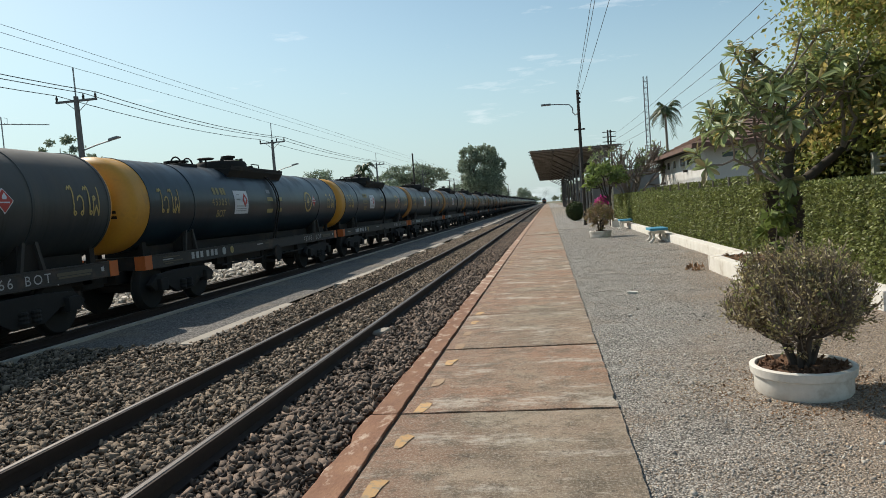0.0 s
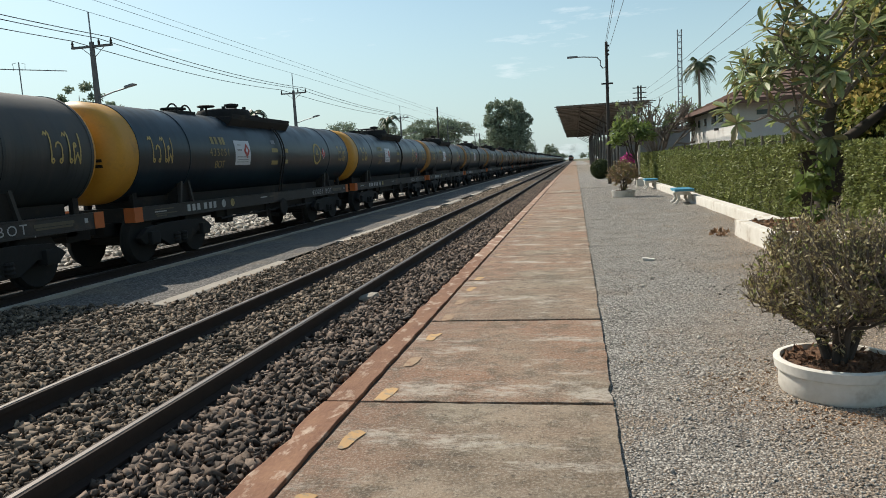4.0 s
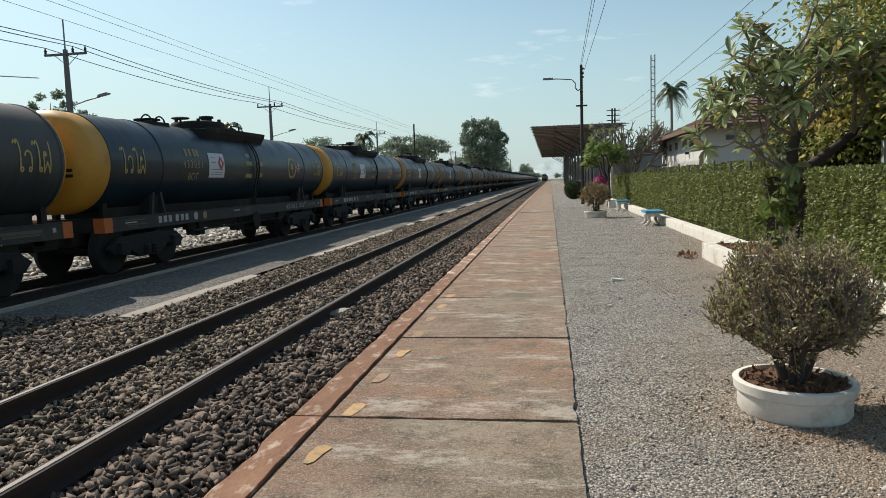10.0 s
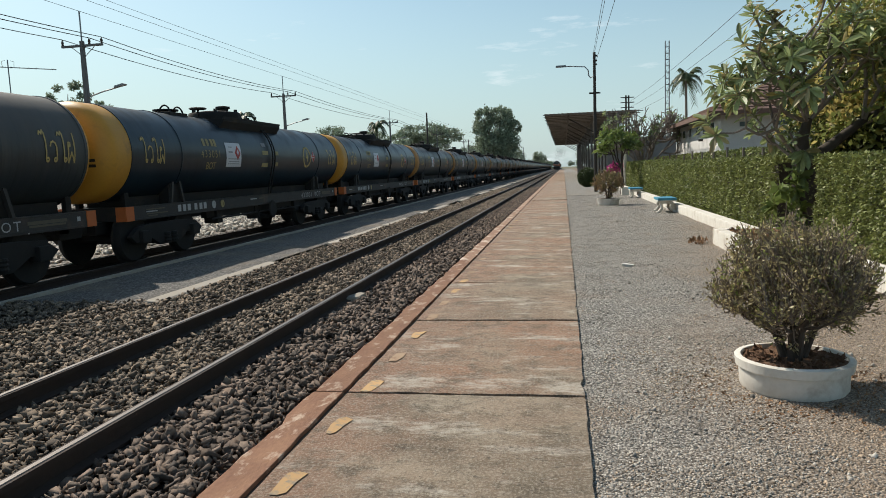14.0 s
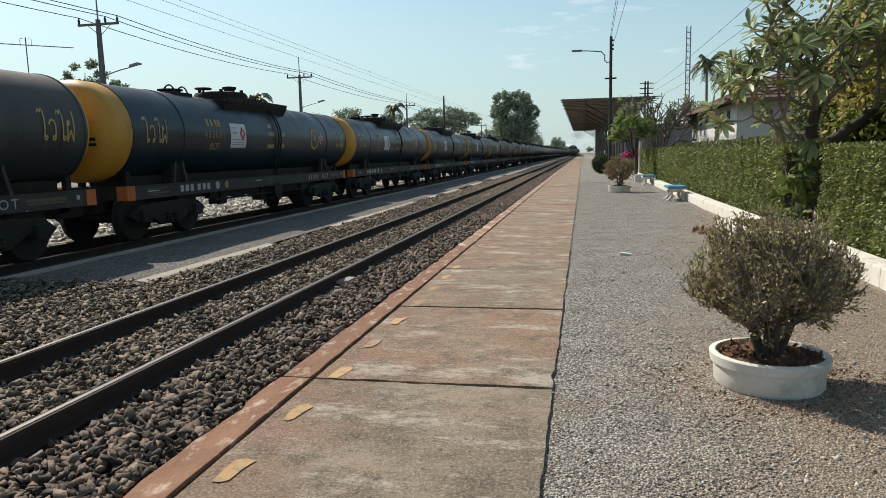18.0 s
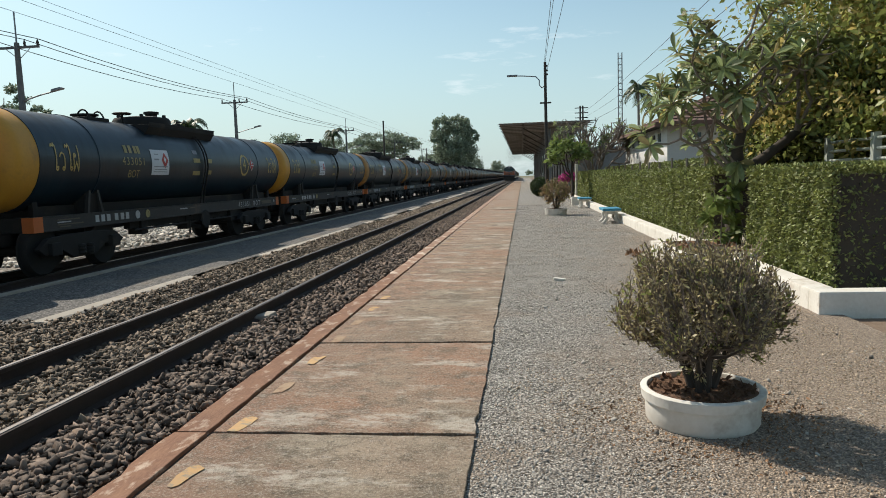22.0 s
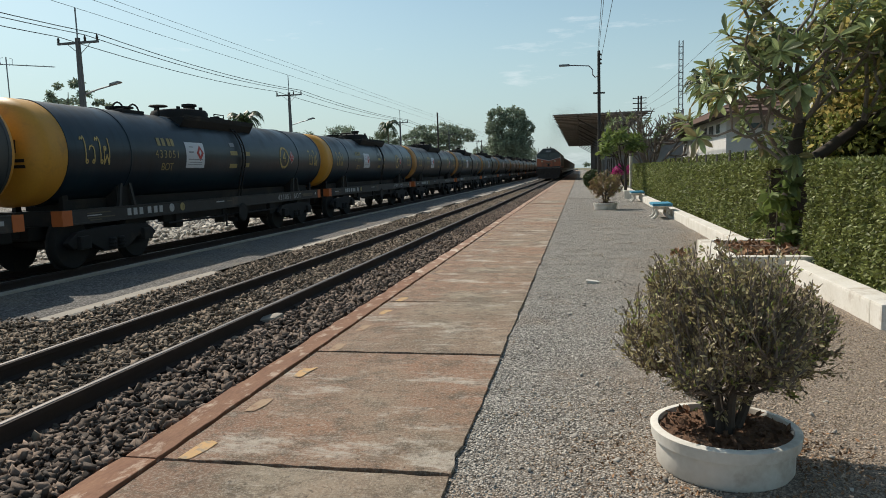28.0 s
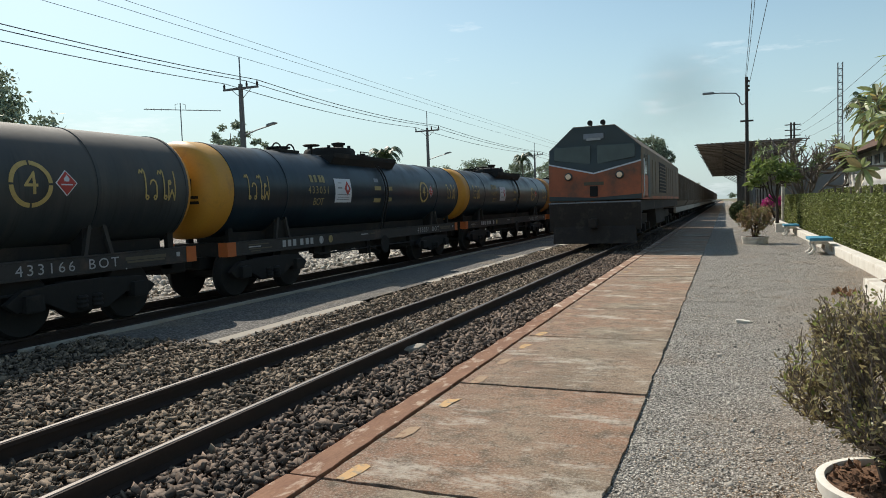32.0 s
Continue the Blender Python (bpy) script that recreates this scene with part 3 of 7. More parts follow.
# ---- mesh tools ----
class Shape:
    """Collects points and faces for one mesh."""

    def __init__(self):
        self.v, self.f = [], []

    def add(self, pts, faces):
        k = len(self.v)
        self.v += [tuple(p) for p in pts]
        self.f += [tuple(k + i for i in q) for q in faces]
        return self

    def box(self, x0, x1, y0, y1, z0, z1):
        return self.add([(x, y, z) for z in (z0, z1) for y in (y0, y1) for x in (x0, x1)],
                        [(0, 2, 3, 1), (4, 5, 7, 6), (0, 1, 5, 4), (2, 6, 7, 3), (0, 4, 6, 2), (1, 3, 7, 5)])

    def tube(self, pts, radii, seg=8, caps=True):
        """A round bar through the points, with a radius at each."""
        pts = [Vector(p) for p in pts]
        if not hasattr(radii, "__len__"):
            radii = [radii] * len(pts)
        rings, side = [], None
        for i, p in enumerate(pts):
            d = (pts[min(i + 1, len(pts) - 1)] - pts[max(i - 1, 0)]).normalized()
            if side is None:
                side = d.orthogonal().normalized()
            side = (side - d * side.dot(d)).normalized()
            up = d.cross(side)
            rings += [p + (side * math.cos(a) + up * math.sin(a)) * radii[i] for a in (2 * math.pi * k / seg for k in range(seg))]
        fs = [(i * seg + k, i * seg + (k + 1) % seg, (i + 1) * seg + (k + 1) % seg, (i + 1) * seg + k) for i in range(len(pts) - 1) for k in range(seg)]
        if caps:
            fs += [tuple(range(seg))[::-1], tuple((len(pts) - 1) * seg + k for k in range(seg))]
        return self.add(rings, fs)

    def lathe(self, profile, seg=24, m=None, closed=False):
        """A profile of (radius, height) turned about the z axis, then moved by m."""
        m = m or Matrix()
        pts = [m @ Vector((r * math.cos(2 * math.pi * k / seg), r * math.sin(2 * math.pi * k / seg), z)) for r, z in profile for k in range(seg)]
        rows = len(profile)
        fs = [(i * seg + k, i * seg + (k + 1) % seg, (i + 1) * seg + (k + 1) % seg, (i + 1) * seg + k) for i in range(rows - 1) for k in range(seg)]
        if not closed:
            fs += [tuple(range(seg))[::-1], tuple((rows - 1) * seg + k for k in range(seg))]
        return self.add(pts, fs)

    def prism(self, profile, a0, a1, axis="y"):
        """A profile in the plane across the axis, drawn out from a0 to a1. For y: (x, z); for x: (y, z); for z: (x, y)."""
        n = len(profile)
        put = {"y": lambda p, a: (p[0], a, p[1]), "x": lambda p, a: (a, p[0], p[1]), "z": lambda p, a: (p[0], p[1], a)}[axis]
        return self.add([put(p, a) for a in (a0, a1) for p in profile],
                        [tuple(range(n)), tuple(range(2 * n - 1, n - 1, -1))] + [(i, i + n, (i + 1) % n + n, (i + 1) % n) for i in range(n)])

    def mesh(self, name, bevel=0.0, smooth=False):
        me = bpy.data.meshes.new(name)
        me.from_pydata(self.v, [], self.f)
        bm = bmesh.new()
        bm.from_mesh(me)
        bmesh.ops.recalc_face_normals(bm, faces=bm.faces)
        if bevel:
            es = [e for e in bm.edges if len(e.link_faces) == 2 and e.calc_face_angle(0) > 0.6]
            bmesh.ops.bevel(bm, geom=es, offset=bevel, segments=2, profile=0.7, affect="EDGES", clamp_overlap=True)
        bm.to_mesh(me)
        bm.free()
        if smooth:
            for p in me.polygons:
                p.use_smooth = True
            me.set_sharp_from_angle(angle=radians(40))
        return me


def part(name, shape, mat, parent=None, label="", bevel=0.0, smooth=False, m=None):
    me = shape if isinstance(shape, bpy.types.Mesh) else shape.mesh(name, bevel, smooth)
    if mat and not me.materials:
        me.materials.append(mat)
    ob = new(name, me)
    if m is not None:
        ob.matrix_basis = m
    ob.parent = parent
    if label:
        ob["label"] = label
    return ob


def raw(name, verts, faces, mat):
    """A large mesh from number arrays, all faces with the same count of corners."""
    verts, faces = np.asarray(verts, np.float32), np.asarray(faces, np.int32)
    me = bpy.data.meshes.new(name)
    k = faces.shape[1]
    me.vertices.add(len(verts))
    me.vertices.foreach_set("co", verts.ravel())
    me.loops.add(faces.size)
    me.loops.foreach_set("vertex_index", faces.ravel())
    me.polygons.add(len(faces))
    me.polygons.foreach_set("loop_start", np.arange(0, faces.size, k, dtype=np.int32))
    me.polygons.foreach_set("loop_total", np.full(len(faces), k, np.int32))
    me.update(calc_edges=True)
    me.validate()
    me.materials.append(mat)
    return me


def thing(name, m, label, category, group="", kind=""):
    ob = new(name)
    ob.empty_display_size = 0.2
    ob.matrix_basis = m
    return tagged(ob, label, category, group, kind)


GLYPHS = {}


def glyph(ch, size):
    """One letter of the built-in font as a flat mesh."""
    if (ch, size) not in GLYPHS:
        cu = bpy.data.curves.new("letter", "FONT")
        cu.body, cu.size = ch, size
        cu.align_x, cu.align_y = "CENTER", "CENTER"
        cu.resolution_u = 3
        tmp = bpy.data.objects.new("letter", cu)
        scene.collection.objects.link(tmp)
        me = bpy.data.meshes.new_from_object(tmp.evaluated_get(bpy.context.evaluated_depsgraph_get()))
        bpy.data.objects.remove(tmp)
        bpy.data.curves.remove(cu)
        GLYPHS[ch, size] = ([tuple(v.co) for v in me.vertices], [tuple(p.vertices) for p in me.polygons])
    return GLYPHS[ch, size]


def writing(body, size, mat, parent, place, sx=1.0, step=0.66, label=""):
    """Letters side by side, each a part; place turns flat (u, v) into a point."""
    n = len(body)
    for k, ch in enumerate(body):
        if ch == " ":
            continue
        vs, fs = glyph(ch, size)
        u0 = (k - (n - 1) / 2) * size * step * sx
        s = Shape()
        s.v = [tuple(place(u0 + x * sx, y if ch != "." else y - size * 0.3)) for x, y, z in vs]
        s.f = fs
        me = bpy.data.meshes.new("letter")
        me.from_pydata(s.v, [], s.f)
        part("letter", me, mat, parent, label)


def leaf_cloud(points, normals, size, rng, aspect=2.2, droop=0.3):
    """Small folded leaves at the points: verts and quads."""
    points, n = np.asarray(points, float), len(points)
    d = np.asarray(normals, float) + rng.normal(0, 0.55, (n, 3))
    d[:, 2] -= droop * rng.random(n)
    d /= np.linalg.norm(d, axis=1, keepdims=True) + 1e-9
    s = np.cross(d, rng.normal(0, 1, (n, 3)))
    s /= np.linalg.norm(s, axis=1, keepdims=True) + 1e-9
    ln = size * (0.65 + 0.7 * rng.random(n))[:, None]
    wd = ln / aspect * 0.5
    up = np.cross(d, s)
    v = np.stack([points, points + d * ln * 0.45 + s * wd + up * wd * 0.3, points + d * ln, points + d * ln * 0.45 - s * wd + up * wd * 0.3], 1)
    return v.reshape(-1, 3), np.arange(4 * n).reshape(n, 4)


def stones(centres, radii, rng, flat=0.65):
    """Angular stones: cubes with jittered corners, turned at random."""
    n = len(centres)
    c = np.array([(x, y, z) for z in (-1, 1) for y in (-1, 1) for x in (-1, 1)], float) * 0.62
    v = c[None] + rng.uniform(-0.3, 0.3, (n, 8, 3))
    v *= rng.uniform(0.5, 1.45, (n, 1, 3))
    v[:, :, 2] *= flat
    q = rng.normal(0, 1, (n, 4)) * (0.45, 0.45, 1, 1)
    q /= np.linalg.norm(q, axis=1, keepdims=True)
    x, y, z, w = q.T
    r = np.stack([1 - 2 * (y * y + z * z), 2 * (x * y - z * w), 2 * (x * z + y * w), 2 * (x * y + z * w), 1 - 2 * (x * x + z * z), 2 * (y * z - x * w),
                  2 * (x * z - y * w), 2 * (y * z + x * w), 1 - 2 * (x * x + y * y)], 1).reshape(n, 3, 3)
    v = np.einsum("nij,nkj->nki", r, v) * np.asarray(radii)[:, None, None] + np.asarray(centres)[:, None]
    f = np.array([(0, 2, 3, 1), (4, 5, 7, 6), (0, 1, 5, 4), (2, 6, 7, 3), (0, 4, 6, 2), (1, 3, 7, 5)])
    return v.reshape(-1, 3), (f[None] + 8 * np.arange(n)[:, None, None]).reshape(-1, 4)


# ---- ground and tracks ----
RAIL_Z, TRACK_A, TRACK_B, SLAB = 0.10, -1.62, -6.78, 2.18
RAIL_B = 0.02  # the second track lies lower
rng = np.random.default_rng(7)


def sheet(name, x0, x1, y0, y1, z, mat, step=None, amp=0.0, thick=0.0):
    """A level sheet with a gentle uneven surface."""
    s = Shape()
    if step:
        xs, ys = np.linspace(x0, x1, max(2, int((x1 - x0) / step) + 1)), np.linspace(y0, y1, max(2, int((y1 - y0) / step) + 1))
        w = len(xs)
        s.v = [(x, y, z + amp * noise.noise((x * 0.9, y * 0.9, 3.0)) + 0.4 * amp * noise.noise((x * 3, y * 3, 9.0))) for y in ys for x in xs]
        s.f = [(j * w + i, j * w + i + 1, (j + 1) * w + i + 1, (j + 1) * w + i) for j in range(len(ys) - 1) for i in range(w - 1)]
    else:
        s.box(x0, x1, y0, y1, z - max(thick, 0.02), z)
    return part(name, s, mat, smooth=bool(step))


tagged(part("ground", Shape().add([(-1500, -300, -0.32), (1500, -300, -0.32), (1500, 3000, -0.32), (-1500, 3000, -0.32)], [(0, 1, 2, 3)]), far_mat), "dry grassy ground reaching to the horizon", "ground", kind="structure")
tagged(sheet("gravel_yard", 1.50, 4.9, -8, 30, -0.018, gravel_mat, 0.16, 0.014), "grey crushed gravel yard beside the platform", "gravel", kind="structure")
for nm, x0, x1, z, mt in (("gravel_yard_back", 1.50, 4.9, -0.03, gravel_mat), ("dirt_verge_back", 4.9, 40, -0.06, dirt_mat), ("ballast_back", -5.4, -0.24, -0.05, ballast_mat)):
    tagged(sheet(nm, x0, x1, -70, -8 if x0 > 0 else -6, z, mt, thick=0.1), "ground running on along the platform", "ground", kind="structure")
tagged(sheet("gravel_yard_far", 1.50, 5.0, 30, 420, -0.03, gravel_mat, thick=0.1), "grey gravel strip along the platform", "gravel", kind="structure")
tagged(sheet("dirt_verge", 4.9, 40, -8, 420, -0.06, dirt_mat, thick=0.1), "bare brown dirt with dry leaf litter", "dirt", kind="structure")
tagged(sheet("ballast_near", -3.32, -0.24, -6, 30, -0.05, ballast_mat, 0.12, 0.03), "dark crushed stone ballast under the running line", "ballast", kind="structure")
tagged(sheet("ballast_far", -3.32, -0.24, 30, 780, -0.05, ballast_mat, thick=0.1), "dark crushed stone ballast", "ballast", kind="structure")
tagged(sheet("ballast_siding", -7.75, -5.4, -70, 600, -0.13, siding_shade_mat, thick=0.1), "dark ballast under the tank train, the train's shade put into its colour", "ballast", kind="structure")
tagged(part("strip_edge", Shape().box(-5.46, -5.36, 2.2, 160, -0.1, 0.03), kerb_grey_mat, bevel=0.01), "thin pale edging beside the tank train", "kerb", kind="structure")
tagged(sheet("ballast_end", -5.4, -3.32, -6, 3.1, -0.045, ballast_mat, 0.14, 0.03), "dark ballast spilling over the end of the strip", "ballast", kind="structure")
tagged(sheet("island_strip", -5.4, -3.52, 3.0, 30, -0.012, island_mat, 0.2, 0.012), "grey gravelly strip between the two tracks", "path", kind="structure")
tagged(sheet("island_strip_far", -5.4, -3.52, 30, 600, -0.012, island_mat, thick=0.1), "grey gravelly strip between the two tracks", "path", kind="structure")
tagged(sheet("yard_beyond", -60, -7.75, -70, 600, -0.03, yard_mat, thick=0.1), "pale gravel ground beyond the tank train", "gravel", kind="structure")


def rail(name, x, z):
    ob = thing(name, pose(x, 0, z), "worn steel rail with a shiny running surface", "rail", "rails of the two tracks")
    web = Shape().prism([(-0.035, -0.004), (-0.035, -0.035), (-0.009, -0.045), (-0.009, -0.115), (-0.06, -0.13), (-0.06, -0.145), (0.06, -0.145), (0.06, -0.13),
                         (0.009, -0.115), (0.009, -0.045), (0.035, -0.035), (0.035, -0.004)], -70, 780)
    part("rail_web", web, rail_side_mat, ob, "rust-brown rail side")
    part("rail_head", Shape().prism([(-0.019, -0.003), (-0.015, 0.001), (0.015, 0.001), (0.019, -0.003)], -70, 780), rail_top_mat, ob, "polished running surface")
    return ob


for x in (TRACK_A - 0.535, TRACK_A + 0.535, TRACK_B - 0.535, TRACK_B + 0.535, -11.8, -12.87):
    rail("rail", x, RAIL_Z if x > -4 else RAIL_B)


def platform():
    ob = thing("platform", pose(0, 0, 0), "low concrete slab platform with a red painted edge", "platform", kind="structure")
    part("joint_bed", Shape().box(-0.2, 1.53, -70, 420, -0.3, -0.022), joint_mat, ob)
    r = random.Random(3)
    shapes = []
    for k in range(7):
        s, n = Shape(), 18
        jit = lambda q: r.uniform(-q, q)
        drift = r.uniform(-0.008, 0.008)
        right = [(1.545 + drift * math.sin(i * 0.5) + jit(0.006) - (0.014 if r.random() < 0.08 else 0.0), 0.014 + (SLAB - 0.028) * i / n) for i in range(n + 1)]
        far = [(1.52 - 1.5 * i / 14, SLAB - 0.016 + jit(0.011)) for i in range(1, 14)]
        left = [(0.012 + jit(0.003), SLAB - 0.014 - (SLAB - 0.028) * i / n) for i in range(n + 1)]
        near = [(0.02 + 1.5 * i / 14, 0.016 + jit(0.011)) for i in range(1, 14)]
        s.prism(near + right + far + left, -0.16, 0.0, "z")
        shapes.append(s)
    made = {}
    for k in range(-32, 190):
        red = k == 0 or (k > 1 and r.random() < (0.6 if k < 3 else 0.95))
        key = ((k * 3) % 7, red)
        if key not in made:
            made[key] = shapes[key[0]].mesh("slab", 0.005)
        part("slab", made[key], slab_red_mat if red else slab_mat, ob, m=pose(0, k * SLAB, r.uniform(-0.004, 0.003), r.uniform(-0.1, 0.1), r.uniform(-0.1, 0.1), 0))
    es = []
    for k in range(4):
        n, s = 44, Shape()
        outer = [(-0.215 + 0.03 * noise.noise((i * 0.35, k * 9.1, 2.0)) + r.uniform(-0.012, 0.012), 0.006 + (3 * SLAB - 0.012) * i / n) for i in range(n + 1)]
        inner = [(-0.022 + r.uniform(-0.006, 0.005), 3 * SLAB - 0.006 - (3 * SLAB - 0.012) * i / n) for i in range(n + 1)]
        s.prism(outer[::-1] + inner[::-1], -0.2, 0.0, "z")
        es.append(s.mesh("edging", 0.008))
    pale = [m.copy() for m in es]
    for k in range(-11, 63):
        part("edging", es[k % 4] if k < 1 else pale[k % 4], edge_mat if k < 1 else pale_edge_mat, ob, m=pose(0, k * 3 * SLAB, r.uniform(-0.004, 0.004)))
    ms = []
    for k in range(6):
        u = lambda q: r.uniform(-q, q)
        ms.append(Shape().prism([(0.105 + u(0.012), u(0.02)), (0.14, -0.005 + u(0.01)), (0.172 + u(0.01), 0.01 + u(0.02)), (0.186 + u(0.01), 0.12), (0.196 + u(0.012), 0.23 + u(0.02)), (0.155, 0.235 + u(0.02)), (0.112 + u(0.012), 0.22 + u(0.02)), (0.10, 0.12)], 0.0, 0.0012, "z"))
    for k in range(-4, 60):
        mat = mark_mat if k < 1 or r.random() < 0.15 else faded_mark_mat
        part("yellow_mark", ms[k % 6].mesh("yellow_mark"), mat, ob, "worn yellow paint dash" if mat is mark_mat else "faded pale paint dash", m=pose(0, 0.01 + 0.725 * k, 0.0035))
    return ob


platform()


def island_kerb():
    ob = thing("island_kerb", pose(0, 0, 0), "broken pale concrete edging along the middle strip", "kerb", kind="structure")
    r = random.Random(12)
    y = 3.1
    while y < 130:
        ln = r.uniform(1.2, 3.2)
        if y < 5.2 or r.random() < 0.62:
            x0 = -3.54 + r.uniform(-0.02, 0.02)
            part("kerb_piece", Shape().prism([(x0, -0.12), (x0, 0.015), (x0 + 0.03, 0.025), (x0 + 0.21, 0.02), (x0 + 0.24, 0.0), (x0 + 0.24, -0.12)], y, y + ln - 0.05), kerb_grey_mat, ob, bevel=0.008, m=pose(0, 0, r.uniform(-0.02, 0.01)))
        y += ln
    return ob


island_kerb()


crumb_mat = material("dry_leaf_crumb", (0.34, 0.19, 0.095), (0.20, 0.115, 0.065), 0.9, scale=12, bump=0.0, island=0.5)


# ---- tank wagons ----
R_TANK, Z_TANK, DISH, FLANGE = 0.87, 1.94, 0.40, 0.34


def wrapped(shape, yc, zc, lift=0.004):
    """Bends a flat shape (u along the wagon, v up, w out) round the tank's side facing the platform."""
    out = Shape()
    for u, v, w in shape.v:
        a = (zc - Z_TANK + v) / R_TANK
        out.v.append(((R_TANK + lift + w) * math.cos(a), yc + u, Z_TANK + (R_TANK + lift + w) * math.sin(a)))
    out.f = list(shape.f)
    return out


def flat_panel(u0, u1, v0, v1, n=8, w=0.003):
    s = Shape()
    for i in range(n + 1):
        v = v0 + (v1 - v0) * i / n
        s.v += [(u0, v, w), (u1, v, w)]
    s.f = [(2 * i, 2 * i + 1, 2 * i + 3, 2 * i + 2) for i in range(n)]
    return s


def diamond(rx, rz, w=0.003, n=10):
    """A diamond in strips, so that it can follow a curved face."""
    s = Shape()
    for k in range(n + 1):
        v = -rz + 2 * rz * k / n
        u = rx * (1 - abs(v) / rz) + 0.0005
        s.v += [(-u, v, w), (u, v, w)]
    s.f = [(2 * k, 2 * k + 1, 2 * k + 3, 2 * k + 2) for k in range(n)]
    return s


def ring(r0, r1, a0, a1, n=14, w=0.003):
    s = Shape()
    for i in range(n + 1):
        a = a0 + (a1 - a0) * i / n
        s.v += [(r0 * math.cos(a), r0 * math.sin(a), w), (r1 * math.cos(a), r1 * math.sin(a), w)]
    s.f = [(2 * i, 2 * i + 1, 2 * i + 3, 2 * i + 2) for i in range(n)]
    return s


def tank_letters(body, size, yc, zc, mat, parent, sx=1.0, lift=0.006):
    def place(u, v):
        t = (zc - Z_TANK + v) / R_TANK
        return (R_TANK + lift) * math.cos(t), yc + u, Z_TANK + (R_TANK + lift) * math.sin(t)
    writing(body, size, mat, parent, place, sx)


def circle_pts(cx, cy, r, a0, n=8, turn=1):
    return [(cx + r * math.cos(a0 + turn * 2 * math.pi * k / n), cy + r * math.sin(a0 + turn * 2 * math.pi * k / n)) for k in range(n + 1)]


def script_mark(yc, zc, size, parent):
    """The four painted letters of the local word for flammable, as brush strokes bent round the tank."""
    tall = [(0.0, 0.98), (0.07, 1.09), (0.14, 0.99), (0.22, 1.12), (0.27, 1.02), (0.27, 0.75), (0.27, 0.45), (0.27, 0.12)] + circle_pts(0.34, 0.10, 0.07, math.pi)
    bow = [(0.0, 0.58), (0.06, 0.70), (0.17, 0.75), (0.28, 0.68), (0.33, 0.52), (0.33, 0.3), (0.33, 0.12)] + circle_pts(0.26, 0.10, 0.07, 0.0)
    comb = circle_pts(0.07, 0.66, 0.07, 0.0)[::-1] + [(0.0, 0.6), (0.0, 0.3), (0.02, 0.0), (0.18, 0.38), (0.34, 0.0), (0.36, 0.3), (0.36, 0.7), (0.36, 1.08)]
    x0 = -0.92
    for pts, step in ((tall, 0.50), (bow, 0.46), (tall, 0.50), (comb, 0.4)):
        s = Shape()
        fine = []
        for p, q in zip(pts, pts[1:]):
            k = max(1, int(math.hypot(q[0] - p[0], q[1] - p[1]) / 0.12))
            fine += [(p[0] + (q[0] - p[0]) * i / k, p[1] + (q[1] - p[1]) * i / k) for i in range(k)]
        fine.append(pts[-1])
        for (ax, ay), (bx, by) in zip(fine, fine[1:]):
            d = Vector((bx - ax, by - ay))
            if d.length < 1e-4:
                continue
            d.normalize()
            w, e = Vector((-d.y, d.x)) * 0.033, d * 0.022
            q = [(Vector((ax, ay)) - e + w), (Vector((ax, ay)) - e - w), (Vector((bx, by)) + e - w), (Vector((bx, by)) + e + w)]
            k = len(s.v)
            s.add([((x0 + p.x) * size * 0.93, (p.y - 0.5) * size, 0.0005 * (k % 7)) for p in q], [(0, 1, 2, 3)])
        part("painted_letter", wrapped(s, yc, zc, 0.007), letter_mat, parent)
        x0 += step
    return parent


def side(y, z, x=1.122):
    return pose(x, y, z, 90, 0, 90)


def bogie(parent, y):
    b = part("bogie", Shape().box(-0.68, 0.68, y - 0.24, y + 0.24, 0.26, 0.64).box(-0.14, 0.14, y - 1.1, y + 1.1, 0.50, 0.66), frame_mat, parent, bevel=0.03)
    for dy in (-0.85, 0.85):
        part("axle", Shape().tube([(-0.66, y + dy, 0.42), (0.66, y + dy, 0.42)], 0.08, 10), frame_mat, b)
    for sx in (-1, 1):
        s = Shape().prism([(y - 1.2, 0.46), (y - 0.95, 0.62), (y - 0.35, 0.66), (y + 0.35, 0.66), (y + 0.95, 0.62), (y + 1.2, 0.46), (y + 1.05, 0.34),
                           (y + 0.65, 0.42), (y + 0.3, 0.24), (y - 0.3, 0.24), (y - 0.65, 0.42), (y - 1.05, 0.34)], sx * 0.70, sx * 0.80, "x")
        part("side_frame", s, frame_mat, b, bevel=0.015)
        for dy in (-0.85, 0.85):
            part("axle_box", Shape().box(*sorted((sx * 0.70, sx * 0.88)), y + dy - 0.13, y + dy + 0.13, 0.33, 0.55), frame_mat, b, bevel=0.03)
            part("wheel", Shape().lathe([(0.30, -0.05), (0.40, -0.06), (0.42, -0.04), (0.43, 0.05), (0.47, 0.06), (0.46, 0.08), (0.3, 0.06)], 28, pose(sx * 0.55, y + dy, 0.42, 0, -sx * 90, 0)), frame_mat, b, smooth=True)
        for k in (-0.12, 0.12):
            part("spring", Shape().lathe([(0.07, 0.0), (0.085, 0.03), (0.07, 0.06), (0.085, 0.09), (0.07, 0.12), (0.085, 0.15), (0.07, 0.18)], 12, pose(sx * 0.80, y + k, 0.28)), frame_mat, b)
    return b


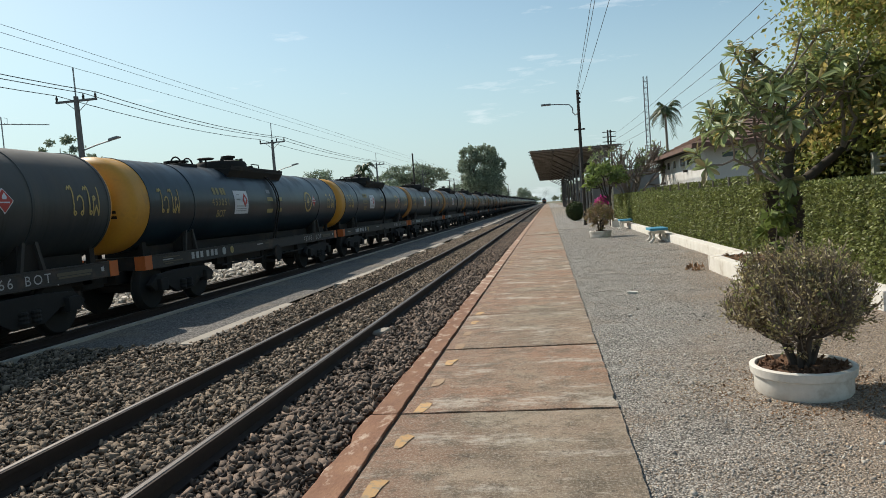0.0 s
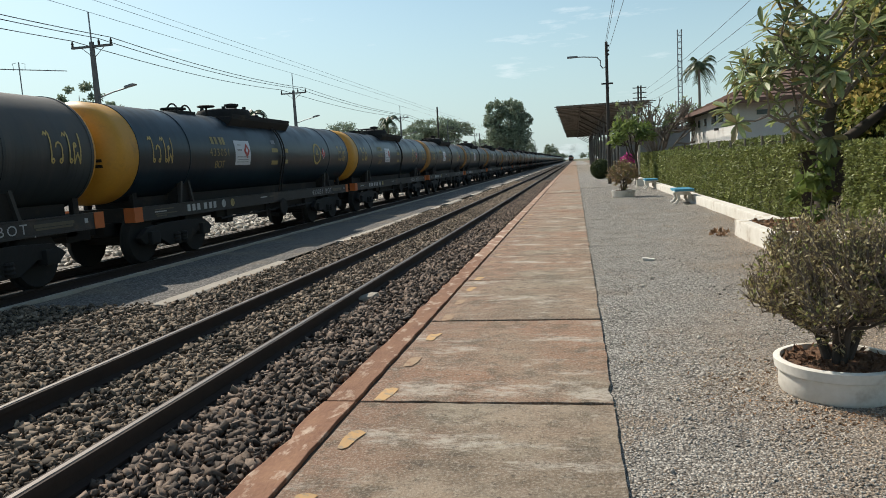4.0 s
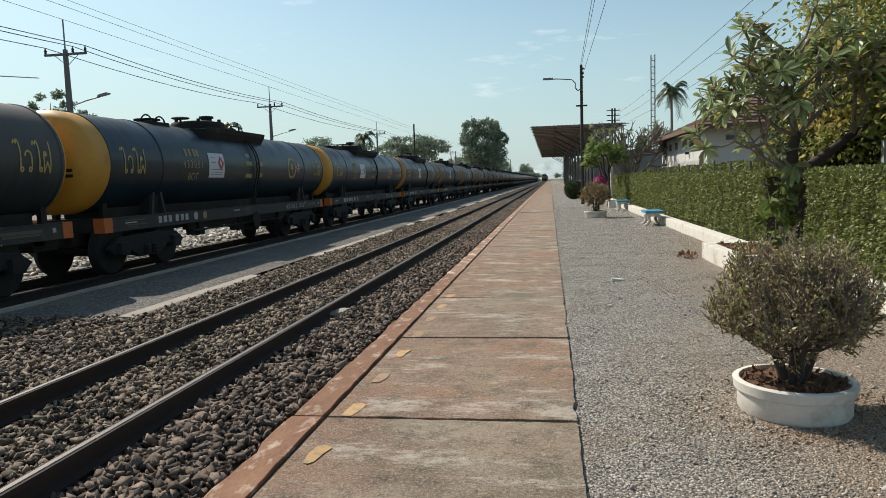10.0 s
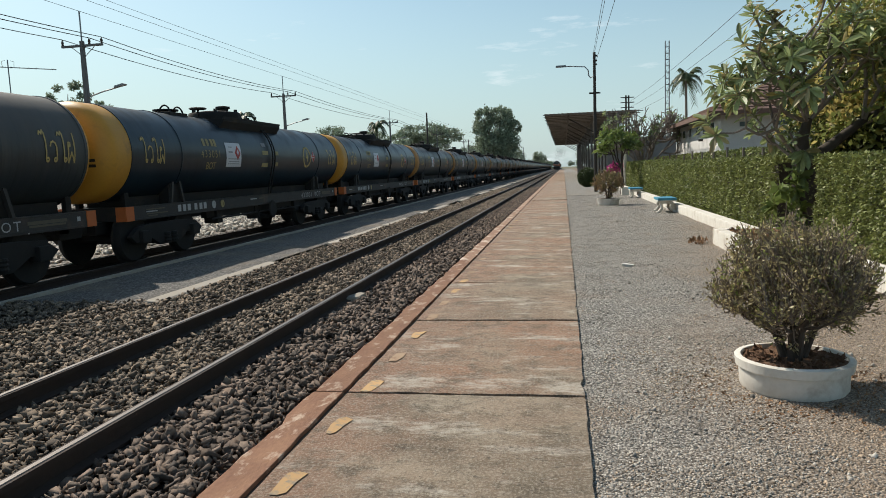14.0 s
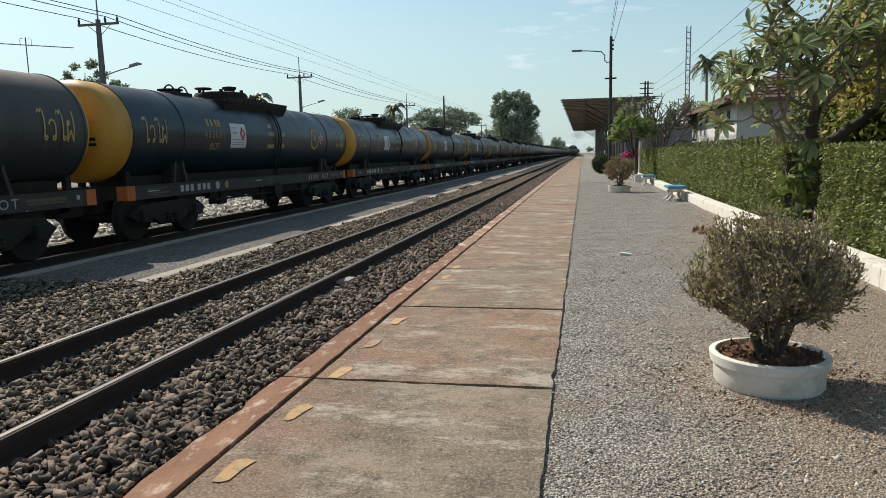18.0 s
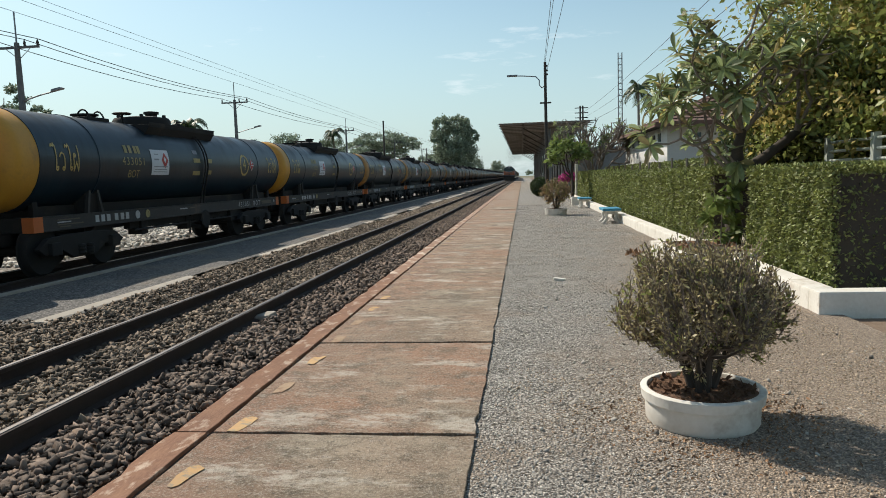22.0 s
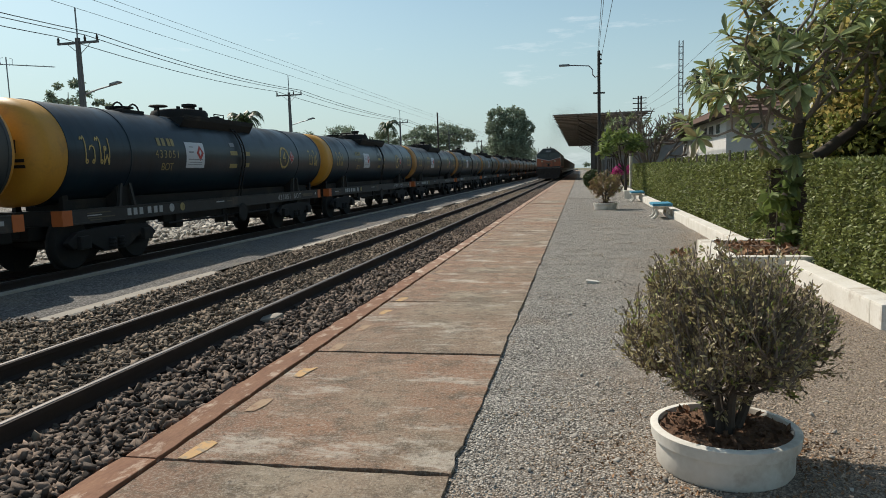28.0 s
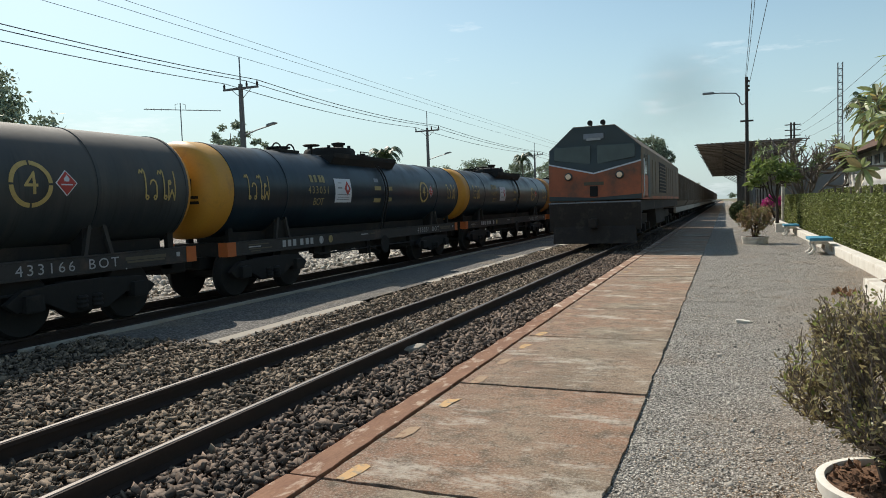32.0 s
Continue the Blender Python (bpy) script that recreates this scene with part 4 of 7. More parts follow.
def tank_wagon(m, label, paint, head, number, detail=True):
    ob = thing("tank_wagon", m, label, "tank wagon", "wagons of the tank train")
    y0, y1 = 0.07, 11.13
    HW, LF = 0.70, 11.42  # half width and length of the frame
    cyl = Shape().lathe([(R_TANK, y0 + (y1 - y0) * k / 6) for k in range(7)], 56, pose(0, 0, Z_TANK, -90, 0, 0), True)
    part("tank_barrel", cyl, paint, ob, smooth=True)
    # dished ends: flat in the middle, with a tight knuckle at the rim
    dish = [(R_TANK * math.sin(a) ** 0.85, -FLANGE - DISH * math.cos(a) ** 0.85) for a in [math.pi / 2 * k / 14 for k in range(14)]] + [(R_TANK, -FLANGE), (R_TANK, 0.0)]
    dish[0] = (0.02, -FLANGE - DISH)
    part("tank_end", Shape().lathe([(r, y0 + z) for r, z in dish], 56, pose(0, 0, Z_TANK, -90, 0, 0)), head, ob, "yellow painted dished tank end", smooth=True)
    part("tank_end", Shape().lathe([(r, -y1 + min(0, z + FLANGE) * 0.7) for r, z in dish[:-1]], 56, pose(0, 0, Z_TANK, 90, 0, 0)), head, ob, "yellow painted dished tank end", smooth=True)
    for y in (y0 + 0.02, 1.70, 9.42, y1 - 0.02):
        part("strap", Shape().lathe([(R_TANK + 0.001, y - 0.03), (R_TANK + 0.012, y - 0.025), (R_TANK + 0.012, y + 0.025), (R_TANK + 0.001, y + 0.03)], 56, pose(0, 0, Z_TANK, -90, 0, 0), True), paint, ob, smooth=True)
    top = Z_TANK + R_TANK
    # walkway tray over the middle of the barrel
    w = part("walkway", Shape().prism([(-0.60, top - 0.28), (-0.72, top - 0.10), (-0.72, top - 0.05), (0.72, top - 0.05), (0.72, top - 0.10), (0.60, top - 0.28)], 3.75, 6.9), frame_mat, ob, "dark steel walkway tray", bevel=0.01)
    for sx in (-0.72, 0.72):
        part("toe_board", Shape().box(sx - 0.012, sx + 0.012, 3.75, 6.9, top - 0.05, top + 0.0), frame_mat, w)
    d = part("dome", Shape().lathe([(0.62, 0.0), (0.62, 0.14), (0.58, 0.20), (0.3, 0.24), (0.02, 0.25)], 28, pose(0, 4.75, top - 0.03)), frame_mat, ob, "manhole dome", smooth=True)
    part("hatch_cap", Shape().lathe([(0.13, 0.0), (0.13, 0.14), (0.17, 0.14), (0.17, 0.19), (0.05, 0.21)], 16, pose(0.0, 5.18, top + 0.17)), frame_mat, d, smooth=True)
    for k in range(6):
        a = math.pi * 2 * k / 6
        part("clamp", Shape().box(-0.03, 0.03, -0.03, 0.03, 0, 0.08), frame_mat, d, m=pose(0.54 * math.cos(a), 4.75 + 0.54 * math.sin(a), top + 0.15))
    part("handwheel", Shape().lathe([(0.17, 0), (0.2, 0.02), (0.17, 0.04)], 16, pose(0.1, 3.8, top + 0.18)).tube([(0.1, 3.8, top - 0.02), (0.1, 3.8, top + 0.21)], 0.025).box(-0.07, 0.27, 3.785, 3.815, top + 0.185, top + 0.205), frame_mat, ob)
    part("vent_valve", Shape().lathe([(0.2, 0), (0.2, 0.1), (0.26, 0.1), (0.26, 0.13), (0.05, 0.14)], 16, pose(0, 2.65, top - 0.04)), frame_mat, ob, smooth=True)
    # two lifting loops beside the vent, and a second valve on the tray
    for y in (2.42, 2.9):
        part("lifting_loop", Shape().tube([(0.12 + 0.13 * math.cos(a), y, top - 0.04 + 0.2 * math.sin(a)) for a in [math.pi * k / 8 for k in range(9)]], 0.018, 6), frame_mat, ob)
    part("vent_box", Shape().box(-0.3, 0.3, 2.3, 3.0, top - 0.09, top + 0.02), frame_mat, ob, bevel=0.02)
    v = part("tray_valve", Shape().lathe([(0.16, 0), (0.16, 0.09), (0.22, 0.09), (0.22, 0.12), (0.07, 0.13), (0.07, 0.2), (0.03, 0.21)], 16, pose(0.12, 6.2, top - 0.05)), frame_mat, ob, smooth=True)
    part("valve_lever", Shape().box(0.1, 0.14, 5.92, 6.48, top + 0.1, top + 0.125), frame_mat, v)
    part("grab_rail", Shape().tube([(0.55, 5.3, top - 0.05), (0.55, 5.3, top + 0.12), (0.55, 5.75, top + 0.12), (0.55, 5.75, top - 0.05)], 0.014, 5), frame_mat, ob)
    # ladder down the side
    for y in (5.84, 5.98):
        pts = [((R_TANK + 0.07) * math.cos(a), y, Z_TANK + (R_TANK + 0.07) * math.sin(a)) for a in [1.0 - 0.15 * k for k in range(10)]] + [(0.75, y, 1.0)]
        part("ladder_rail", Shape().tube(pts, 0.018, 6), frame_mat, ob)
    for k in range(8):
        a = 0.95 - 0.21 * k
        part("rung", Shape().tube([((R_TANK + 0.07) * math.cos(a), 5.84, Z_TANK + (R_TANK + 0.07) * math.sin(a)), ((R_TANK + 0.07) * math.cos(a), 5.98, Z_TANK + (R_TANK + 0.07) * math.sin(a))], 0.012, 6), frame_mat, ob)
    # saddles under the barrel
    for y in (1.70, 9.50):
        part("saddle", Shape().prism([(-0.6, 0.9), (-0.66, 1.45), (-0.45, 1.24), (0, 1.08), (0.45, 1.24), (0.66, 1.45), (0.6, 0.9)], y - 0.22, y + 0.22), frame_mat, ob)
        for k in (-0.15, 0.15):
            part("saddle_strut", Shape().add([(x, y + k * f + d, z) for d in (-0.03, 0.03) for x, f, z in ((0.62, 0.8, 1.38), (0.69, 0.8, 1.40), (0.70, 1.5, 0.985), (0.64, 1.5, 0.985))],
                                             [(0, 1, 2, 3), (7, 6, 5, 4), (0, 4, 5, 1), (1, 5, 6, 2), (2, 6, 7, 3), (3, 7, 4, 0)]), sill_mat, ob, "grey saddle strut")
    # underframe
    for sx in (-1, 1):
        x0, x1 = sorted((sx * (HW - 0.1), sx * HW))
        part("side_sill", Shape().prism([(x0, 0.73), (x1, 0.73), (x1, 0.76), (sx * (HW - 0.03), 0.77), (sx * (HW - 0.03), 0.95), (x1, 0.96), (x1, 0.985), (x0, 0.985)] if sx > 0 else
                                        [(x0, 0.73), (x1, 0.73), (x1, 0.985), (x0, 0.985)], 0.0, LF), sill_mat, ob, "grimy grey-black side sill", bevel=0.006)
        part("sill_plate", Shape().box(*sorted((sx * (HW - 0.04), sx * (HW - 0.005))), 0.02, LF - 0.02, 0.765, 0.955), sill_mat, ob)
    for y in (0.0, LF - 0.12):
        part("end_beam", Shape().box(-HW + 0.01, HW - 0.01, y, y + 0.12, 0.735, 0.98), frame_mat, ob, bevel=0.01)
        for x in (HW, -HW):
            part("end_plate", Shape().box(x - 0.006, x + 0.006, *((0.0, 0.23) if not y else (LF - 0.22, LF)), 0.73, 0.985), orange_mat, ob, "orange painted end plate")
            part("corner_plate", Shape().box(*sorted((x * 0.72, x - math.copysign(0.006, x))), *((-0.006, 0.0) if not y else (LF, LF + 0.006)), 0.73, 0.985), orange_mat, ob, "orange painted end plate")
    part("centre_sill", Shape().box(-0.25, 0.25, 0.05, LF - 0.09, 0.62, 0.95).box(-0.6, 0.6, 2.2, 2.5, 0.7, 0.95).box(-0.6, 0.6, 9.2, 9.5, 0.7, 0.95).box(-0.6, 0.6, 5.6, 5.75, 0.7, 0.95), frame_mat, ob)
    part("deck", Shape().box(-0.64, 0.64, 0.12, 0.75, 0.95, 0.975), frame_mat, ob)
    part("deck", Shape().box(-0.64, 0.64, LF - 0.7, LF - 0.12, 0.95, 0.975), frame_mat, ob)
    # added dark filler that blocks the bright slit between barrel and frame
    part("tank_bearer", Shape().box(-0.42, 0.42, 0.5, LF - 0.5, 0.93, 1.15), frame_mat, ob)
    for y in (0.35, LF - 0.35):
        for x in (-0.46, 0.46):
            part("end_strut", Shape().box(x - 0.04, x + 0.04, y - 0.06, y + 0.06, 0.96, 1.25), frame_mat, ob)
    for y in (0.05, LF - 0.05):
        part("draft_box", Shape().box(-0.25, 0.25, y - 0.28, y + 0.28, 0.52, 0.74), frame_mat, ob, bevel=0.03)
    part("brake_gear", Shape().box(0.3, 0.62, 3.35, 3.6, 0.44, 0.74).box(0.35, 0.66, 7.75, 8.05, 0.44, 0.74).box(0.35, 0.6, 5.35, 5.5, 0.40, 0.74).box(0.42, 0.56, 3.0, 8.5, 0.58, 0.74), frame_mat, ob, bevel=0.02)
    for sy, y in ((-1, 0.0), (1, LF)):
        part("coupler", Shape().box(-0.09, 0.09, *sorted((y - sy * 0.2, y + sy * 0.39)), 0.56, 0.76), frame_mat, ob, bevel=0.03)
    bogie(ob, 1.15)
    bogie(ob, 9.2)
    part("brake_cylinder", Shape().lathe([(0.17, 0), (0.2, 0.05), (0.2, 0.5), (0.17, 0.55)], 16, pose(0.2, 4.6, 0.72, -90, 0, 0)), frame_mat, ob, smooth=True)
    part("air_reservoir", Shape().lathe([(0.1, 0), (0.19, 0.08), (0.19, 0.8), (0.1, 0.88)], 16, pose(0.25, 6.3, 0.70, -90, 0, 0)), frame_mat, ob, smooth=True)
    part("brake_rod", Shape().tube([(0.66, 3.0, 0.56), (0.66, 8.4, 0.56)], 0.022, 6).tube([(0.7, 5.3, 0.3), (0.7, 5.3, 0.6)], 0.02, 6), frame_mat, ob)
    part("discharge_pipe", Shape().tube([(0.0, 5.9, 1.1), (0.0, 5.9, 0.5), (0.62, 5.9, 0.42), (0.7, 5.9, 0.42)], 0.06, 10), frame_mat, ob)
    part("brake_handwheel", Shape().lathe([(0.2, 0), (0.23, 0.02), (0.2, 0.04)], 16, pose(0.76, 6.0, 0.6, 0, 90, 0)).box(0.76, 0.78, 5.8, 6.2, 0.59, 0.61), frame_mat, ob)
    if not detail:
        return ob
    # painted marks
    part("placard", wrapped(flat_panel(-0.36, 0.36, -0.27, 0.27), 3.85, 1.945), placard_mat, ob, "white hazard placard with a small red diamond")
    part("placard_diamond", wrapped(diamond(0.14, 0.17, 0.006), 4.03, 1.99), red_mat, ob)
    part("placard_flame", wrapped(diamond(0.05, 0.07, 0.009), 4.03, 2.0), placard_mat, ob)
    for u, v, k, h in ((-0.15, 0.17, 0.16, 0.02), (-0.16, 0.06, 0.2, 0.035), (0.0, -0.09, 0.56, 0.02), (0.0, -0.15, 0.50, 0.015), (-0.02, -0.20, 0.54, 0.015)):
        part("placard_bar", wrapped(flat_panel(u - k / 2, u + k / 2, v - h / 2, v + h / 2, 2, 0.006), 3.85, 1.945), sign_grey_mat, ob)
    # flammable marking near both ends, in local script
    for y in (0.72, 10.50):
        script_mark(y, 1.95, 0.41, ob)
    tank_letters(number, 0.22, 2.83, 1.94, dull_letter_mat, ob, 1.0)
    tank_letters("BOT", 0.22, 2.83, 1.69, dull_letter_mat, ob, 1.0)
    for u in (2.58, 2.74, 2.92, 3.05):
        part("letter_bar", wrapped(flat_panel(u - 2.82 - 0.05, u - 2.82 + 0.05, -0.08, 0.08, 3), 2.82, 2.19), dull_letter_mat, ob)
    for u, v, k in ((5.52, 2.22, 0.22), (5.54, 2.02, 0.34), (5.52, 1.72, 0.36), (6.22, 2.02, 0.26), (6.2, 1.74, 0.24)):
        part("letter_bar", wrapped(flat_panel(-k / 2, k / 2, -0.05, 0.05, 3), u, v), dull_letter_mat if v < 2.2 else sign_grey_mat, ob)
    for k in range(4):
        part("mark_ring", wrapped(ring(0.24, 0.30, k * math.pi / 2 + 0.05, (k + 1) * math.pi / 2 - 0.05), 8.40, 1.95), letter_mat, ob)
    tank_letters("4", 0.42, 8.40, 1.95, letter_mat, ob)
    part("hazard_diamond", wrapped(diamond(0.165, 0.175, 0.003), 8.90, 1.97), placard_mat, ob, "hazard diamond with a white rim")
    part("hazard_face", wrapped(diamond(0.145, 0.155, 0.007), 8.90, 1.97), red_mat, ob, "red flammable face")
    part("hazard_flame", wrapped(Shape().add([(-0.035, 0.0, 0.011), (0.035, 0.0, 0.011), (0.045, 0.035, 0.011), (0.01, 0.09, 0.011), (-0.035, 0.04, 0.011)], [(0, 1, 2, 3, 4)]), 8.90, 1.99), placard_mat, ob)
    part("hazard_bar", wrapped(flat_panel(-0.085, 0.085, -0.03, -0.012, 2, 0.011), 8.90, 1.97), placard_mat, ob)
    for u, v, k, h, mat in [(1.66 + d, 0.87, 0.11, 0.13, grey_letter_mat) for d in (0.06, 0.24, 0.42, 0.68, 0.88, 1.06)] + [
            (0.9, 0.91, 0.62, 0.02, faint_letter_mat), (0.78, 0.87, 0.36, 0.02, grey_letter_mat), (0.95, 0.83, 0.7, 0.02, faint_letter_mat), (0.8, 0.79, 0.3, 0.02, faint_letter_mat),
            (5.07, 0.9, 0.35, 0.025, grey_letter_mat), (5.5, 0.9, 0.25, 0.025, faint_letter_mat), (10.35, 0.88, 0.8, 0.05, faint_letter_mat), (10.35, 0.83, 0.74, 0.03, faint_letter_mat)]:
        part("sill_bar", Shape().box(HW - 0.004, HW + 0.003, u - k / 2, u + k / 2, v - h / 2, v + h / 2), mat, ob, "faded sill marking")
    for u, mat in ((3.10, grey_letter_mat), (3.49, dull_letter_mat)):
        part("emblem", Shape().lathe([(0.085, 0.0), (0.085, 0.007), (0.045, 0.007), (0.045, 0.0)], 14, pose(HW - 0.004, u, 0.87, 0, 90, 0)), mat, ob, "small round painted emblem")
    part("sill_mark", Shape().box(HW - 0.004, HW + 0.003, 10.98, 11.05, 0.84, 0.91), grey_letter_mat, ob)
    writing(number, 0.20, grey_letter_mat, ob, lambda u, v: (HW + 0.003, 8.66 + u, 0.85 + v), 1.15, 0.66)
    writing("BOT.", 0.20, grey_letter_mat, ob, lambda u, v: (HW + 0.003, 9.66 + u, 0.85 + v), 1.15, 0.86)

    def on_end(u, v):
        x, z = u + 0.48, v + 0.06
        return x, y0 - FLANGE - DISH * (1 - (min(0.85, math.hypot(x, z)) / R_TANK) ** 2.353) ** 0.425 - 0.022, Z_TANK + z

    writing(number[-2:], 0.30, frame_mat, ob, on_end, 0.8, 0.36, label="black number on the yellow end")
    for v in (-0.23, -0.32):
        part("end_bar", Shape().add([on_end(p, q) for p, q in ((-0.15, v), (0.15, v), (0.15, v + 0.05), (-0.15, v + 0.05))], [(0, 1, 2, 3)]), frame_mat, ob)
    return ob


PITCH, Y_WAGON = 12.21, 6.67
far_label = "black tank wagon with yellow ends in a standing fuel train"
wagon_b = tank_wagon(pose(TRACK_B, Y_WAGON, RAIL_B), "black oil tank wagon with yellow ends and yellow lettering", tank_mat, yellow_mat, "433051")
tank_wagon(pose(TRACK_B, Y_WAGON - PITCH, RAIL_B), "dusty black oil tank wagon with a circled four and hazard diamond", grey_tank_mat, yellow_mat, "433166")
for k in (-4, -3, -2, 1):
    tagged(copy_thing(wagon_b, pose(TRACK_B, Y_WAGON + k * PITCH, RAIL_B)), far_label)
dusty_label = "dusty brown-black tank wagon with yellow ends in a standing train"
wagon_c = tank_wagon(pose(TRACK_B, Y_WAGON + 2 * PITCH, RAIL_B), dusty_label, dusty_tank_mat, dull_yellow_mat, "433051")
for k in range(3, 8):
    copy_thing(wagon_c, pose(TRACK_B, Y_WAGON + k * PITCH, RAIL_B))
wagon_far = tank_wagon(pose(TRACK_B, Y_WAGON + 8 * PITCH, RAIL_B), dusty_label, dusty_tank_mat, dull_yellow_mat, "433051", False)
for k in range(9, 34):
    copy_thing(wagon_far, pose(TRACK_B, Y_WAGON + k * PITCH, RAIL_B))


# ---- the arriving train ----
def locomotive(m):
    ob = thing("diesel_locomotive", m, "dusty tan and orange diesel locomotive with dark windscreens", "locomotive")
    prof = [(-1.38, 1.42), (-1.38, 2.98), (-0.62, 3.66), (0.62, 3.66), (1.38, 2.98), (1.38, 1.42)]
    body = Shape()
    n = len(prof)
    body.v = [(x, 0.12 if z > 2.2 else 0.0, z) for x, z in prof] + [(x, 17.8, z) for x, z in prof]
    body.f = [tuple(range(n)), tuple(range(2 * n - 1, n - 1, -1))] + [(i, i + n, (i + 1) % n + n, (i + 1) % n) for i in range(n)]
    part("body_shell", body, loco_grey, ob, bevel=0.03)
    part("front_mask", Shape().add([(-1.36, -0.012, 2.56), (0, -0.07, 2.24), (1.36, -0.012, 2.56), (1.36, 0.09, 2.97), (0.62, 0.09, 3.63), (-0.62, 0.09, 3.63), (-1.36, 0.09, 2.97), (0, 0.06, 2.97)],
                                   [(0, 1, 7, 6), (1, 2, 3, 7), (6, 7, 4, 5), (7, 3, 4)]), loco_dark, ob, "dark teal cab front")
    part("nose_panel", Shape().add([(-1.37, -0.012, 1.45), (0, -0.07, 1.42), (1.37, -0.012, 1.45), (1.37, -0.012, 2.54), (0, -0.07, 2.22), (-1.37, -0.012, 2.54)],
                                   [(0, 1, 4, 5), (1, 2, 3, 4)]), loco_orange, ob, "orange painted nose")
    part("chevron_stripe", Shape().add([(-1.37, -0.016, 2.53), (0, -0.078, 2.20), (1.37, -0.016, 2.53), (1.37, -0.016, 2.575), (0, -0.078, 2.245), (-1.37, -0.016, 2.575)],
                                       [(0, 1, 4, 5), (1, 2, 3, 4)]), placard_mat, ob, "pale chevron stripe")
    part("sill_stripe", Shape().box(-1.41, 1.41, -0.165, -0.15, 1.385, 1.42), sign_grey_mat, ob, "pale stripe along the buffer beam")
    part("lower_stripe", Shape().add([(-1.37, -0.02, 1.44), (0, -0.08, 1.42), (1.37, -0.02, 1.44), (1.37, -0.02, 1.58), (0, -0.08, 1.50), (-1.37, -0.02, 1.58)],
                                     [(0, 1, 4, 5), (1, 2, 3, 4)]), loco_dark, ob)
    for sx in (-1, 1):
        part("windscreen", Shape().prism([(sx * 0.10, 2.50), (sx * 1.20, 2.66), (sx * 1.20, 3.06), (sx * 0.10, 3.06)], -0.02, 0.06), glass_mat, ob, "dark windscreen", bevel=0.01)
        h = part("headlamp", Shape().lathe([(0.125, 0), (0.125, 0.05), (0.10, 0.08)], 18, pose(sx * 0.78, -0.03, 2.22, 90, 0, 0)), loco_dark, ob)
        part("lens", Shape().lathe([(0.085, 0), (0.085, 0.02), (0.03, 0.035)], 16, pose(sx * 0.78, -0.105, 2.22, 90, 0, 0)), lamp_glow, h, "lit headlamp lens")
        part("horn", Shape().lathe([(0.025, 0.35), (0.03, 0.07), (0.08, 0.0), (0.085, -0.02)], 14, pose(sx * 0.2 + 0.05, 0.35, 3.88, -90, 0, 0)).tube([(sx * 0.2 + 0.05, 0.55, 3.64), (sx * 0.2 + 0.05, 0.55, 3.9)], 0.03), frame_mat, ob, smooth=True)
        part("cab_side_window", Shape().box(sx * 1.42 - 0.01, sx * 1.42 + 0.01, 0.75, 1.45, 2.25, 2.85), glass_mat, ob)
        part("cab_door", Shape().box(sx * 1.42 - 0.012, sx * 1.42 + 0.012, 1.8, 2.5, 1.5, 2.9), loco_dark, ob, bevel=0.01)
        part("radiator_grille", Shape().box(sx * 1.42 - 0.012, sx * 1.42 + 0.012, 6.0, 9.0, 1.7, 2.85), frame_mat, ob)
        for k in range(8):
            part("grille_slat", Shape().box(sx * 1.437 - 0.012, sx * 1.437 + 0.012, 6.05, 8.95, 1.78 + 0.13 * k, 1.82 + 0.13 * k), loco_grey, ob)
        part("handrail", Shape().tube([(sx * 1.43, 0.3, 1.5), (sx * 1.47, 0.3, 1.7), (sx * 1.47, 0.3, 2.7)], 0.018, 6), placard_mat, ob)
        part("cab_side_panel", Shape().box(sx * 1.425 - 0.006, sx * 1.425 + 0.006, 0.06, 1.75, 1.5, 2.2), loco_orange, ob, "orange cab side panel")
        for y, w in ((3.4, 0.7), (4.5, 0.7), (9.6, 0.8), (10.8, 0.8), (12.0, 0.8), (13.2, 0.8), (15.6, 0.7)):
            part("engine_door", Shape().box(sx * 1.425 - 0.012, sx * 1.425 + 0.012, y, y + w, 1.62, 2.8), loco_grey, ob, bevel=0.01)
        part("side_stripe", Shape().box(sx * 1.425 - 0.006, sx * 1.425 + 0.006, 0.2, 17.6, 1.46, 1.56), loco_orange, ob)
        for k in range(3):
            part("cab_step", Shape().box(*sorted((sx * 1.0, sx * 1.35)), 0.5, 0.8, 0.4 + 0.33 * k, 0.43 + 0.33 * k), frame_mat, ob)
    part("number_box", Shape().box(-0.30, 0.30, 0.02, 0.1, 3.26, 3.42), sign_grey_mat, ob, "grey number box", bevel=0.01)
    part("number_bar", Shape().box(-0.22, 0.22, 0.014, 0.018, 3.31, 3.38), grey_letter_mat, ob)
    part("crest", Shape().box(-0.12, 0.12, -0.10, -0.05, 1.58, 1.9), frame_mat, ob, "dark nose bracket", bevel=0.01)
    part("nose_bar", Shape().box(-0.3, 0.3, -0.085, -0.06, 1.93, 2.03), faint_letter_mat, ob)
    part("buffer_beam", Shape().box(-1.4, 1.4, -0.15, 0.1, 0.55, 1.42), loco_grime, ob, "grimy buffer beam", bevel=0.03)
    part("snow_plough", Shape().prism([(-0.35, 0.14), (-0.12, 0.75), (0.0, 0.75), (0.0, 0.14)], -1.25, 1.25, "x"), loco_grime, ob, bevel=0.02)
    part("front_coupler", Shape().box(-0.12, 0.12, -0.55, -0.1, 0.62, 0.9), loco_grime, ob, bevel=0.04)
    part("solebar", Shape().box(-1.36, 1.36, 0.1, 17.7, 1.1, 1.42), loco_grime, ob, bevel=0.02)
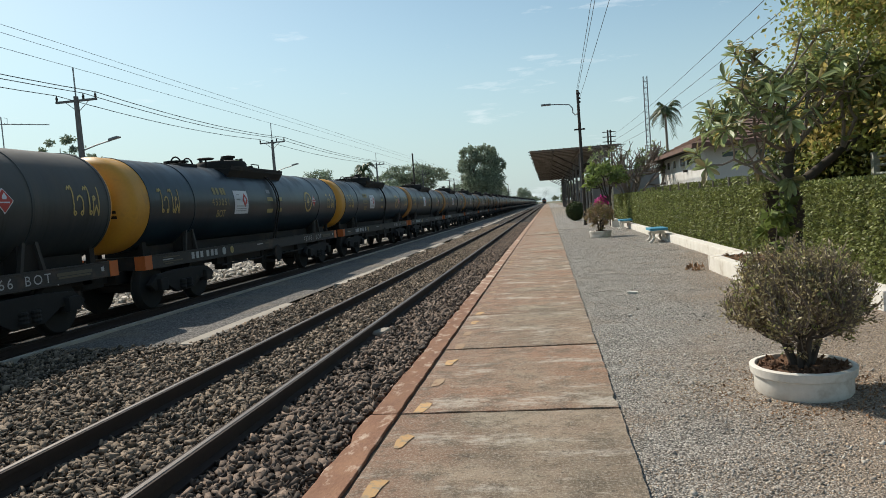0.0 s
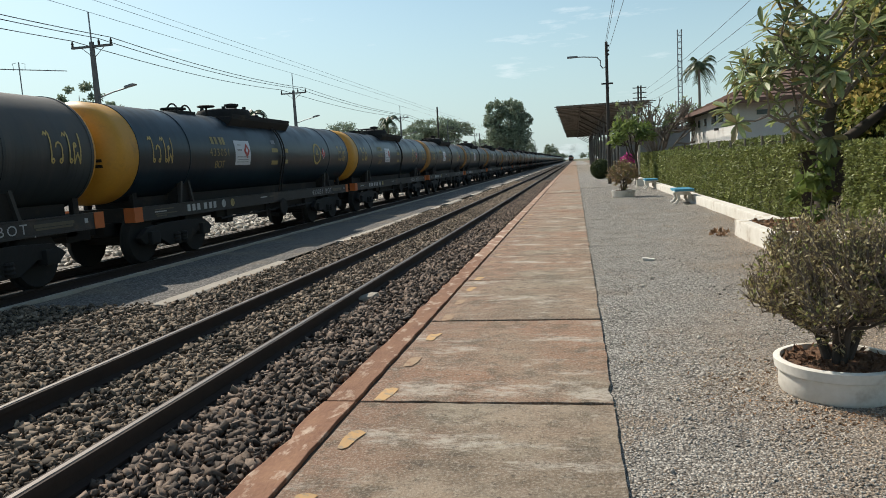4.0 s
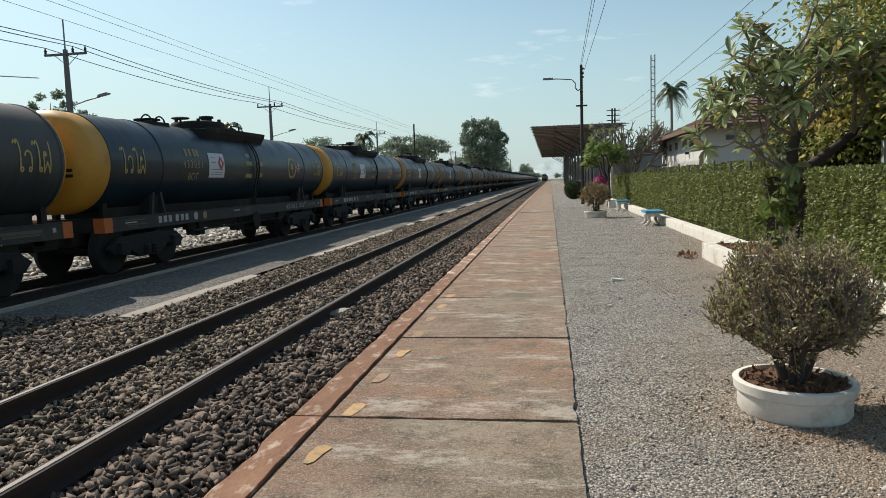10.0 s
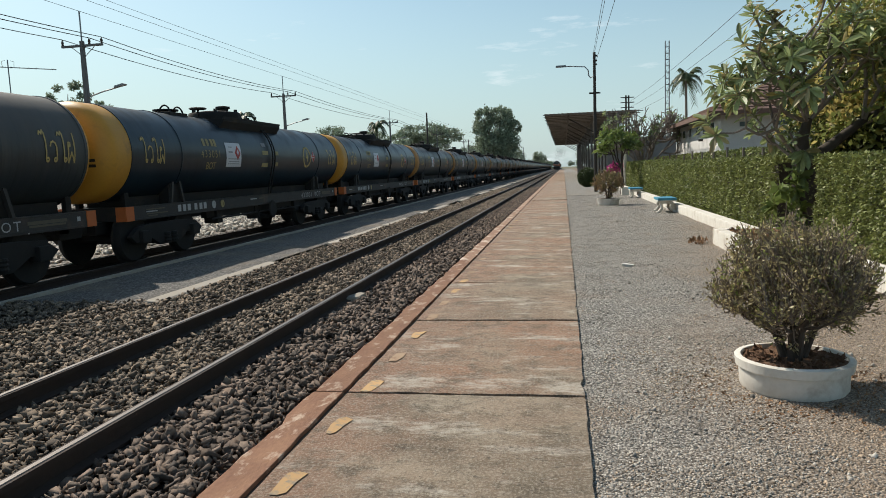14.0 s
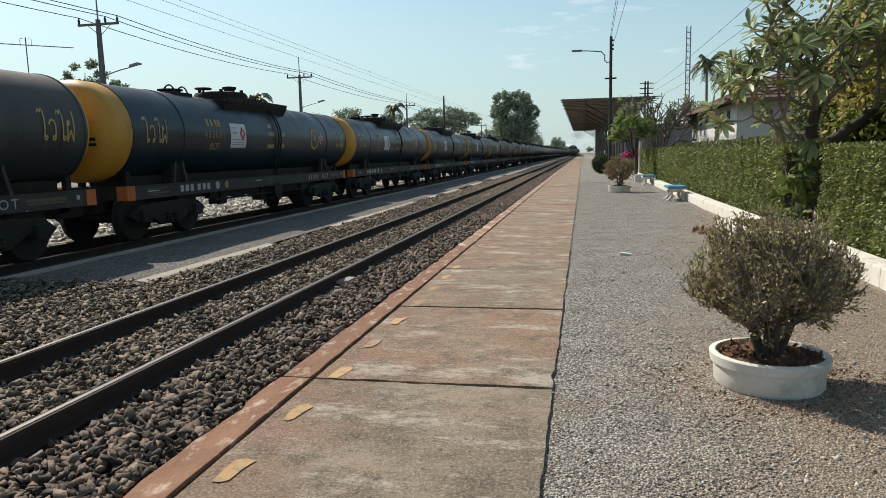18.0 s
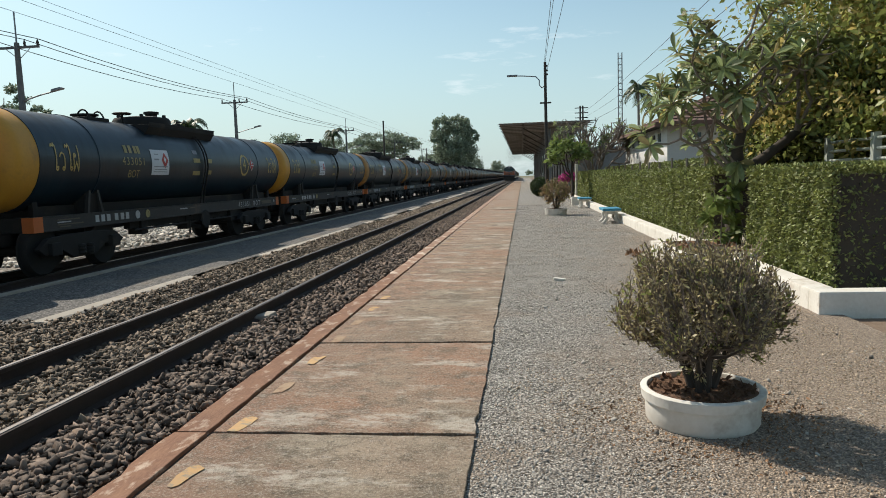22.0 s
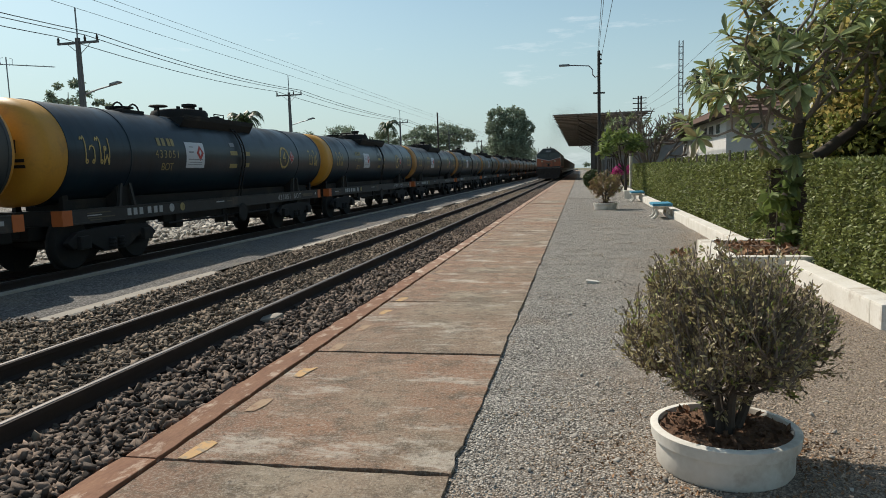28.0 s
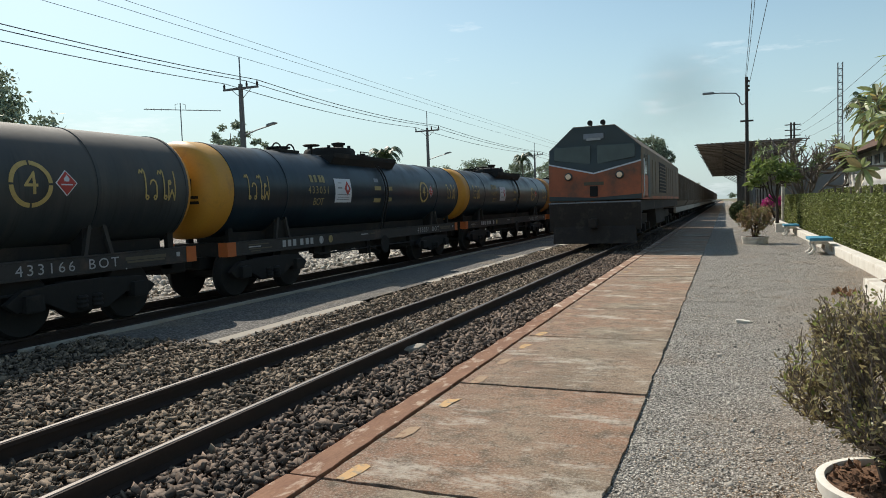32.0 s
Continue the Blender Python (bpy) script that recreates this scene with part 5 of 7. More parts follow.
    part("fuel_tank", Shape().prism([(-1.2, 1.1), (-1.25, 0.5), (-0.9, 0.28), (0.9, 0.28), (1.25, 0.5), (1.2, 1.1)], 6.6, 10.6), loco_grime, ob, bevel=0.03)
    part("roof_fan", Shape().box(-0.6, 0.6, 11.5, 15.0, 3.64, 3.8), frame_mat, ob, bevel=0.03)
    part("exhaust", Shape().box(-0.25, 0.25, 8.6, 9.3, 3.64, 3.84), frame_mat, ob, bevel=0.02)
    for y in (3.4, 14.2):
        b = part("loco_bogie", Shape().box(-1.0, 1.0, y - 2.1, y + 2.1, 0.55, 0.95), loco_grime, ob, bevel=0.04)
        for sx in (-1, 1):
            for k in (-1.55, 0.0, 1.55):
                part("wheel", Shape().lathe([(0.3, -0.06), (0.44, -0.06), (0.46, 0.05), (0.5, 0.06), (0.48, 0.09), (0.3, 0.07)], 28, pose(0, 0, 0, 0, -sx * 90, 0)), frame_mat, b, smooth=True, m=pose(sx * 0.55, y + k, 0.46))
                part("axle_box", Shape().box(*sorted((sx * 0.98, sx * 1.15)), y + k - 0.16, y + k + 0.16, 0.34, 0.62), frame_mat, b, bevel=0.03)
    return ob


def goods_wagon(m):
    """A covered hopper wagon of the arriving train."""
    ob = thing("hopper_wagon", m, "dusty brown covered hopper wagon hauled by the locomotive", "hopper wagon", "wagons of the arriving train")
    prof = [(-1.05, 0.98), (-1.3, 1.35), (-1.3, 2.85), (-1.0, 3.1), (-0.4, 3.22), (0.4, 3.22), (1.0, 3.1), (1.3, 2.85), (1.3, 1.35), (1.05, 0.98)]
    part("hopper_body", Shape().prism(prof, 0.5, 11.5), wagon_brown, ob, bevel=0.02)
    for sx in (-1, 1):
        for k in range(10):
            y = 0.6 + 1.2 * k
            part("body_rib", Shape().box(*sorted((sx * 1.29, sx * 1.36)), y - 0.05, y + 0.05, 1.35, 2.85), wagon_brown, ob)
        part("side_sill", Shape().box(*sorted((sx * 1.1, sx * 1.22)), 0, 12.0, 0.68, 0.98), kerb_grey_mat, ob, "dusty pale side sill")
    for k in range(4):
        part("roof_hatch", Shape().lathe([(0.36, 0.0), (0.36, 0.14), (0.1, 0.19)], 16, pose(0, 1.9 + 2.75 * k, 3.2)), wagon_brown, ob)
    part("underframe", Shape().box(-1.1, 1.1, 0.0, 12.0, 0.75, 0.97), frame_mat, ob)
    for y in (2.2, 9.8):
        bogie(ob, y)
    part("coupler", Shape().box(-0.09, 0.09, -0.28, 0.2, 0.56, 0.76), frame_mat, ob)
    return ob


loco = locomotive(pose(TRACK_A, 530, RAIL_Z))
for o in loco.children:
    if o.type == "MESH" and o.name.split(".")[0] in ("body_shell", "front_mask", "nose_panel", "chevron_stripe", "lower_stripe", "windscreen", "number_box"):
        o.data.transform(Matrix.Diagonal((1.03, 1, 1.03, 1)))
goods = [goods_wagon(pose(TRACK_A, 489, RAIL_Z))]
for k in range(1, 16):
    goods.append(copy_thing(goods[0], pose(TRACK_A, 489 + 12.5 * k, RAIL_Z)))


def haze_material():
    """Thin brown diesel exhaust, fading out towards the rim of each puff."""
    m = bpy.data.materials.new("diesel_haze")
    m.use_nodes = True
    n, l = m.node_tree.nodes, m.node_tree.links
    n.remove(n["Principled BSDF"])
    co = n.new("ShaderNodeTexCoord")
    ln = n.new("ShaderNodeVectorMath")
    ln.operation = "LENGTH"
    l.new(co.outputs["Object"], ln.inputs[0])
    mr = n.new("ShaderNodeMapRange")
    mr.interpolation_type = "SMOOTHSTEP"
    mr.inputs["From Min"].default_value = 0.1
    mr.inputs["From Max"].default_value = 0.95
    mr.inputs["To Min"].default_value = 0.065
    mr.inputs["To Max"].default_value = 0.0
    l.new(ln.outputs["Value"], mr.inputs["Value"])
    tr, df, mx = n.new("ShaderNodeBsdfTransparent"), n.new("ShaderNodeBsdfDiffuse"), n.new("ShaderNodeMixShader")
    df.inputs["Color"].default_value = (0.16, 0.13, 0.10, 1)
    l.new(mr.outputs["Result"], mx.inputs["Fac"])
    l.new(tr.outputs["BSDF"], mx.inputs[1])
    l.new(df.outputs["BSDF"], mx.inputs[2])
    l.new(mx.outputs["Shader"], n["Material Output"].inputs["Surface"])
    return m


def exhaust_plume(m):
    """Crossed thin wisps, each pointing its own way, strung out behind the exhaust."""
    ob = thing("exhaust_smoke", m, "thin brown diesel smoke trailing above the locomotive", "smoke")
    r, mat = random.Random(8), haze_material()
    wisp = Shape().lathe([(1.0, 0.0), (0.7, 0.004), (0.35, 0.006), (0.004, 0.008)], 24, None, True).mesh("wisp", smooth=True)
    for k in range(6):
        y = 9 + 5 * k
        up = 4.6 + 0.9 * math.sqrt(max(0, y - 9)) + r.uniform(-0.5, 0.9)
        q = 1.8 + 0.10 * (y - 9) + r.uniform(0, 0.6)
        part("smoke_wisp", wisp, mat, ob, m=pose(0.8 + 0.05 * (y - 9) + r.uniform(-0.7, 0.9), y, up, r.uniform(65, 115), r.uniform(-25, 25), r.uniform(-25, 25)) @ Matrix.Diagonal((q, q, q, 1)))
    return ob


plume = exhaust_plume(pose(TRACK_A, 530, RAIL_Z))


# ---- kerbs, hedges, pots, benches ----
def kerb():
    ob = thing("white_kerb", pose(0, 0, 0), "whitewashed concrete kerb edging the hedge bed", "kerb", kind="structure")
    part("kerb_run", Shape().prism([(4.62, -0.08), (4.62, 0.20), (4.86, 0.21), (4.86, -0.08)], 8.35, 44), white_mat, ob, bevel=0.025)
    part("kerb_run", Shape().prism([(4.68, -0.08), (4.68, 0.20), (4.92, 0.21), (4.92, -0.08)], 3.55, 6.2), white_mat, ob, bevel=0.025)
    part("kerb_run", Shape().box(4.68, 8.5, 3.30, 3.55, -0.08, 0.205), white_mat, ob, bevel=0.025)
    part("planter_wall", Shape().box(3.98, 4.16, 6.2, 8.42, -0.08, 0.25), white_mat, ob, bevel=0.02)
    part("planter_wall", Shape().box(4.16, 6.3, 8.24, 8.42, -0.08, 0.25), white_mat, ob, bevel=0.02)
    part("planter_wall", Shape().box(4.16, 6.3, 6.2, 6.38, -0.08, 0.25), white_mat, ob, bevel=0.02)
    part("planter_soil", Shape().box(4.16, 6.3, 6.38, 8.24, -0.08, 0.2), soil_mat, ob, "dark soil with dry leaves")
    return ob


kerb()


def hedge(name, x0, x1, y0, y1, top, seed, count, size=0.055):
    r = np.random.default_rng(seed)
    ob = thing(name, pose(0, 0, 0), "clipped green hedge with small dense leaves", "hedge", "hedges")
    # solid box whose dark colour stands for the shade inside the hedge
    part("hedge_core", Shape().box(x0 + 0.1, x1 - 0.1, y0 + 0.1, y1 - 0.1, 0.0, top - 0.1), dark_bark_shade_mat, ob, "dark solid core, the hedge's inner shade put into its colour")
    areas = {"w": (y1 - y0) * top, "t": (x1 - x0) * (y1 - y0) * 0.8, "s": (x1 - x0) * top * 0.15}
    tot = sum(areas.values())
    pts, nor = [], []
    for key, a in areas.items():
        n = int(count * a / tot)
        u, v, dep = r.random(n), r.random(n), r.random(n) ** 2 * 0.12
        if key == "w":
            p = np.stack([x0 + dep + 0.03 * np.sin(9 * u * (y1 - y0)) * np.sin(7 * v), y0 + u * (y1 - y0), 0.05 + v * (top - 0.05)], 1)
            d = (-1, 0, 0.25)
        elif key == "t":
            p = np.stack([x0 + u * (x1 - x0), y0 + v * (y1 - y0), top - dep], 1)
            d = (0, 0, 1)
        else:
            p = np.stack([x0 + u * (x1 - x0), y0 + dep, 0.05 + v * (top - 0.05)], 1)
            d = (0, -1, 0.25)
        pts.append(p)
        nor.append(np.tile(d, (n, 1)))
    v, f = leaf_cloud(np.concatenate(pts), np.concatenate(nor) * 0.3, size, r, 1.9, 0.2)
    tagged(part("hedge_leaves", raw("hedge_leaves", v, f, leaf_hedge), None, ob), kind="stuff")
    return ob


hedge("hedge", 5.0, 6.2, 3.85, 6.55, 1.43, 11, 26000, 0.05)
hedge("hedge", 5.05, 6.3, 8.7, 26.0, 1.43, 12, 60000, 0.065)
hedge("hedge", 5.1, 6.3, 26.8, 44.0, 1.5, 13, 30000, 0.09)


def pot_shrub(x, y, rad, height, spread, seed, twigs, leaves, size, tip, label, pink=False, leaf=None):
    r = random.Random(seed)
    nr = np.random.default_rng(seed)
    pot = thing("flower_pot", pose(x, y, 0.0), "round white painted concrete pot filled with leaf litter", "flower pot", "pots along the platform")
    h = 0.205 * rad / 0.34
    part("pot_bowl", Shape().lathe([(0.05, 0.0), (rad * 0.90, 0.0), (rad * 0.94, 0.02), (rad * 0.95, h * 0.66), (rad * 1.01, h * 0.70), (rad * 1.03, h * 0.97), (rad * 1.0, h), (rad * 0.92, h), (rad * 0.90, h * 0.9), (rad * 0.89, 0.04), (0.05, 0.04)], 48, pose(0, 0, -0.02)), white_mat, pot, smooth=True)
    s = Shape()
    k = 14
    for i in range(k + 1):
        for j in range(28):
            a = 2 * math.pi * j / 28
            q = rad * 0.905 * i / k
            s.v.append((q * math.cos(a), q * math.sin(a), h * 0.80 + 0.03 * noise.noise((q * 9 * math.cos(a), q * 9 * math.sin(a), seed))))
    s.f = [(i * 28 + j, i * 28 + (j + 1) % 28, (i + 1) * 28 + (j + 1) % 28, (i + 1) * 28 + j) for i in range(k) for j in range(28)]
    part("pot_soil", s, soil_mat, pot, "brown soil with dry leaves", smooth=True)
    n = 500
    q, a = rad * 0.85 * np.sqrt(nr.random(n)), nr.random(n) * 6.283
    v, f = leaf_cloud(np.stack([q * np.cos(a), q * np.sin(a), np.full(n, h * 0.82)], 1), np.stack([np.cos(a * 7), np.sin(a * 7), 0 * a + 0.2], 1), 0.04, nr, 2, 0)
    tagged(part("leaf_litter", raw("leaf_litter", v, f, soil_mat), None, pot), kind="stuff")

    sh = thing("potted_shrub", pose(x, y, h * 0.8), label, "shrub", "shrubs in the pots")
    wood, tw, tips = Shape(), Shape(), []
    cz, rx, rz = height * 0.55, height * 0.51 * spread, height * 0.46
    stems = []
    for k in range(6):
        a = 2 * math.pi * k / 6 + r.uniform(-0.35, 0.35)
        q = r.uniform(0.25, 0.55)
        e = Vector((q * rx * math.cos(a), q * rx * math.sin(a), height * r.uniform(0.40, 0.56)))
        b = Vector((0.045 * math.cos(a), 0.045 * math.sin(a), -0.03))
        m1 = b.lerp(e, 0.35) + Vector((r.uniform(-0.03, 0.03), r.uniform(-0.03, 0.03), 0.05 * height))
        m2 = b.lerp(e, 0.7) + Vector((r.uniform(-0.03, 0.03), r.uniform(-0.03, 0.03), 0.02))
        wood.tube([b, m1, m2, e], [0.029 * height, 0.021 * height, 0.015 * height, 0.008 * height], 8, False)
        stems.append((b, m1, m2, e))
        for _ in range(4):
            f = r.uniform(0.1, 0.9)
            p = m1.lerp(m2, f)
            w = p + (Vector((p.x, p.y, 0)) * 2.2 + Vector((r.uniform(-0.2, 0.2), r.uniform(-0.2, 0.2), 0.2))) * height * 0.8
            q2 = math.sqrt((w.x / rx) ** 2 + (w.y / rx) ** 2 + ((w.z - cz) / rz) ** 2)
            if q2 > 0.7:
                w = p.lerp(w, 0.7 / q2)
            wood.tube([p, p.lerp(w, 0.5) + Vector((0, 0, -0.02)), w], [0.013 * height, 0.009 * height, 0.006 * height], 6, False)
            stems.append((p, p, p.lerp(w, 0.6), w))
    for k in range(twigs):
        g = Vector((r.gauss(0, 1), r.gauss(0, 1), r.gauss(0, 1))).normalized()
        q = (0.45 + 0.55 * r.random() ** 0.5) * (1 + 0.22 * noise.noise(g * 2.6))
        end = Vector((g.x * rx * q, g.y * rx * q, cz + g.z * rz * q))
        rho = math.hypot(end.x, end.y) / rx
        if end.z < height * (0.30 + 0.10 * math.sin(3 * math.atan2(g.y, g.x))) and rho > 0.25:
            continue
        near = min(stems, key=lambda t: min((t[2] - end).length, (t[3] - end).length))
        st = near[2].lerp(near[3], r.random())
        if st.z > end.z:
            st = near[1].lerp(near[2], r.random())
        mid = st.lerp(end, 0.5) + Vector((end.x * 0.08, end.y * 0.08, -0.03 * height + r.uniform(-0.02, 0.02)))
        pts = [st, st.lerp(mid, 0.6), mid, mid.lerp(end, 0.55) + Vector((r.uniform(-1, 1), r.uniform(-1, 1), 0)) * 0.015, end]
        tw.tube(pts, [0.0062 * height, 0.005 * height, 0.0042 * height, 0.0034 * height, 0.002 * height], 4, False)
        d = (end - mid).normalized()
        for _ in range(5):
            f = r.uniform(0.1, 1.0)
            p = mid.lerp(end, f)
            nd = (d + Vector((r.uniform(-1, 1), r.uniform(-1, 1), r.uniform(-0.3, 1))) * 0.75).normalized()
            e = p + nd * height * r.uniform(0.04, 0.10)
            tw.tube([p, e], [0.003 * height, 0.002 * height], 3, False)
            tips += [(e, nd), (p.lerp(e, 0.6), nd)]
        tips.append((end, d))
    # shadow under the crown is put into the stems by the darker bark
    part("stem_base", wood, dark_bark_shade_mat, sh, "brown woody stems", smooth=True)
    tagged(part("twig_mass", tw, twig_mat, sh), kind="stuff")
    sel = [tips[i % len(tips)] for i in range(leaves)]
    p = np.array([q + Vector((r.gauss(0, 1), r.gauss(0, 1), r.gauss(0, 1))) * 0.012 - d * r.uniform(0, 0.05) for q, d in sel])
    d = np.array([tuple(d) for q, d in sel])
    cut = int(leaves * 0.88)
    v, f = leaf_cloud(p[:cut], d[:cut] * 0.7, size, nr, 2.3, 0.3)
    tagged(part("leaves", raw("leaves", v, f, leaf or leaf_brown), None, sh, "small olive-brown leaves"), kind="stuff")
    v, f = leaf_cloud(p[cut:], d[cut:] * 0.7, size * 1.1, nr, 2.2, 0.3)
    tagged(part("young_leaves", raw("young_leaves", v, f, leaf_a), None, sh, "fresh green leaves"), kind="stuff")
    if pink:
        hi = sorted(tips, key=lambda q: -q[0].z)[: len(tips) // 2]
        p = np.array([q + Vector((r.gauss(0, 1), r.gauss(0, 1), r.gauss(0, 1))) * 0.05 for q, d in hi for _ in range(2)])
        v, f = leaf_cloud(p, np.tile((0, 0, 1.0), (len(p), 1)), size * 1.3, nr, 1.3, 0.1)
        tagged(part("bract_mass", raw("bracts", v, f, petal_pink), None, sh, "bright pink bougainvillea bracts"), kind="stuff")
    return sh


pot_shrub(2.845, 0.33, 0.335, 0.90, 1.0, 5, 760, 12000, 0.027, 0, "dense twiggy potted shrub with small olive leaves")
pot_shrub(3.0, 21.3, 0.40, 1.05, 1.05, 6, 240, 6000, 0.05, 0, "leafy potted bougainvillea shrub with reddish tips", False, leaf_red)
pot_shrub(4.75, 40.0, 0.5, 1.2, 1.35, 8, 200, 2500, 0.09, 0, "potted bougainvillea covered in pink bracts", True)


def stool_bench(x, y, turn):
    ob = thing("stool_bench", pose(x, y, -0.02, 0, 0, turn), "small concrete bench with a blue painted seat and white curved legs", "bench", "benches on the gravel")
    part("bench_seat", Shape().box(-0.26, 0.26, -0.5, 0.5, 0.36, 0.43), blue_mat, ob, "blue painted seat slab", bevel=0.02)
    part("seat_rim", Shape().box(-0.265, 0.265, -0.505, 0.505, 0.335, 0.36), white_mat, ob, bevel=0.008)
    for sy in (-0.34, 0.34):
        for sx in (-1, 1):
            pts = [(sx * 0.08, sy, 0.34), (sx * 0.16, sy, 0.25), (sx * 0.13, sy, 0.14), (sx * 0.2, sy, 0.04), (sx * 0.27, sy, 0.0)]
            part("bench_leg", Shape().tube(pts, [0.05, 0.055, 0.045, 0.045, 0.05], 8), white_mat, ob, "white curved leg", smooth=True)
        part("cross_brace", Shape().box(-0.12, 0.12, sy - 0.035, sy + 0.035, 0.26, 0.335), white_mat, ob, bevel=0.01)
    return ob


stool_bench(4.35, 16.9, 0)
stool_bench(4.45, 26.5, 0)


# ---- trees ----
def crown(blobs, leaves, size, seed, mat, aspect=2.0):
    """Leaves in clumps scattered through ellipsoids (x, y, z, rx, ry, rz)."""
    r = np.random.default_rng(seed)
    vol = np.array([b[3] * b[4] + b[3] * b[5] for b in blobs])
    pts, nor = [], []
    for b, w in zip(blobs, vol / vol.sum()):
        n = int(leaves * w)
        clumps = max(6, n // 60)
        c = r.normal(0, 1, (clumps, 3))
        c /= np.linalg.norm(c, axis=1, keepdims=True)
        c *= (0.55 + 0.5 * r.random(clumps) ** 0.5)[:, None]
        idx = r.integers(0, clumps, n)
        p = c[idx] + r.normal(0, 0.115, (n, 3))
        pts.append(p * np.array(b[3:6]) + np.array(b[0:3]))
        nor.append(c[idx])
    return raw("leaves", *leaf_cloud(np.concatenate(pts), np.concatenate(nor) * 0.25, size, r, aspect, 0.5), mat)


def tree(name, x, y, trunk_h, trunk_r, blobs, leaves, size, seed, mat, label, extra=None):
    r = random.Random(seed)
    ob = thing(name, pose(x, y, -0.1), label, "tree", "trees")
    part("trunk", Shape().tube([(0, 0, 0), (r.uniform(-0.1, 0.1), r.uniform(-0.1, 0.1), trunk_h * 0.5), (r.uniform(-0.2, 0.2), r.uniform(-0.2, 0.2), trunk_h)], [trunk_r * 1.3, trunk_r, trunk_r * 0.75], 10), bark_mat, ob, smooth=True)
    for b in blobs:
        mid = Vector((b[0] * 0.5, b[1] * 0.5, (trunk_h + b[2]) * 0.5))
        part("limb", Shape().tube([(0, 0, trunk_h * 0.85), mid, b[0:3]], [trunk_r * 0.5, trunk_r * 0.35, trunk_r * 0.12], 7), bark_mat, ob, smooth=True)
    tagged(part("leaves", crown(blobs, leaves, size, seed, mat), None, ob), kind="stuff")
    if extra:
        tagged(part("yellow_leaves", crown(blobs, extra[0], size, seed + 1, extra[1]), None, ob, "yellowing leaves"), kind="stuff")
    return ob


def frangipani(x, y, scale, seed, leaf_share, leaf_len, label, lean=(0, 0), flowers=8, trunk_h=1.25, bulk=(0, 0, 2.7, 1.9, 1.4), limbs=9, twig_n=5, subs_n=3, leaf=None):
    r = random.Random(seed)
    nr = np.random.default_rng(seed)
    ob = thing("frangipani_tree", pose(x, y, 0), label, "tree", "frangipani trees")
    wood, tips = Shape(), []
    fork = Vector((lean[0], lean[1], trunk_h))
    wood.tube([(0, 0, -0.05), (lean[0] * 0.4 + 0.03, lean[1] * 0.4, trunk_h * 0.5), fork], [0.125 * scale, 0.10 * scale, 0.085 * scale], 9)
    bx, by, bz, br, bh = bulk
    for k in range(limbs):
        a = 2 * math.pi * (k + r.uniform(-0.25, 0.25)) / limbs
        q = r.uniform(0.14, 0.42)
        node = Vector((bx + br * q * math.cos(a), by + br * q * math.sin(a), bz - bh * r.uniform(0.0, 0.45)))
        wood.tube([fork - Vector((0, 0, 0.1)), fork.lerp(node, 0.5) + Vector((r.uniform(-0.12, 0.12), r.uniform(-0.12, 0.12), -0.14)), node], [0.05 * scale, 0.043 * scale, 0.037 * scale], 7)
        subs = []
        for _ in range(subs_n):
            g = Vector((math.cos(a + r.uniform(-0.9, 0.9)), math.sin(a + r.uniform(-0.9, 0.9)), r.uniform(-0.25, 1.0)))
            sub = node + Vector((g.x * br * 0.26, g.y * br * 0.26, g.z * bh * 0.36))
            wood.tube([node, node.lerp(sub, 0.5) + Vector((0, 0, -0.03)), sub], [0.042 * scale, 0.036 * scale, 0.031 * scale], 6)
            subs.append((sub, g))
        for sub, g in subs:
            for _ in range(twig_n):
                e = Vector((g.x + r.uniform(-1, 1), g.y + r.uniform(-1, 1), r.uniform(-0.15, 1.1) + (0.5 if leaf_share < 0.5 else 0.0))).normalized()
                mid = sub + Vector((e.x, e.y, e.z * 0.5)) * br * r.uniform(0.10, 0.22)
                out = mid + (e + Vector((0, 0, 0.6))).normalized() * br * r.uniform(0.10, 0.24)
                n2 = Vector(((out.x - bx) / (br * 1.08), (out.y - by) / (br * 1.08), (out.z - bz) / (bh * 1.08)))
                if n2.length > 1:
                    out = Vector((bx + n2.x / n2.length * br, by + n2.y / n2.length * br, bz + n2.z / n2.length * bh))
                wood.tube([sub, mid, out], [0.028 * scale, 0.024 * scale, 0.021 * scale], 5)
                tips.append((out, (out - mid).normalized()))
                if leaf_share < 0.5:
                    for _ in range(2):
                        w = out + (Vector((r.uniform(-1, 1), r.uniform(-1, 1), r.uniform(0.0, 1.2)))).normalized() * 0.28
                        wood.tube([out, w], [0.019 * scale, 0.015 * scale], 4)
                        tips.append((w, (w - out).normalized()))
    part("crown_wood", wood, limb_mat if leaf_share < 0.5 else dark_bark_shade_mat, ob, "grey forked branches", smooth=True)
    vs, fs = [], []
    fl = Shape()
    for i, (p, d) in enumerate(tips):
        side_v = d.orthogonal().normalized()
        if r.random() < leaf_share:
            for k in range(r.randint(9, 14)):
                a = k * 2.4
                out = (Matrix.Rotation(a, 3, d) @ side_v)
                tilt = r.uniform(-0.15, 1.0)
                ax = (out + d * tilt).normalized()
                w = ax.cross(d).normalized()
                ln, wd = leaf_len * r.uniform(0.6, 1.15), leaf_len * 0.115
                q0 = p - d * r.uniform(0, 0.06)
                b = len(vs)
                sag = Vector((0, 0, -r.uniform(0.02, 0.2) * ln))
                rise = d * wd * 0.5
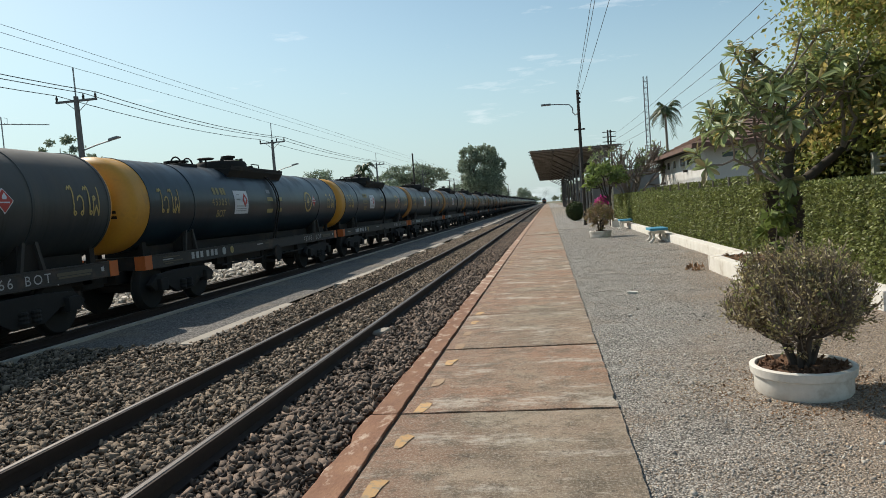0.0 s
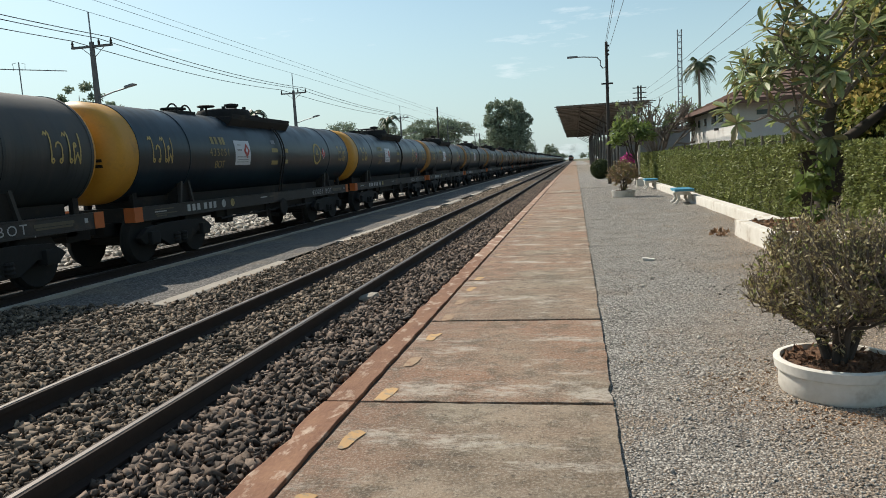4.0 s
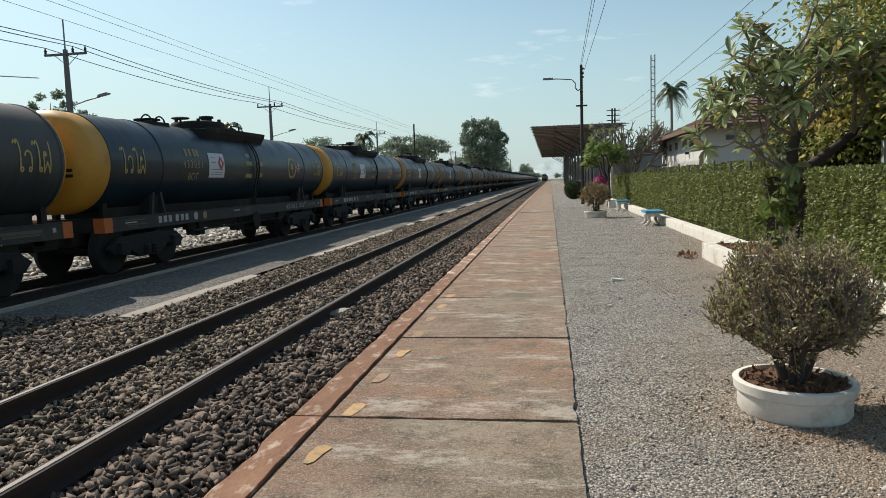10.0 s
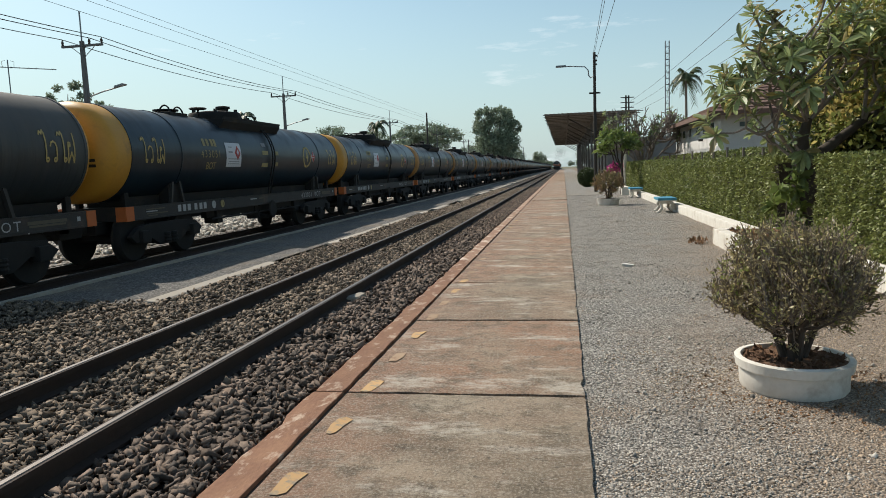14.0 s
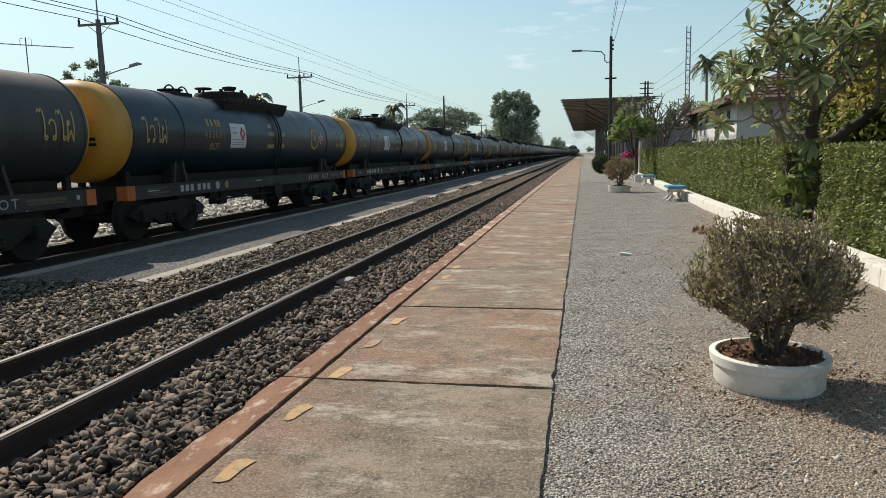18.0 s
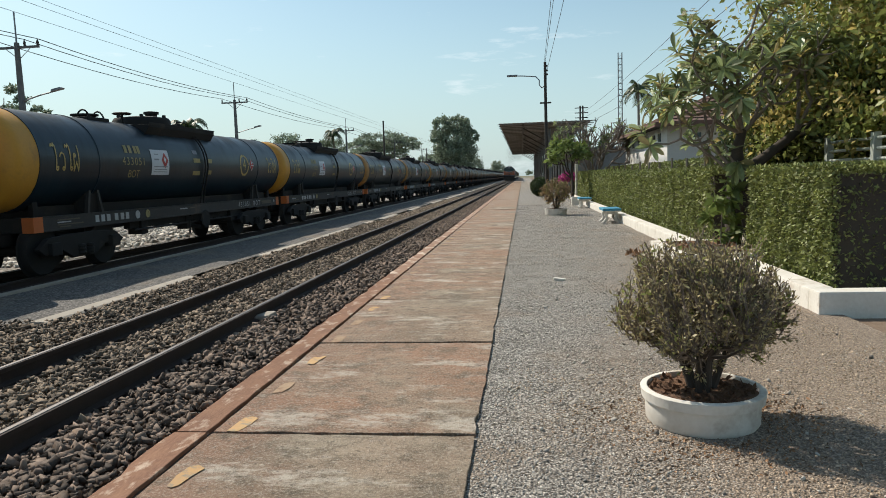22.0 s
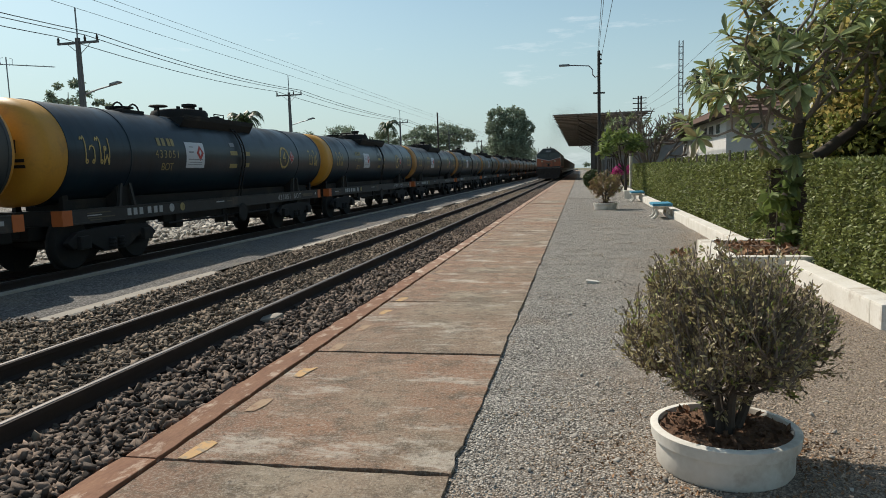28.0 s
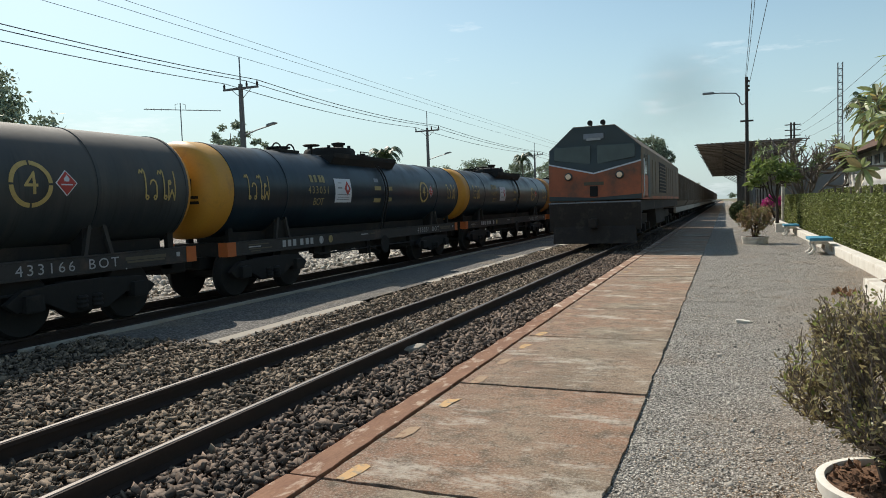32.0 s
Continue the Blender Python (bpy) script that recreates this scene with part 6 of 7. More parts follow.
                vs += [q0, q0 + ax * ln * 0.45 + w * wd + rise, q0 + ax * ln * 0.45, q0 + ax * ln * 0.45 - w * wd + rise, q0 + ax * ln * 0.8 + w * wd * 0.85 + rise + sag * 0.5, q0 + ax * ln * 0.8 + sag * 0.55, q0 + ax * ln * 0.8 - w * wd * 0.85 + rise + sag * 0.5, q0 + ax * ln + sag]
                fs += [(b, b + 1, b + 2, b + 2), (b, b + 2, b + 3, b + 3), (b + 1, b + 4, b + 5, b + 2), (b + 2, b + 5, b + 6, b + 3), (b + 4, b + 7, b + 5, b + 5), (b + 5, b + 7, b + 6, b + 6)]
        if i < flowers * 4 and i % 4 == 0:
            for k in range(9):
                c = p + d * 0.12 + Vector((r.gauss(0, 0.06), r.gauss(0, 0.06), r.gauss(0, 0.05)))
                for j in range(5):
                    e = Vector((math.cos(j * 1.257), math.sin(j * 1.257), 0.4)) * 0.045
                    w = Vector((-math.sin(j * 1.257), math.cos(j * 1.257), 0)) * 0.018
                    fl.add([c, c + e * 0.7 + w, c + e, c + e * 0.7 - w], [(0, 1, 2, 3)])
    me = bpy.data.meshes.new("leaves")
    me.from_pydata([tuple(v) for v in vs], [], [tuple(dict.fromkeys(f)) for f in fs])
    me.materials.append(leaf)
    tagged(part("leaves", me, None, ob, "long glossy green leaves"), kind="stuff")
    if flowers:
        tagged(part("blossoms", fl, petal_white, ob, "white blossoms"), kind="stuff")
    return ob




def old_frangipani(x, y):
    """A stout trunk that splits at hedge height into crooked, repeatedly forked limbs with leaf whorls at the tips."""
    r = random.Random(17)
    ob = thing("frangipani_tree", pose(x, y, 0), "old frangipani with crooked limbs and white blossoms in kerbed bed", "tree", "frangipani trees")
    fork = Vector((0.04, 0.05, 1.42))
    part("trunk", Shape().tube([(0.02, 0, -0.05), (0.0, 0.0, 0.25), (-0.05, 0.03, 0.75), fork], [0.20, 0.15, 0.125, 0.15], 12), dark_bark_shade_mat, ob, "dark stout trunk", smooth=True)
    tips = []

    def grow(wood, p, d, length, rad, level):
        d = d.normalized()
        bend = Vector((r.uniform(-0.4, 0.4), r.uniform(-0.4, 0.4), r.uniform(-0.35, 0.05)))
        mid = p + (d + bend * 0.6).normalized() * length * 0.5
        d2 = (d + Vector((0, 0, 0.35)) - bend * 0.5).normalized()
        end = mid + d2 * length * 0.5
        wood.tube([p, mid.lerp(p, 0.45) + bend * 0.03, mid, end], [rad, rad * 0.93, rad * 0.86, rad * 0.78], 7)
        if level == 0 or rad < 0.011:
            tips.append((end, d2))
            return
        n = 3 if r.random() < 0.55 else 2
        a0 = r.uniform(0, 6.28)
        sv = d2.orthogonal().normalized()
        for k in range(n):
            out = Matrix.Rotation(a0 + 6.283 * k / n + r.uniform(-0.4, 0.4), 3, d2) @ sv
            grow(wood, end, d2 * r.uniform(0.55, 0.95) + out * r.uniform(0.65, 1.0), length * r.uniform(0.62, 0.86), rad * 0.72, level - 1)

    crook = Vector((0.10, 0.02, 2.05))
    part("trunk_top", Shape().tube([fork - Vector((0, 0, 0.08)), fork.lerp(crook, 0.5) + Vector((-0.05, 0, 0)), crook], [0.12, 0.09, 0.065], 10), dark_bark_shade_mat, ob, smooth=True)
    part("leaning_trunk", Shape().tube([fork - Vector((0, 0, 0.12)), fork + Vector((0.45, 0.1, 0.18)), fork + Vector((0.95, 0.2, 0.55)), fork + Vector((1.3, 0.25, 0.75))], [0.10, 0.085, 0.065, 0.04], 10), dark_bark_shade_mat, ob, "dark leaning second trunk", smooth=True)
    lean = fork + Vector((0.95, 0.2, 0.55))
    for at, d, ln, rad, lv in ((fork, (-1.0, -0.3, 0.95), 0.72, 0.036, 3), (crook, (-1.2, -0.2, 0.55), 0.70, 0.036, 3), (crook, (-0.6, 0.4, 1.1), 0.62, 0.036, 3), (crook, (-0.25, -0.4, 1.3), 0.66, 0.034, 2),
                               (crook, (0.5, -0.3, 1.2), 0.66, 0.036, 3), (crook, (0.9, 0.3, 0.7), 0.68, 0.036, 3), (lean, (0.3, -0.5, 0.9), 0.62, 0.036, 3), (lean, (0.9, 0.1, 0.7), 0.62, 0.034, 3),
                               (crook, (-0.5, -0.9, 0.5), 0.55, 0.032, 2), (crook, (-0.42, -0.15, 1.5), 1.2, 0.036, 1), (crook, (0.05, 0.1, 1.6), 1.25, 0.036, 1), (lean, (-0.1, -0.2, 1.5), 1.1, 0.034, 1), (fork, (-0.35, -0.8, 0.35), 0.42, 0.028, 1), (fork, (-0.9, 0.3, 0.5), 0.5, 0.03, 2)):
        limb = Shape()
        grow(limb, at - Vector((0, 0, 0.06)), Vector(d), ln, rad, lv)
        part("limb", limb, limb_mat, ob, "pale grey crooked limb", smooth=True)
    groups = {leaf_frangipani: [], leaf_brown: [], leaf_y: []}
    fl = Shape()
    top = sorted(range(len(tips)), key=lambda q: -tips[q][0].z)[:7]
    for i, (p, d) in enumerate(tips):
        if i not in top and r.random() < 0.2:
            continue
        sv = d.orthogonal().normalized()
        hang = r.random() < 0.3
        for k in range(r.randint(11, 17)):
            out = Matrix.Rotation(k * 2.4 + r.uniform(-0.3, 0.3), 3, d) @ sv
            ax = (out + d * r.uniform(0.0, 1.3) + Vector((0, 0, -0.9 if hang else -0.1))).normalized()
            w = ax.cross(d + Vector((0.01, 0.02, 0.3))).normalized()
            nr = w.cross(ax)
            ln = r.uniform(0.18, 0.34)
            wd = ln * r.uniform(0.12, 0.165)
            q0 = p - d * r.uniform(-0.03, 0.16)
            droop = Vector((0, 0, -ln * r.uniform(0.03, 0.25)))
            roll = nr * wd * r.uniform(0.2, 0.6)
            row = [(0.0, 0.12, 0.0), (0.3, 0.7, 0.15), (0.62, 1.0, 0.45), (0.86, 0.75, 0.8), (1.0, 0.05, 1.0)]
            vs = []
            for t, u, g in row:
                c = q0 + ax * ln * t + droop * g
                vs += [c + w * wd * u + roll * u, c, c - w * wd * u + roll * u]
            which = r.random()
            groups[leaf_y if which > 0.93 else leaf_brown if which > 0.80 else leaf_frangipani].append(vs)
        if i in top:
            for k in range(8):
                c = p + d * 0.10 + Vector((r.gauss(0, 0.05), r.gauss(0, 0.05), r.gauss(0, 0.035)))
                for j in range(5):
                    e = Vector((math.cos(j * 1.257), math.sin(j * 1.257), 0.4)) * 0.045
                    w = Vector((-math.sin(j * 1.257), math.cos(j * 1.257), 0)) * 0.02
                    fl.add([c, c + e * 0.7 + w, c + e, c + e * 0.7 - w], [(0, 1, 2, 3)])
    for mat, name, label in ((leaf_frangipani, "leaves", "long leathery green leaves"), (leaf_brown, "old_leaves", "olive-brown old leaves"), (leaf_y, "yellow_leaves", "yellowing leaves")):
        sh = Shape()
        for vs in groups[mat]:
            sh.add(vs, [(3 * q + k, 3 * q + k + 1, 3 * q + k + 4, 3 * q + k + 3) for q in range(4) for k in (0, 1)])
        me = bpy.data.meshes.new(name)
        me.from_pydata(sh.v, [], sh.f)
        me.materials.append(mat)
        tagged(part(name, me, None, ob, label), kind="stuff")
    tagged(part("blossoms", fl, petal_white, ob, "white blossoms"), kind="stuff")
    return ob


old_frangipani(5.27, 8.0)
frangipani(5.75, 34.5, 1.15, 9, 0.10, 0.26, "nearly bare frangipani tree with forked grey branches", (-0.1, 0), 4, 1.3, (-0.1, 0, 2.9, 2.7, 2.1), 15, 6, 3, leaf_frangipani)
frangipani(4.25, 31.0, 0.75, 10, 1.0, 0.40, "small leafy frangipani beside the platform hedge", (0, 0), 0, 1.3, (-0.1, 0, 2.5, 1.1, 1.25), 7, 3, 3, leaf_bright)
tree("shade_tree", 8.6, 9.2, 3.0, 0.28, [(0, 0, 4.2, 2.5, 3.0, 2.4), (-0.5, -1.0, 6.4, 2.4, 2.6, 2.6), (1.5, 2.0, 6.5, 3.2, 3.2, 2.6), (0.4, -3.2, 3.6, 2.3, 2.4, 2.4), (1.6, -4.5, 5.0, 2.8, 2.6, 3), (-0.6, 0.5, 2.7, 1.9, 2.4, 1.4), (-1.7, 0.2, 2.1, 1.0, 1.5, 0.75), (-0.9, -2.0, 2.3, 1.4, 1.6, 0.9)], 96000, 0.115, 21, leaf_a,
     "large dense shade tree with yellowing green leaves", (42000, leaf_y))
tree("understory_tree", 6.75, 10.1, 1.4, 0.07, [(-0.3, 0, 2.1, 0.8, 1.0, 0.8), (0.6, 0.6, 3.0, 1.1, 1.2, 0.9), (1.3, -1.2, 2.4, 1.3, 1.3, 1.2), (0.2, -0.9, 1.8, 0.8, 0.8, 0.7)], 26000, 0.10, 26, leaf_b, "dense dark green understory tree behind the hedge", (2500, leaf_a))
tree("leafy_sapling", 5.0, 7.85, 0.5, 0.02, [(0, 0, 0.65, 0.2, 0.25, 0.35), (0.0, -0.1, 1.15, 0.18, 0.2, 0.3), (0.25, -0.2, 0.4, 0.2, 0.2, 0.2)], 230, 0.2, 25, leaf_bright, "leafy green sapling shooting up in the hedge gap")
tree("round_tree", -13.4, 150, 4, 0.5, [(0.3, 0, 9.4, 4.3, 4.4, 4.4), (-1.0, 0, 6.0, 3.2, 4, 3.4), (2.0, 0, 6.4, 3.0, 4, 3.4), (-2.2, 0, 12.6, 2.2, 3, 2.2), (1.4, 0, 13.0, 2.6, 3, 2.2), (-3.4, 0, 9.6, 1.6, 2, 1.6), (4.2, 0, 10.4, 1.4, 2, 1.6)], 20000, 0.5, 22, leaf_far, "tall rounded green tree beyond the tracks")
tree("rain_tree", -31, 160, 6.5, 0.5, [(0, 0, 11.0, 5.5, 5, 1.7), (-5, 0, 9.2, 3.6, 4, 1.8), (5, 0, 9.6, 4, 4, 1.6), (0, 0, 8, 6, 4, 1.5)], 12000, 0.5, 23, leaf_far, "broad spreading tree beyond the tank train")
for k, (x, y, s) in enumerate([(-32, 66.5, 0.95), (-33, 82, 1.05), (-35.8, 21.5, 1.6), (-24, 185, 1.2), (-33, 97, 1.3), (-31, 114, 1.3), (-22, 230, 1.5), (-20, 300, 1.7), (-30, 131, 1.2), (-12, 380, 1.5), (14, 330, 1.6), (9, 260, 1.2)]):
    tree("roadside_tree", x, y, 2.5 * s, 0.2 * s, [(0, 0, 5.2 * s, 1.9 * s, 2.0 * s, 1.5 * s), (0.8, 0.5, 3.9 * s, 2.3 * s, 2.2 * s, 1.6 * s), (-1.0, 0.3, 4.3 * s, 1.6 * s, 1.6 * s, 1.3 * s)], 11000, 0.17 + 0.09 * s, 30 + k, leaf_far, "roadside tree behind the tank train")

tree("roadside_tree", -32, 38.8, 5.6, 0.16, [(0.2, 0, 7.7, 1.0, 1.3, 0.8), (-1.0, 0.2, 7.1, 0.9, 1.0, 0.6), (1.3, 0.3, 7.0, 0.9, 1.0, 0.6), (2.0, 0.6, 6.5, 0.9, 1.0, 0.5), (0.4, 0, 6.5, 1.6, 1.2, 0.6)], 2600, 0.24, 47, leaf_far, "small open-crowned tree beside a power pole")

# ---- poles and wires ----
def power_pole(x, y, lamp=True):
    ob = thing("power_pole", pose(x, y, -0.1), "grey concrete power pole with a crossarm and insulators", "power pole", "power poles beyond the train")
    part("pole_shaft", Shape().add([(sx * w, sy * w, z) for z, w in ((0, 0.17), (9.4, 0.095)) for sx, sy in ((-1, -1), (1, -1), (1, 1), (-1, 1))], [(3, 2, 1, 0), (4, 5, 6, 7), (0, 1, 5, 4), (1, 2, 6, 5), (2, 3, 7, 6), (3, 0, 4, 7)]), pole_mat, ob, bevel=0.03)
    part("spike", Shape().tube([(0, 0, 9.3), (0, 0, 11.0)], 0.04, 6), steel_mat, ob, "thin earth-wire spike")
    part("crossarm", Shape().box(-1.26, 1.26, -0.06, 0.06, 9.08, 9.20), pole_mat, ob, bevel=0.01)
    part("arm_brace", Shape().tube([(-0.7, 0.08, 9.1), (-0.08, 0.1, 8.6)], 0.02, 5).tube([(0.7, 0.08, 9.1), (0.08, 0.1, 8.6)], 0.02, 5), steel_mat, ob)
    for dx in (-1.2, 0.45, 1.2):
        part("insulator", Shape().lathe([(0.04, 0), (0.075, 0.05), (0.05, 0.1), (0.075, 0.15), (0.04, 0.26), (0.02, 0.32)], 10, pose(dx, 0, 9.2)), dark_mat, ob, smooth=True)
    if lamp:
        a = part("lamp_arm", Shape().tube([(0.1, 0, 6.35), (1.0, 0, 6.6), (1.9, 0, 6.78)], 0.04, 6), steel_mat, ob)
        part("lamp_head", Shape().prism([(1.75, 6.74), (2.4, 6.86), (2.45, 6.93), (2.3, 6.98), (1.8, 6.88)], -0.13, 0.13), steel_mat, a, "street lamp head", bevel=0.04)
    return ob


XP = -24.6
POLES = [-30, 2, 31, 59, 100, 140, 180, 220, 260, 300, 340]
for y in POLES:
    power_pole(XP, y)


def wire(name, p0, p1, sag, r=0.012, parts=10):
    p0, p1 = Vector(p0), Vector(p1)
    pts = [p0.lerp(p1, k / parts) - Vector((0, 0, sag * 4 * (k / parts) * (1 - k / parts))) for k in range(parts + 1)]
    return tagged(part(name, Shape().tube(pts, r, 5), wire_mat), "black overhead wire between poles", "overhead wire", "overhead wires")


for a, b in zip(POLES[:-1], POLES[1:]):
    for dx, z, sag in ((-1.2, 9.44, 0.35), (0.45, 9.44, 0.35), (1.2, 9.44, 0.35), (0.0, 10.9, 0.02), (0.0, 11.65, 0.02), (-0.6, 12.3, 0.02)):
        wire("overhead_wire", (XP + dx, a, z), (XP + dx, b, z), sag, 0.022 if z < 10 else 0.012)
# cables on the station side
for dx, z1, z2 in ((-0.05, 7.35, 9.4), (-0.02, 7.25, 9.2), (0.1, 7.0, 8.6)):
    wire("overhead_wire", (3.16 + dx, 34.66, z1), (2.8 + dx * 7, -25, z2), 0.3, 0.010)
for x, z in ((8.9, 8.3), (9.6, 8.0), (10.3, 7.5)):
    wire("overhead_wire", (x, 84, z + 0.3), (x - 0.1, -12, z), 0.8, 0.012)


def lamp_post():
    ob = thing("lamp_post", pose(3.16, 34.66, -0.05), "tall black platform lamp post with a curved arm", "lamp post")
    part("post", Shape().tube([(0, 0, 0), (0, 0, 7.5)], [0.10, 0.075], 12), dark_mat, ob, smooth=True)
    a = part("curved_arm", Shape().tube([(-0.02, 0, 6.25), (-0.2, 0, 6.15), (-0.32, 0, 6.3), (-0.32, 0, 6.55), (-0.5, 0, 6.75), (-1.2, 0, 6.82), (-1.6, 0, 6.84)], 0.03, 6), steel_mat, ob)
    part("lamp_head", Shape().box(-2.05, -1.5, -0.1, 0.1, 6.8, 6.9), steel_mat, a, "flat lamp head", bevel=0.03)
    part("bracket", Shape().box(-0.3, 0.3, -0.05, 0.05, 5.3, 5.38), dark_mat, ob)
    for dz in (7.25, 7.0, 6.8):
        part("insulator", Shape().lathe([(0.03, 0), (0.06, 0.04), (0.03, 0.1)], 8, pose(0.1, 0, dz)), dark_mat, ob)
    return ob


lamp_post()


# ---- station canopy and house ----
def canopy():
    ob = thing("platform_canopy", pose(0, 0, 0), "sloping corrugated iron canopy on posts over the platform", "canopy")
    X0, X1, Y0, Y1, Z = -0.35, 9.0, 65.0, 165.0, 6.42

    for k in range(20):
        y = Y0 + 5 * k
        s = Shape()
        w = int((X1 - X0) / 0.2)
        for yy, zz in ((y, Z + 0.10), (y + 5.08, Z + 0.06)):
            s.v += [(X0 + 0.2 * i, yy, zz + 0.035 * (i % 2)) for i in range(w)]
        s.f = [(i, i + 1, w + i + 1, w + i) for i in range(w - 1)]
        part("roof_sheet", s, roof_mat, ob, "weathered corrugated roof sheet")
    for k in range(40):
        y = Y0 + 0.05 + 2.5 * k
        part("purlin", Shape().box(X0 - 0.12, X1, y - 0.05, y + 0.05, Z - 0.02, Z + 0.05), purlin_mat, ob)
    for x in (2.0, 4.6, 7.2):
        part("beam", Shape().box(x - 0.09, x + 0.09, Y0 + 0.3, Y1, Z - 0.2, Z - 0.02), purlin_mat, ob)
    for k in range(10):
        y = Y0 + 2 + 10 * k
        part("post", Shape().tube([(4.6, y, -0.1), (4.6, y, Z - 0.4)], 0.12, 10), pole_mat, ob)
        part("strut", Shape().tube([(4.6, y, Z - 1.8), (2.0, y, Z - 0.3)], 0.06, 6), dark_mat, ob)
        part("strut", Shape().tube([(4.6, y, Z - 1.8), (7.2, y, Z - 0.3)], 0.06, 6), dark_mat, ob)
    return ob


canopy()


def station_building():
    ob = thing("station_building", pose(0, 0, 0), "shaded station building under the canopy", "building")
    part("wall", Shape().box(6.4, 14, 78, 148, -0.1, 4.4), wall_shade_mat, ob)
    for k in range(9):
        part("doorway", Shape().box(6.32, 6.4, 80 + 7.5 * k, 82.2 + 7.5 * k, -0.1, 2.6), dark_mat, ob)
    return ob


station_building()


def station_house():
    ob = thing("station_house", pose(0, 0, 0), "white house with a brown tiled roof behind the hedge", "house")
    x0, x1, y0, y1, zt = 7.6, 14.4, 25.0, 36.2, 3.2
    part("wall", Shape().box(x0, x1, y0, y1, -0.1, zt), wall_mat, ob, "whitewashed wall")
    part("roof_soffit", Shape().box(x0 - 0.55, x1 + 0.55, y0 - 0.7, y1 + 0.55, zt, zt + 0.06), dark_mat, ob)
    zr, xm = 5.0, (x0 + x1) / 2
    a, c, d, e = x0 - 0.6, x1 + 0.6, y0 - 0.75, y1 + 0.6
    slopes = (((a, d), (a, e), (xm, e - 3.4), (xm, d + 3.4)), ((c, e), (c, d), (xm, d + 3.4), (xm, e - 3.4)), ((c, d), (a, d), (xm, d + 3.4), (xm, d + 3.4)), ((a, e), (c, e), (xm, e - 3.4), (xm, e - 3.4)))
    for q in slopes:
        lo0, lo1, hi1, hi0 = [Vector((p[0], p[1], zt + 0.08 if i < 2 else zr)) for i, p in enumerate(q)]
        rows = 12
        for k in range(rows):
            t0, t1 = k / rows, (k + 1.08) / rows
            nrm = (lo1 - lo0).cross(hi0 - lo0).normalized()
            if nrm.z < 0:
                nrm = -nrm
            pts = [lo0.lerp(hi0, t0) + nrm * 0.05, lo1.lerp(hi1, t0) + nrm * 0.05, lo1.lerp(hi1, min(1, t1)) + nrm * 0.01, lo0.lerp(hi0, min(1, t1)) + nrm * 0.01]
            part("tile_course", Shape().add(pts + [p - nrm * 0.045 for p in pts], [(0, 1, 2, 3), (7, 6, 5, 4), (0, 4, 5, 1), (1, 5, 6, 2), (2, 6, 7, 3), (3, 7, 4, 0)]), tile_mat, ob)
    part("fascia", Shape().box(a - 0.03, a, d, e, zt - 0.06, zt + 0.12).box(a, c, d - 0.03, d, zt - 0.06, zt + 0.12), tile_mat, ob, "reddish eave board")
    for y, w in ((26.3, 0.55), (27.6, 0.9), (29.2, 0.9), (31.5, 0.5), (33.2, 0.5)):
        win = part("window", Shape().box(x0 - 0.03, x0 + 0.02, y, y + w, 2.62, 2.98), glass_mat, ob)
        part("window_frame", Shape().box(x0 - 0.05, x0 - 0.005, y - 0.06, y + w + 0.06, 2.98, 3.05).box(x0 - 0.05, x0 - 0.005, y - 0.06, y + w + 0.06, 2.55, 2.62), white_mat, win)
    for x in (8.3, 9.6):
        part("window", Shape().box(x, x + 0.6, y0 - 0.03, y0 + 0.02, 2.72, 2.9), glass_mat, ob)
    part("lamp_bracket", Shape().box(x0 - 0.18, x0, 28.6, 28.7, 2.3, 2.4), dark_mat, ob)
    return ob


station_house()


# ---- bank, fences and distant things ----
hedge("low_hedge", 6.9, 7.45, 9.5, 40.0, 1.72, 14, 26000, 0.09)
for k in range(14):
    y = 9.5 + 2.1 * k
    tagged(part("fence_post", Shape().tube([(6.75, y, -0.1), (6.75, y, 1.72 + 0.06 * (k % 3))], 0.04, 7), bark_mat), "weathered fence post behind the hedge", "fence post", "fence posts behind the hedge")


def pipe_fence():
    ob = thing("pipe_fence", pose(0, 0, 0), "pale green pipe fence behind the hedge", "fence")
    for k in range(4):
        part("fence_upright", Shape().box(6.55, 6.65, 3.4 + 1.45 * k, 3.5 + 1.45 * k, -0.1, 1.86), fence_mat, ob)
    for z in (1.50, 1.64, 1.78):
        part("fence_pipe", Shape().tube([(6.6, 3.3, z), (6.6, 7.9, z)], 0.022, 8), fence_mat, ob)
    return ob


pipe_fence()


def lattice_tower():
    ob = thing("lattice_tower", pose(13.6, 82, -0.1), "slim steel lattice radio mast", "mast")
    for x in (-0.22, 0.22):
        for y in (-0.22, 0.22):
            part("mast_leg", Shape().tube([(x, y, 0), (x, y, 15.6)], 0.035, 5), steel_mat, ob)
    for k in range(21):
        z = 0.5 + 0.72 * k
        part("mast_rung", Shape().box(-0.22, 0.22, -0.24, -0.20, z, z + 0.05).box(-0.22, 0.22, 0.20, 0.24, z, z + 0.05), steel_mat, ob)
        part("mast_brace", Shape().tube([(-0.22, -0.22, z), (0.22, -0.22, z + 0.7)], 0.018, 4), steel_mat, ob)
    return ob


lattice_tower()


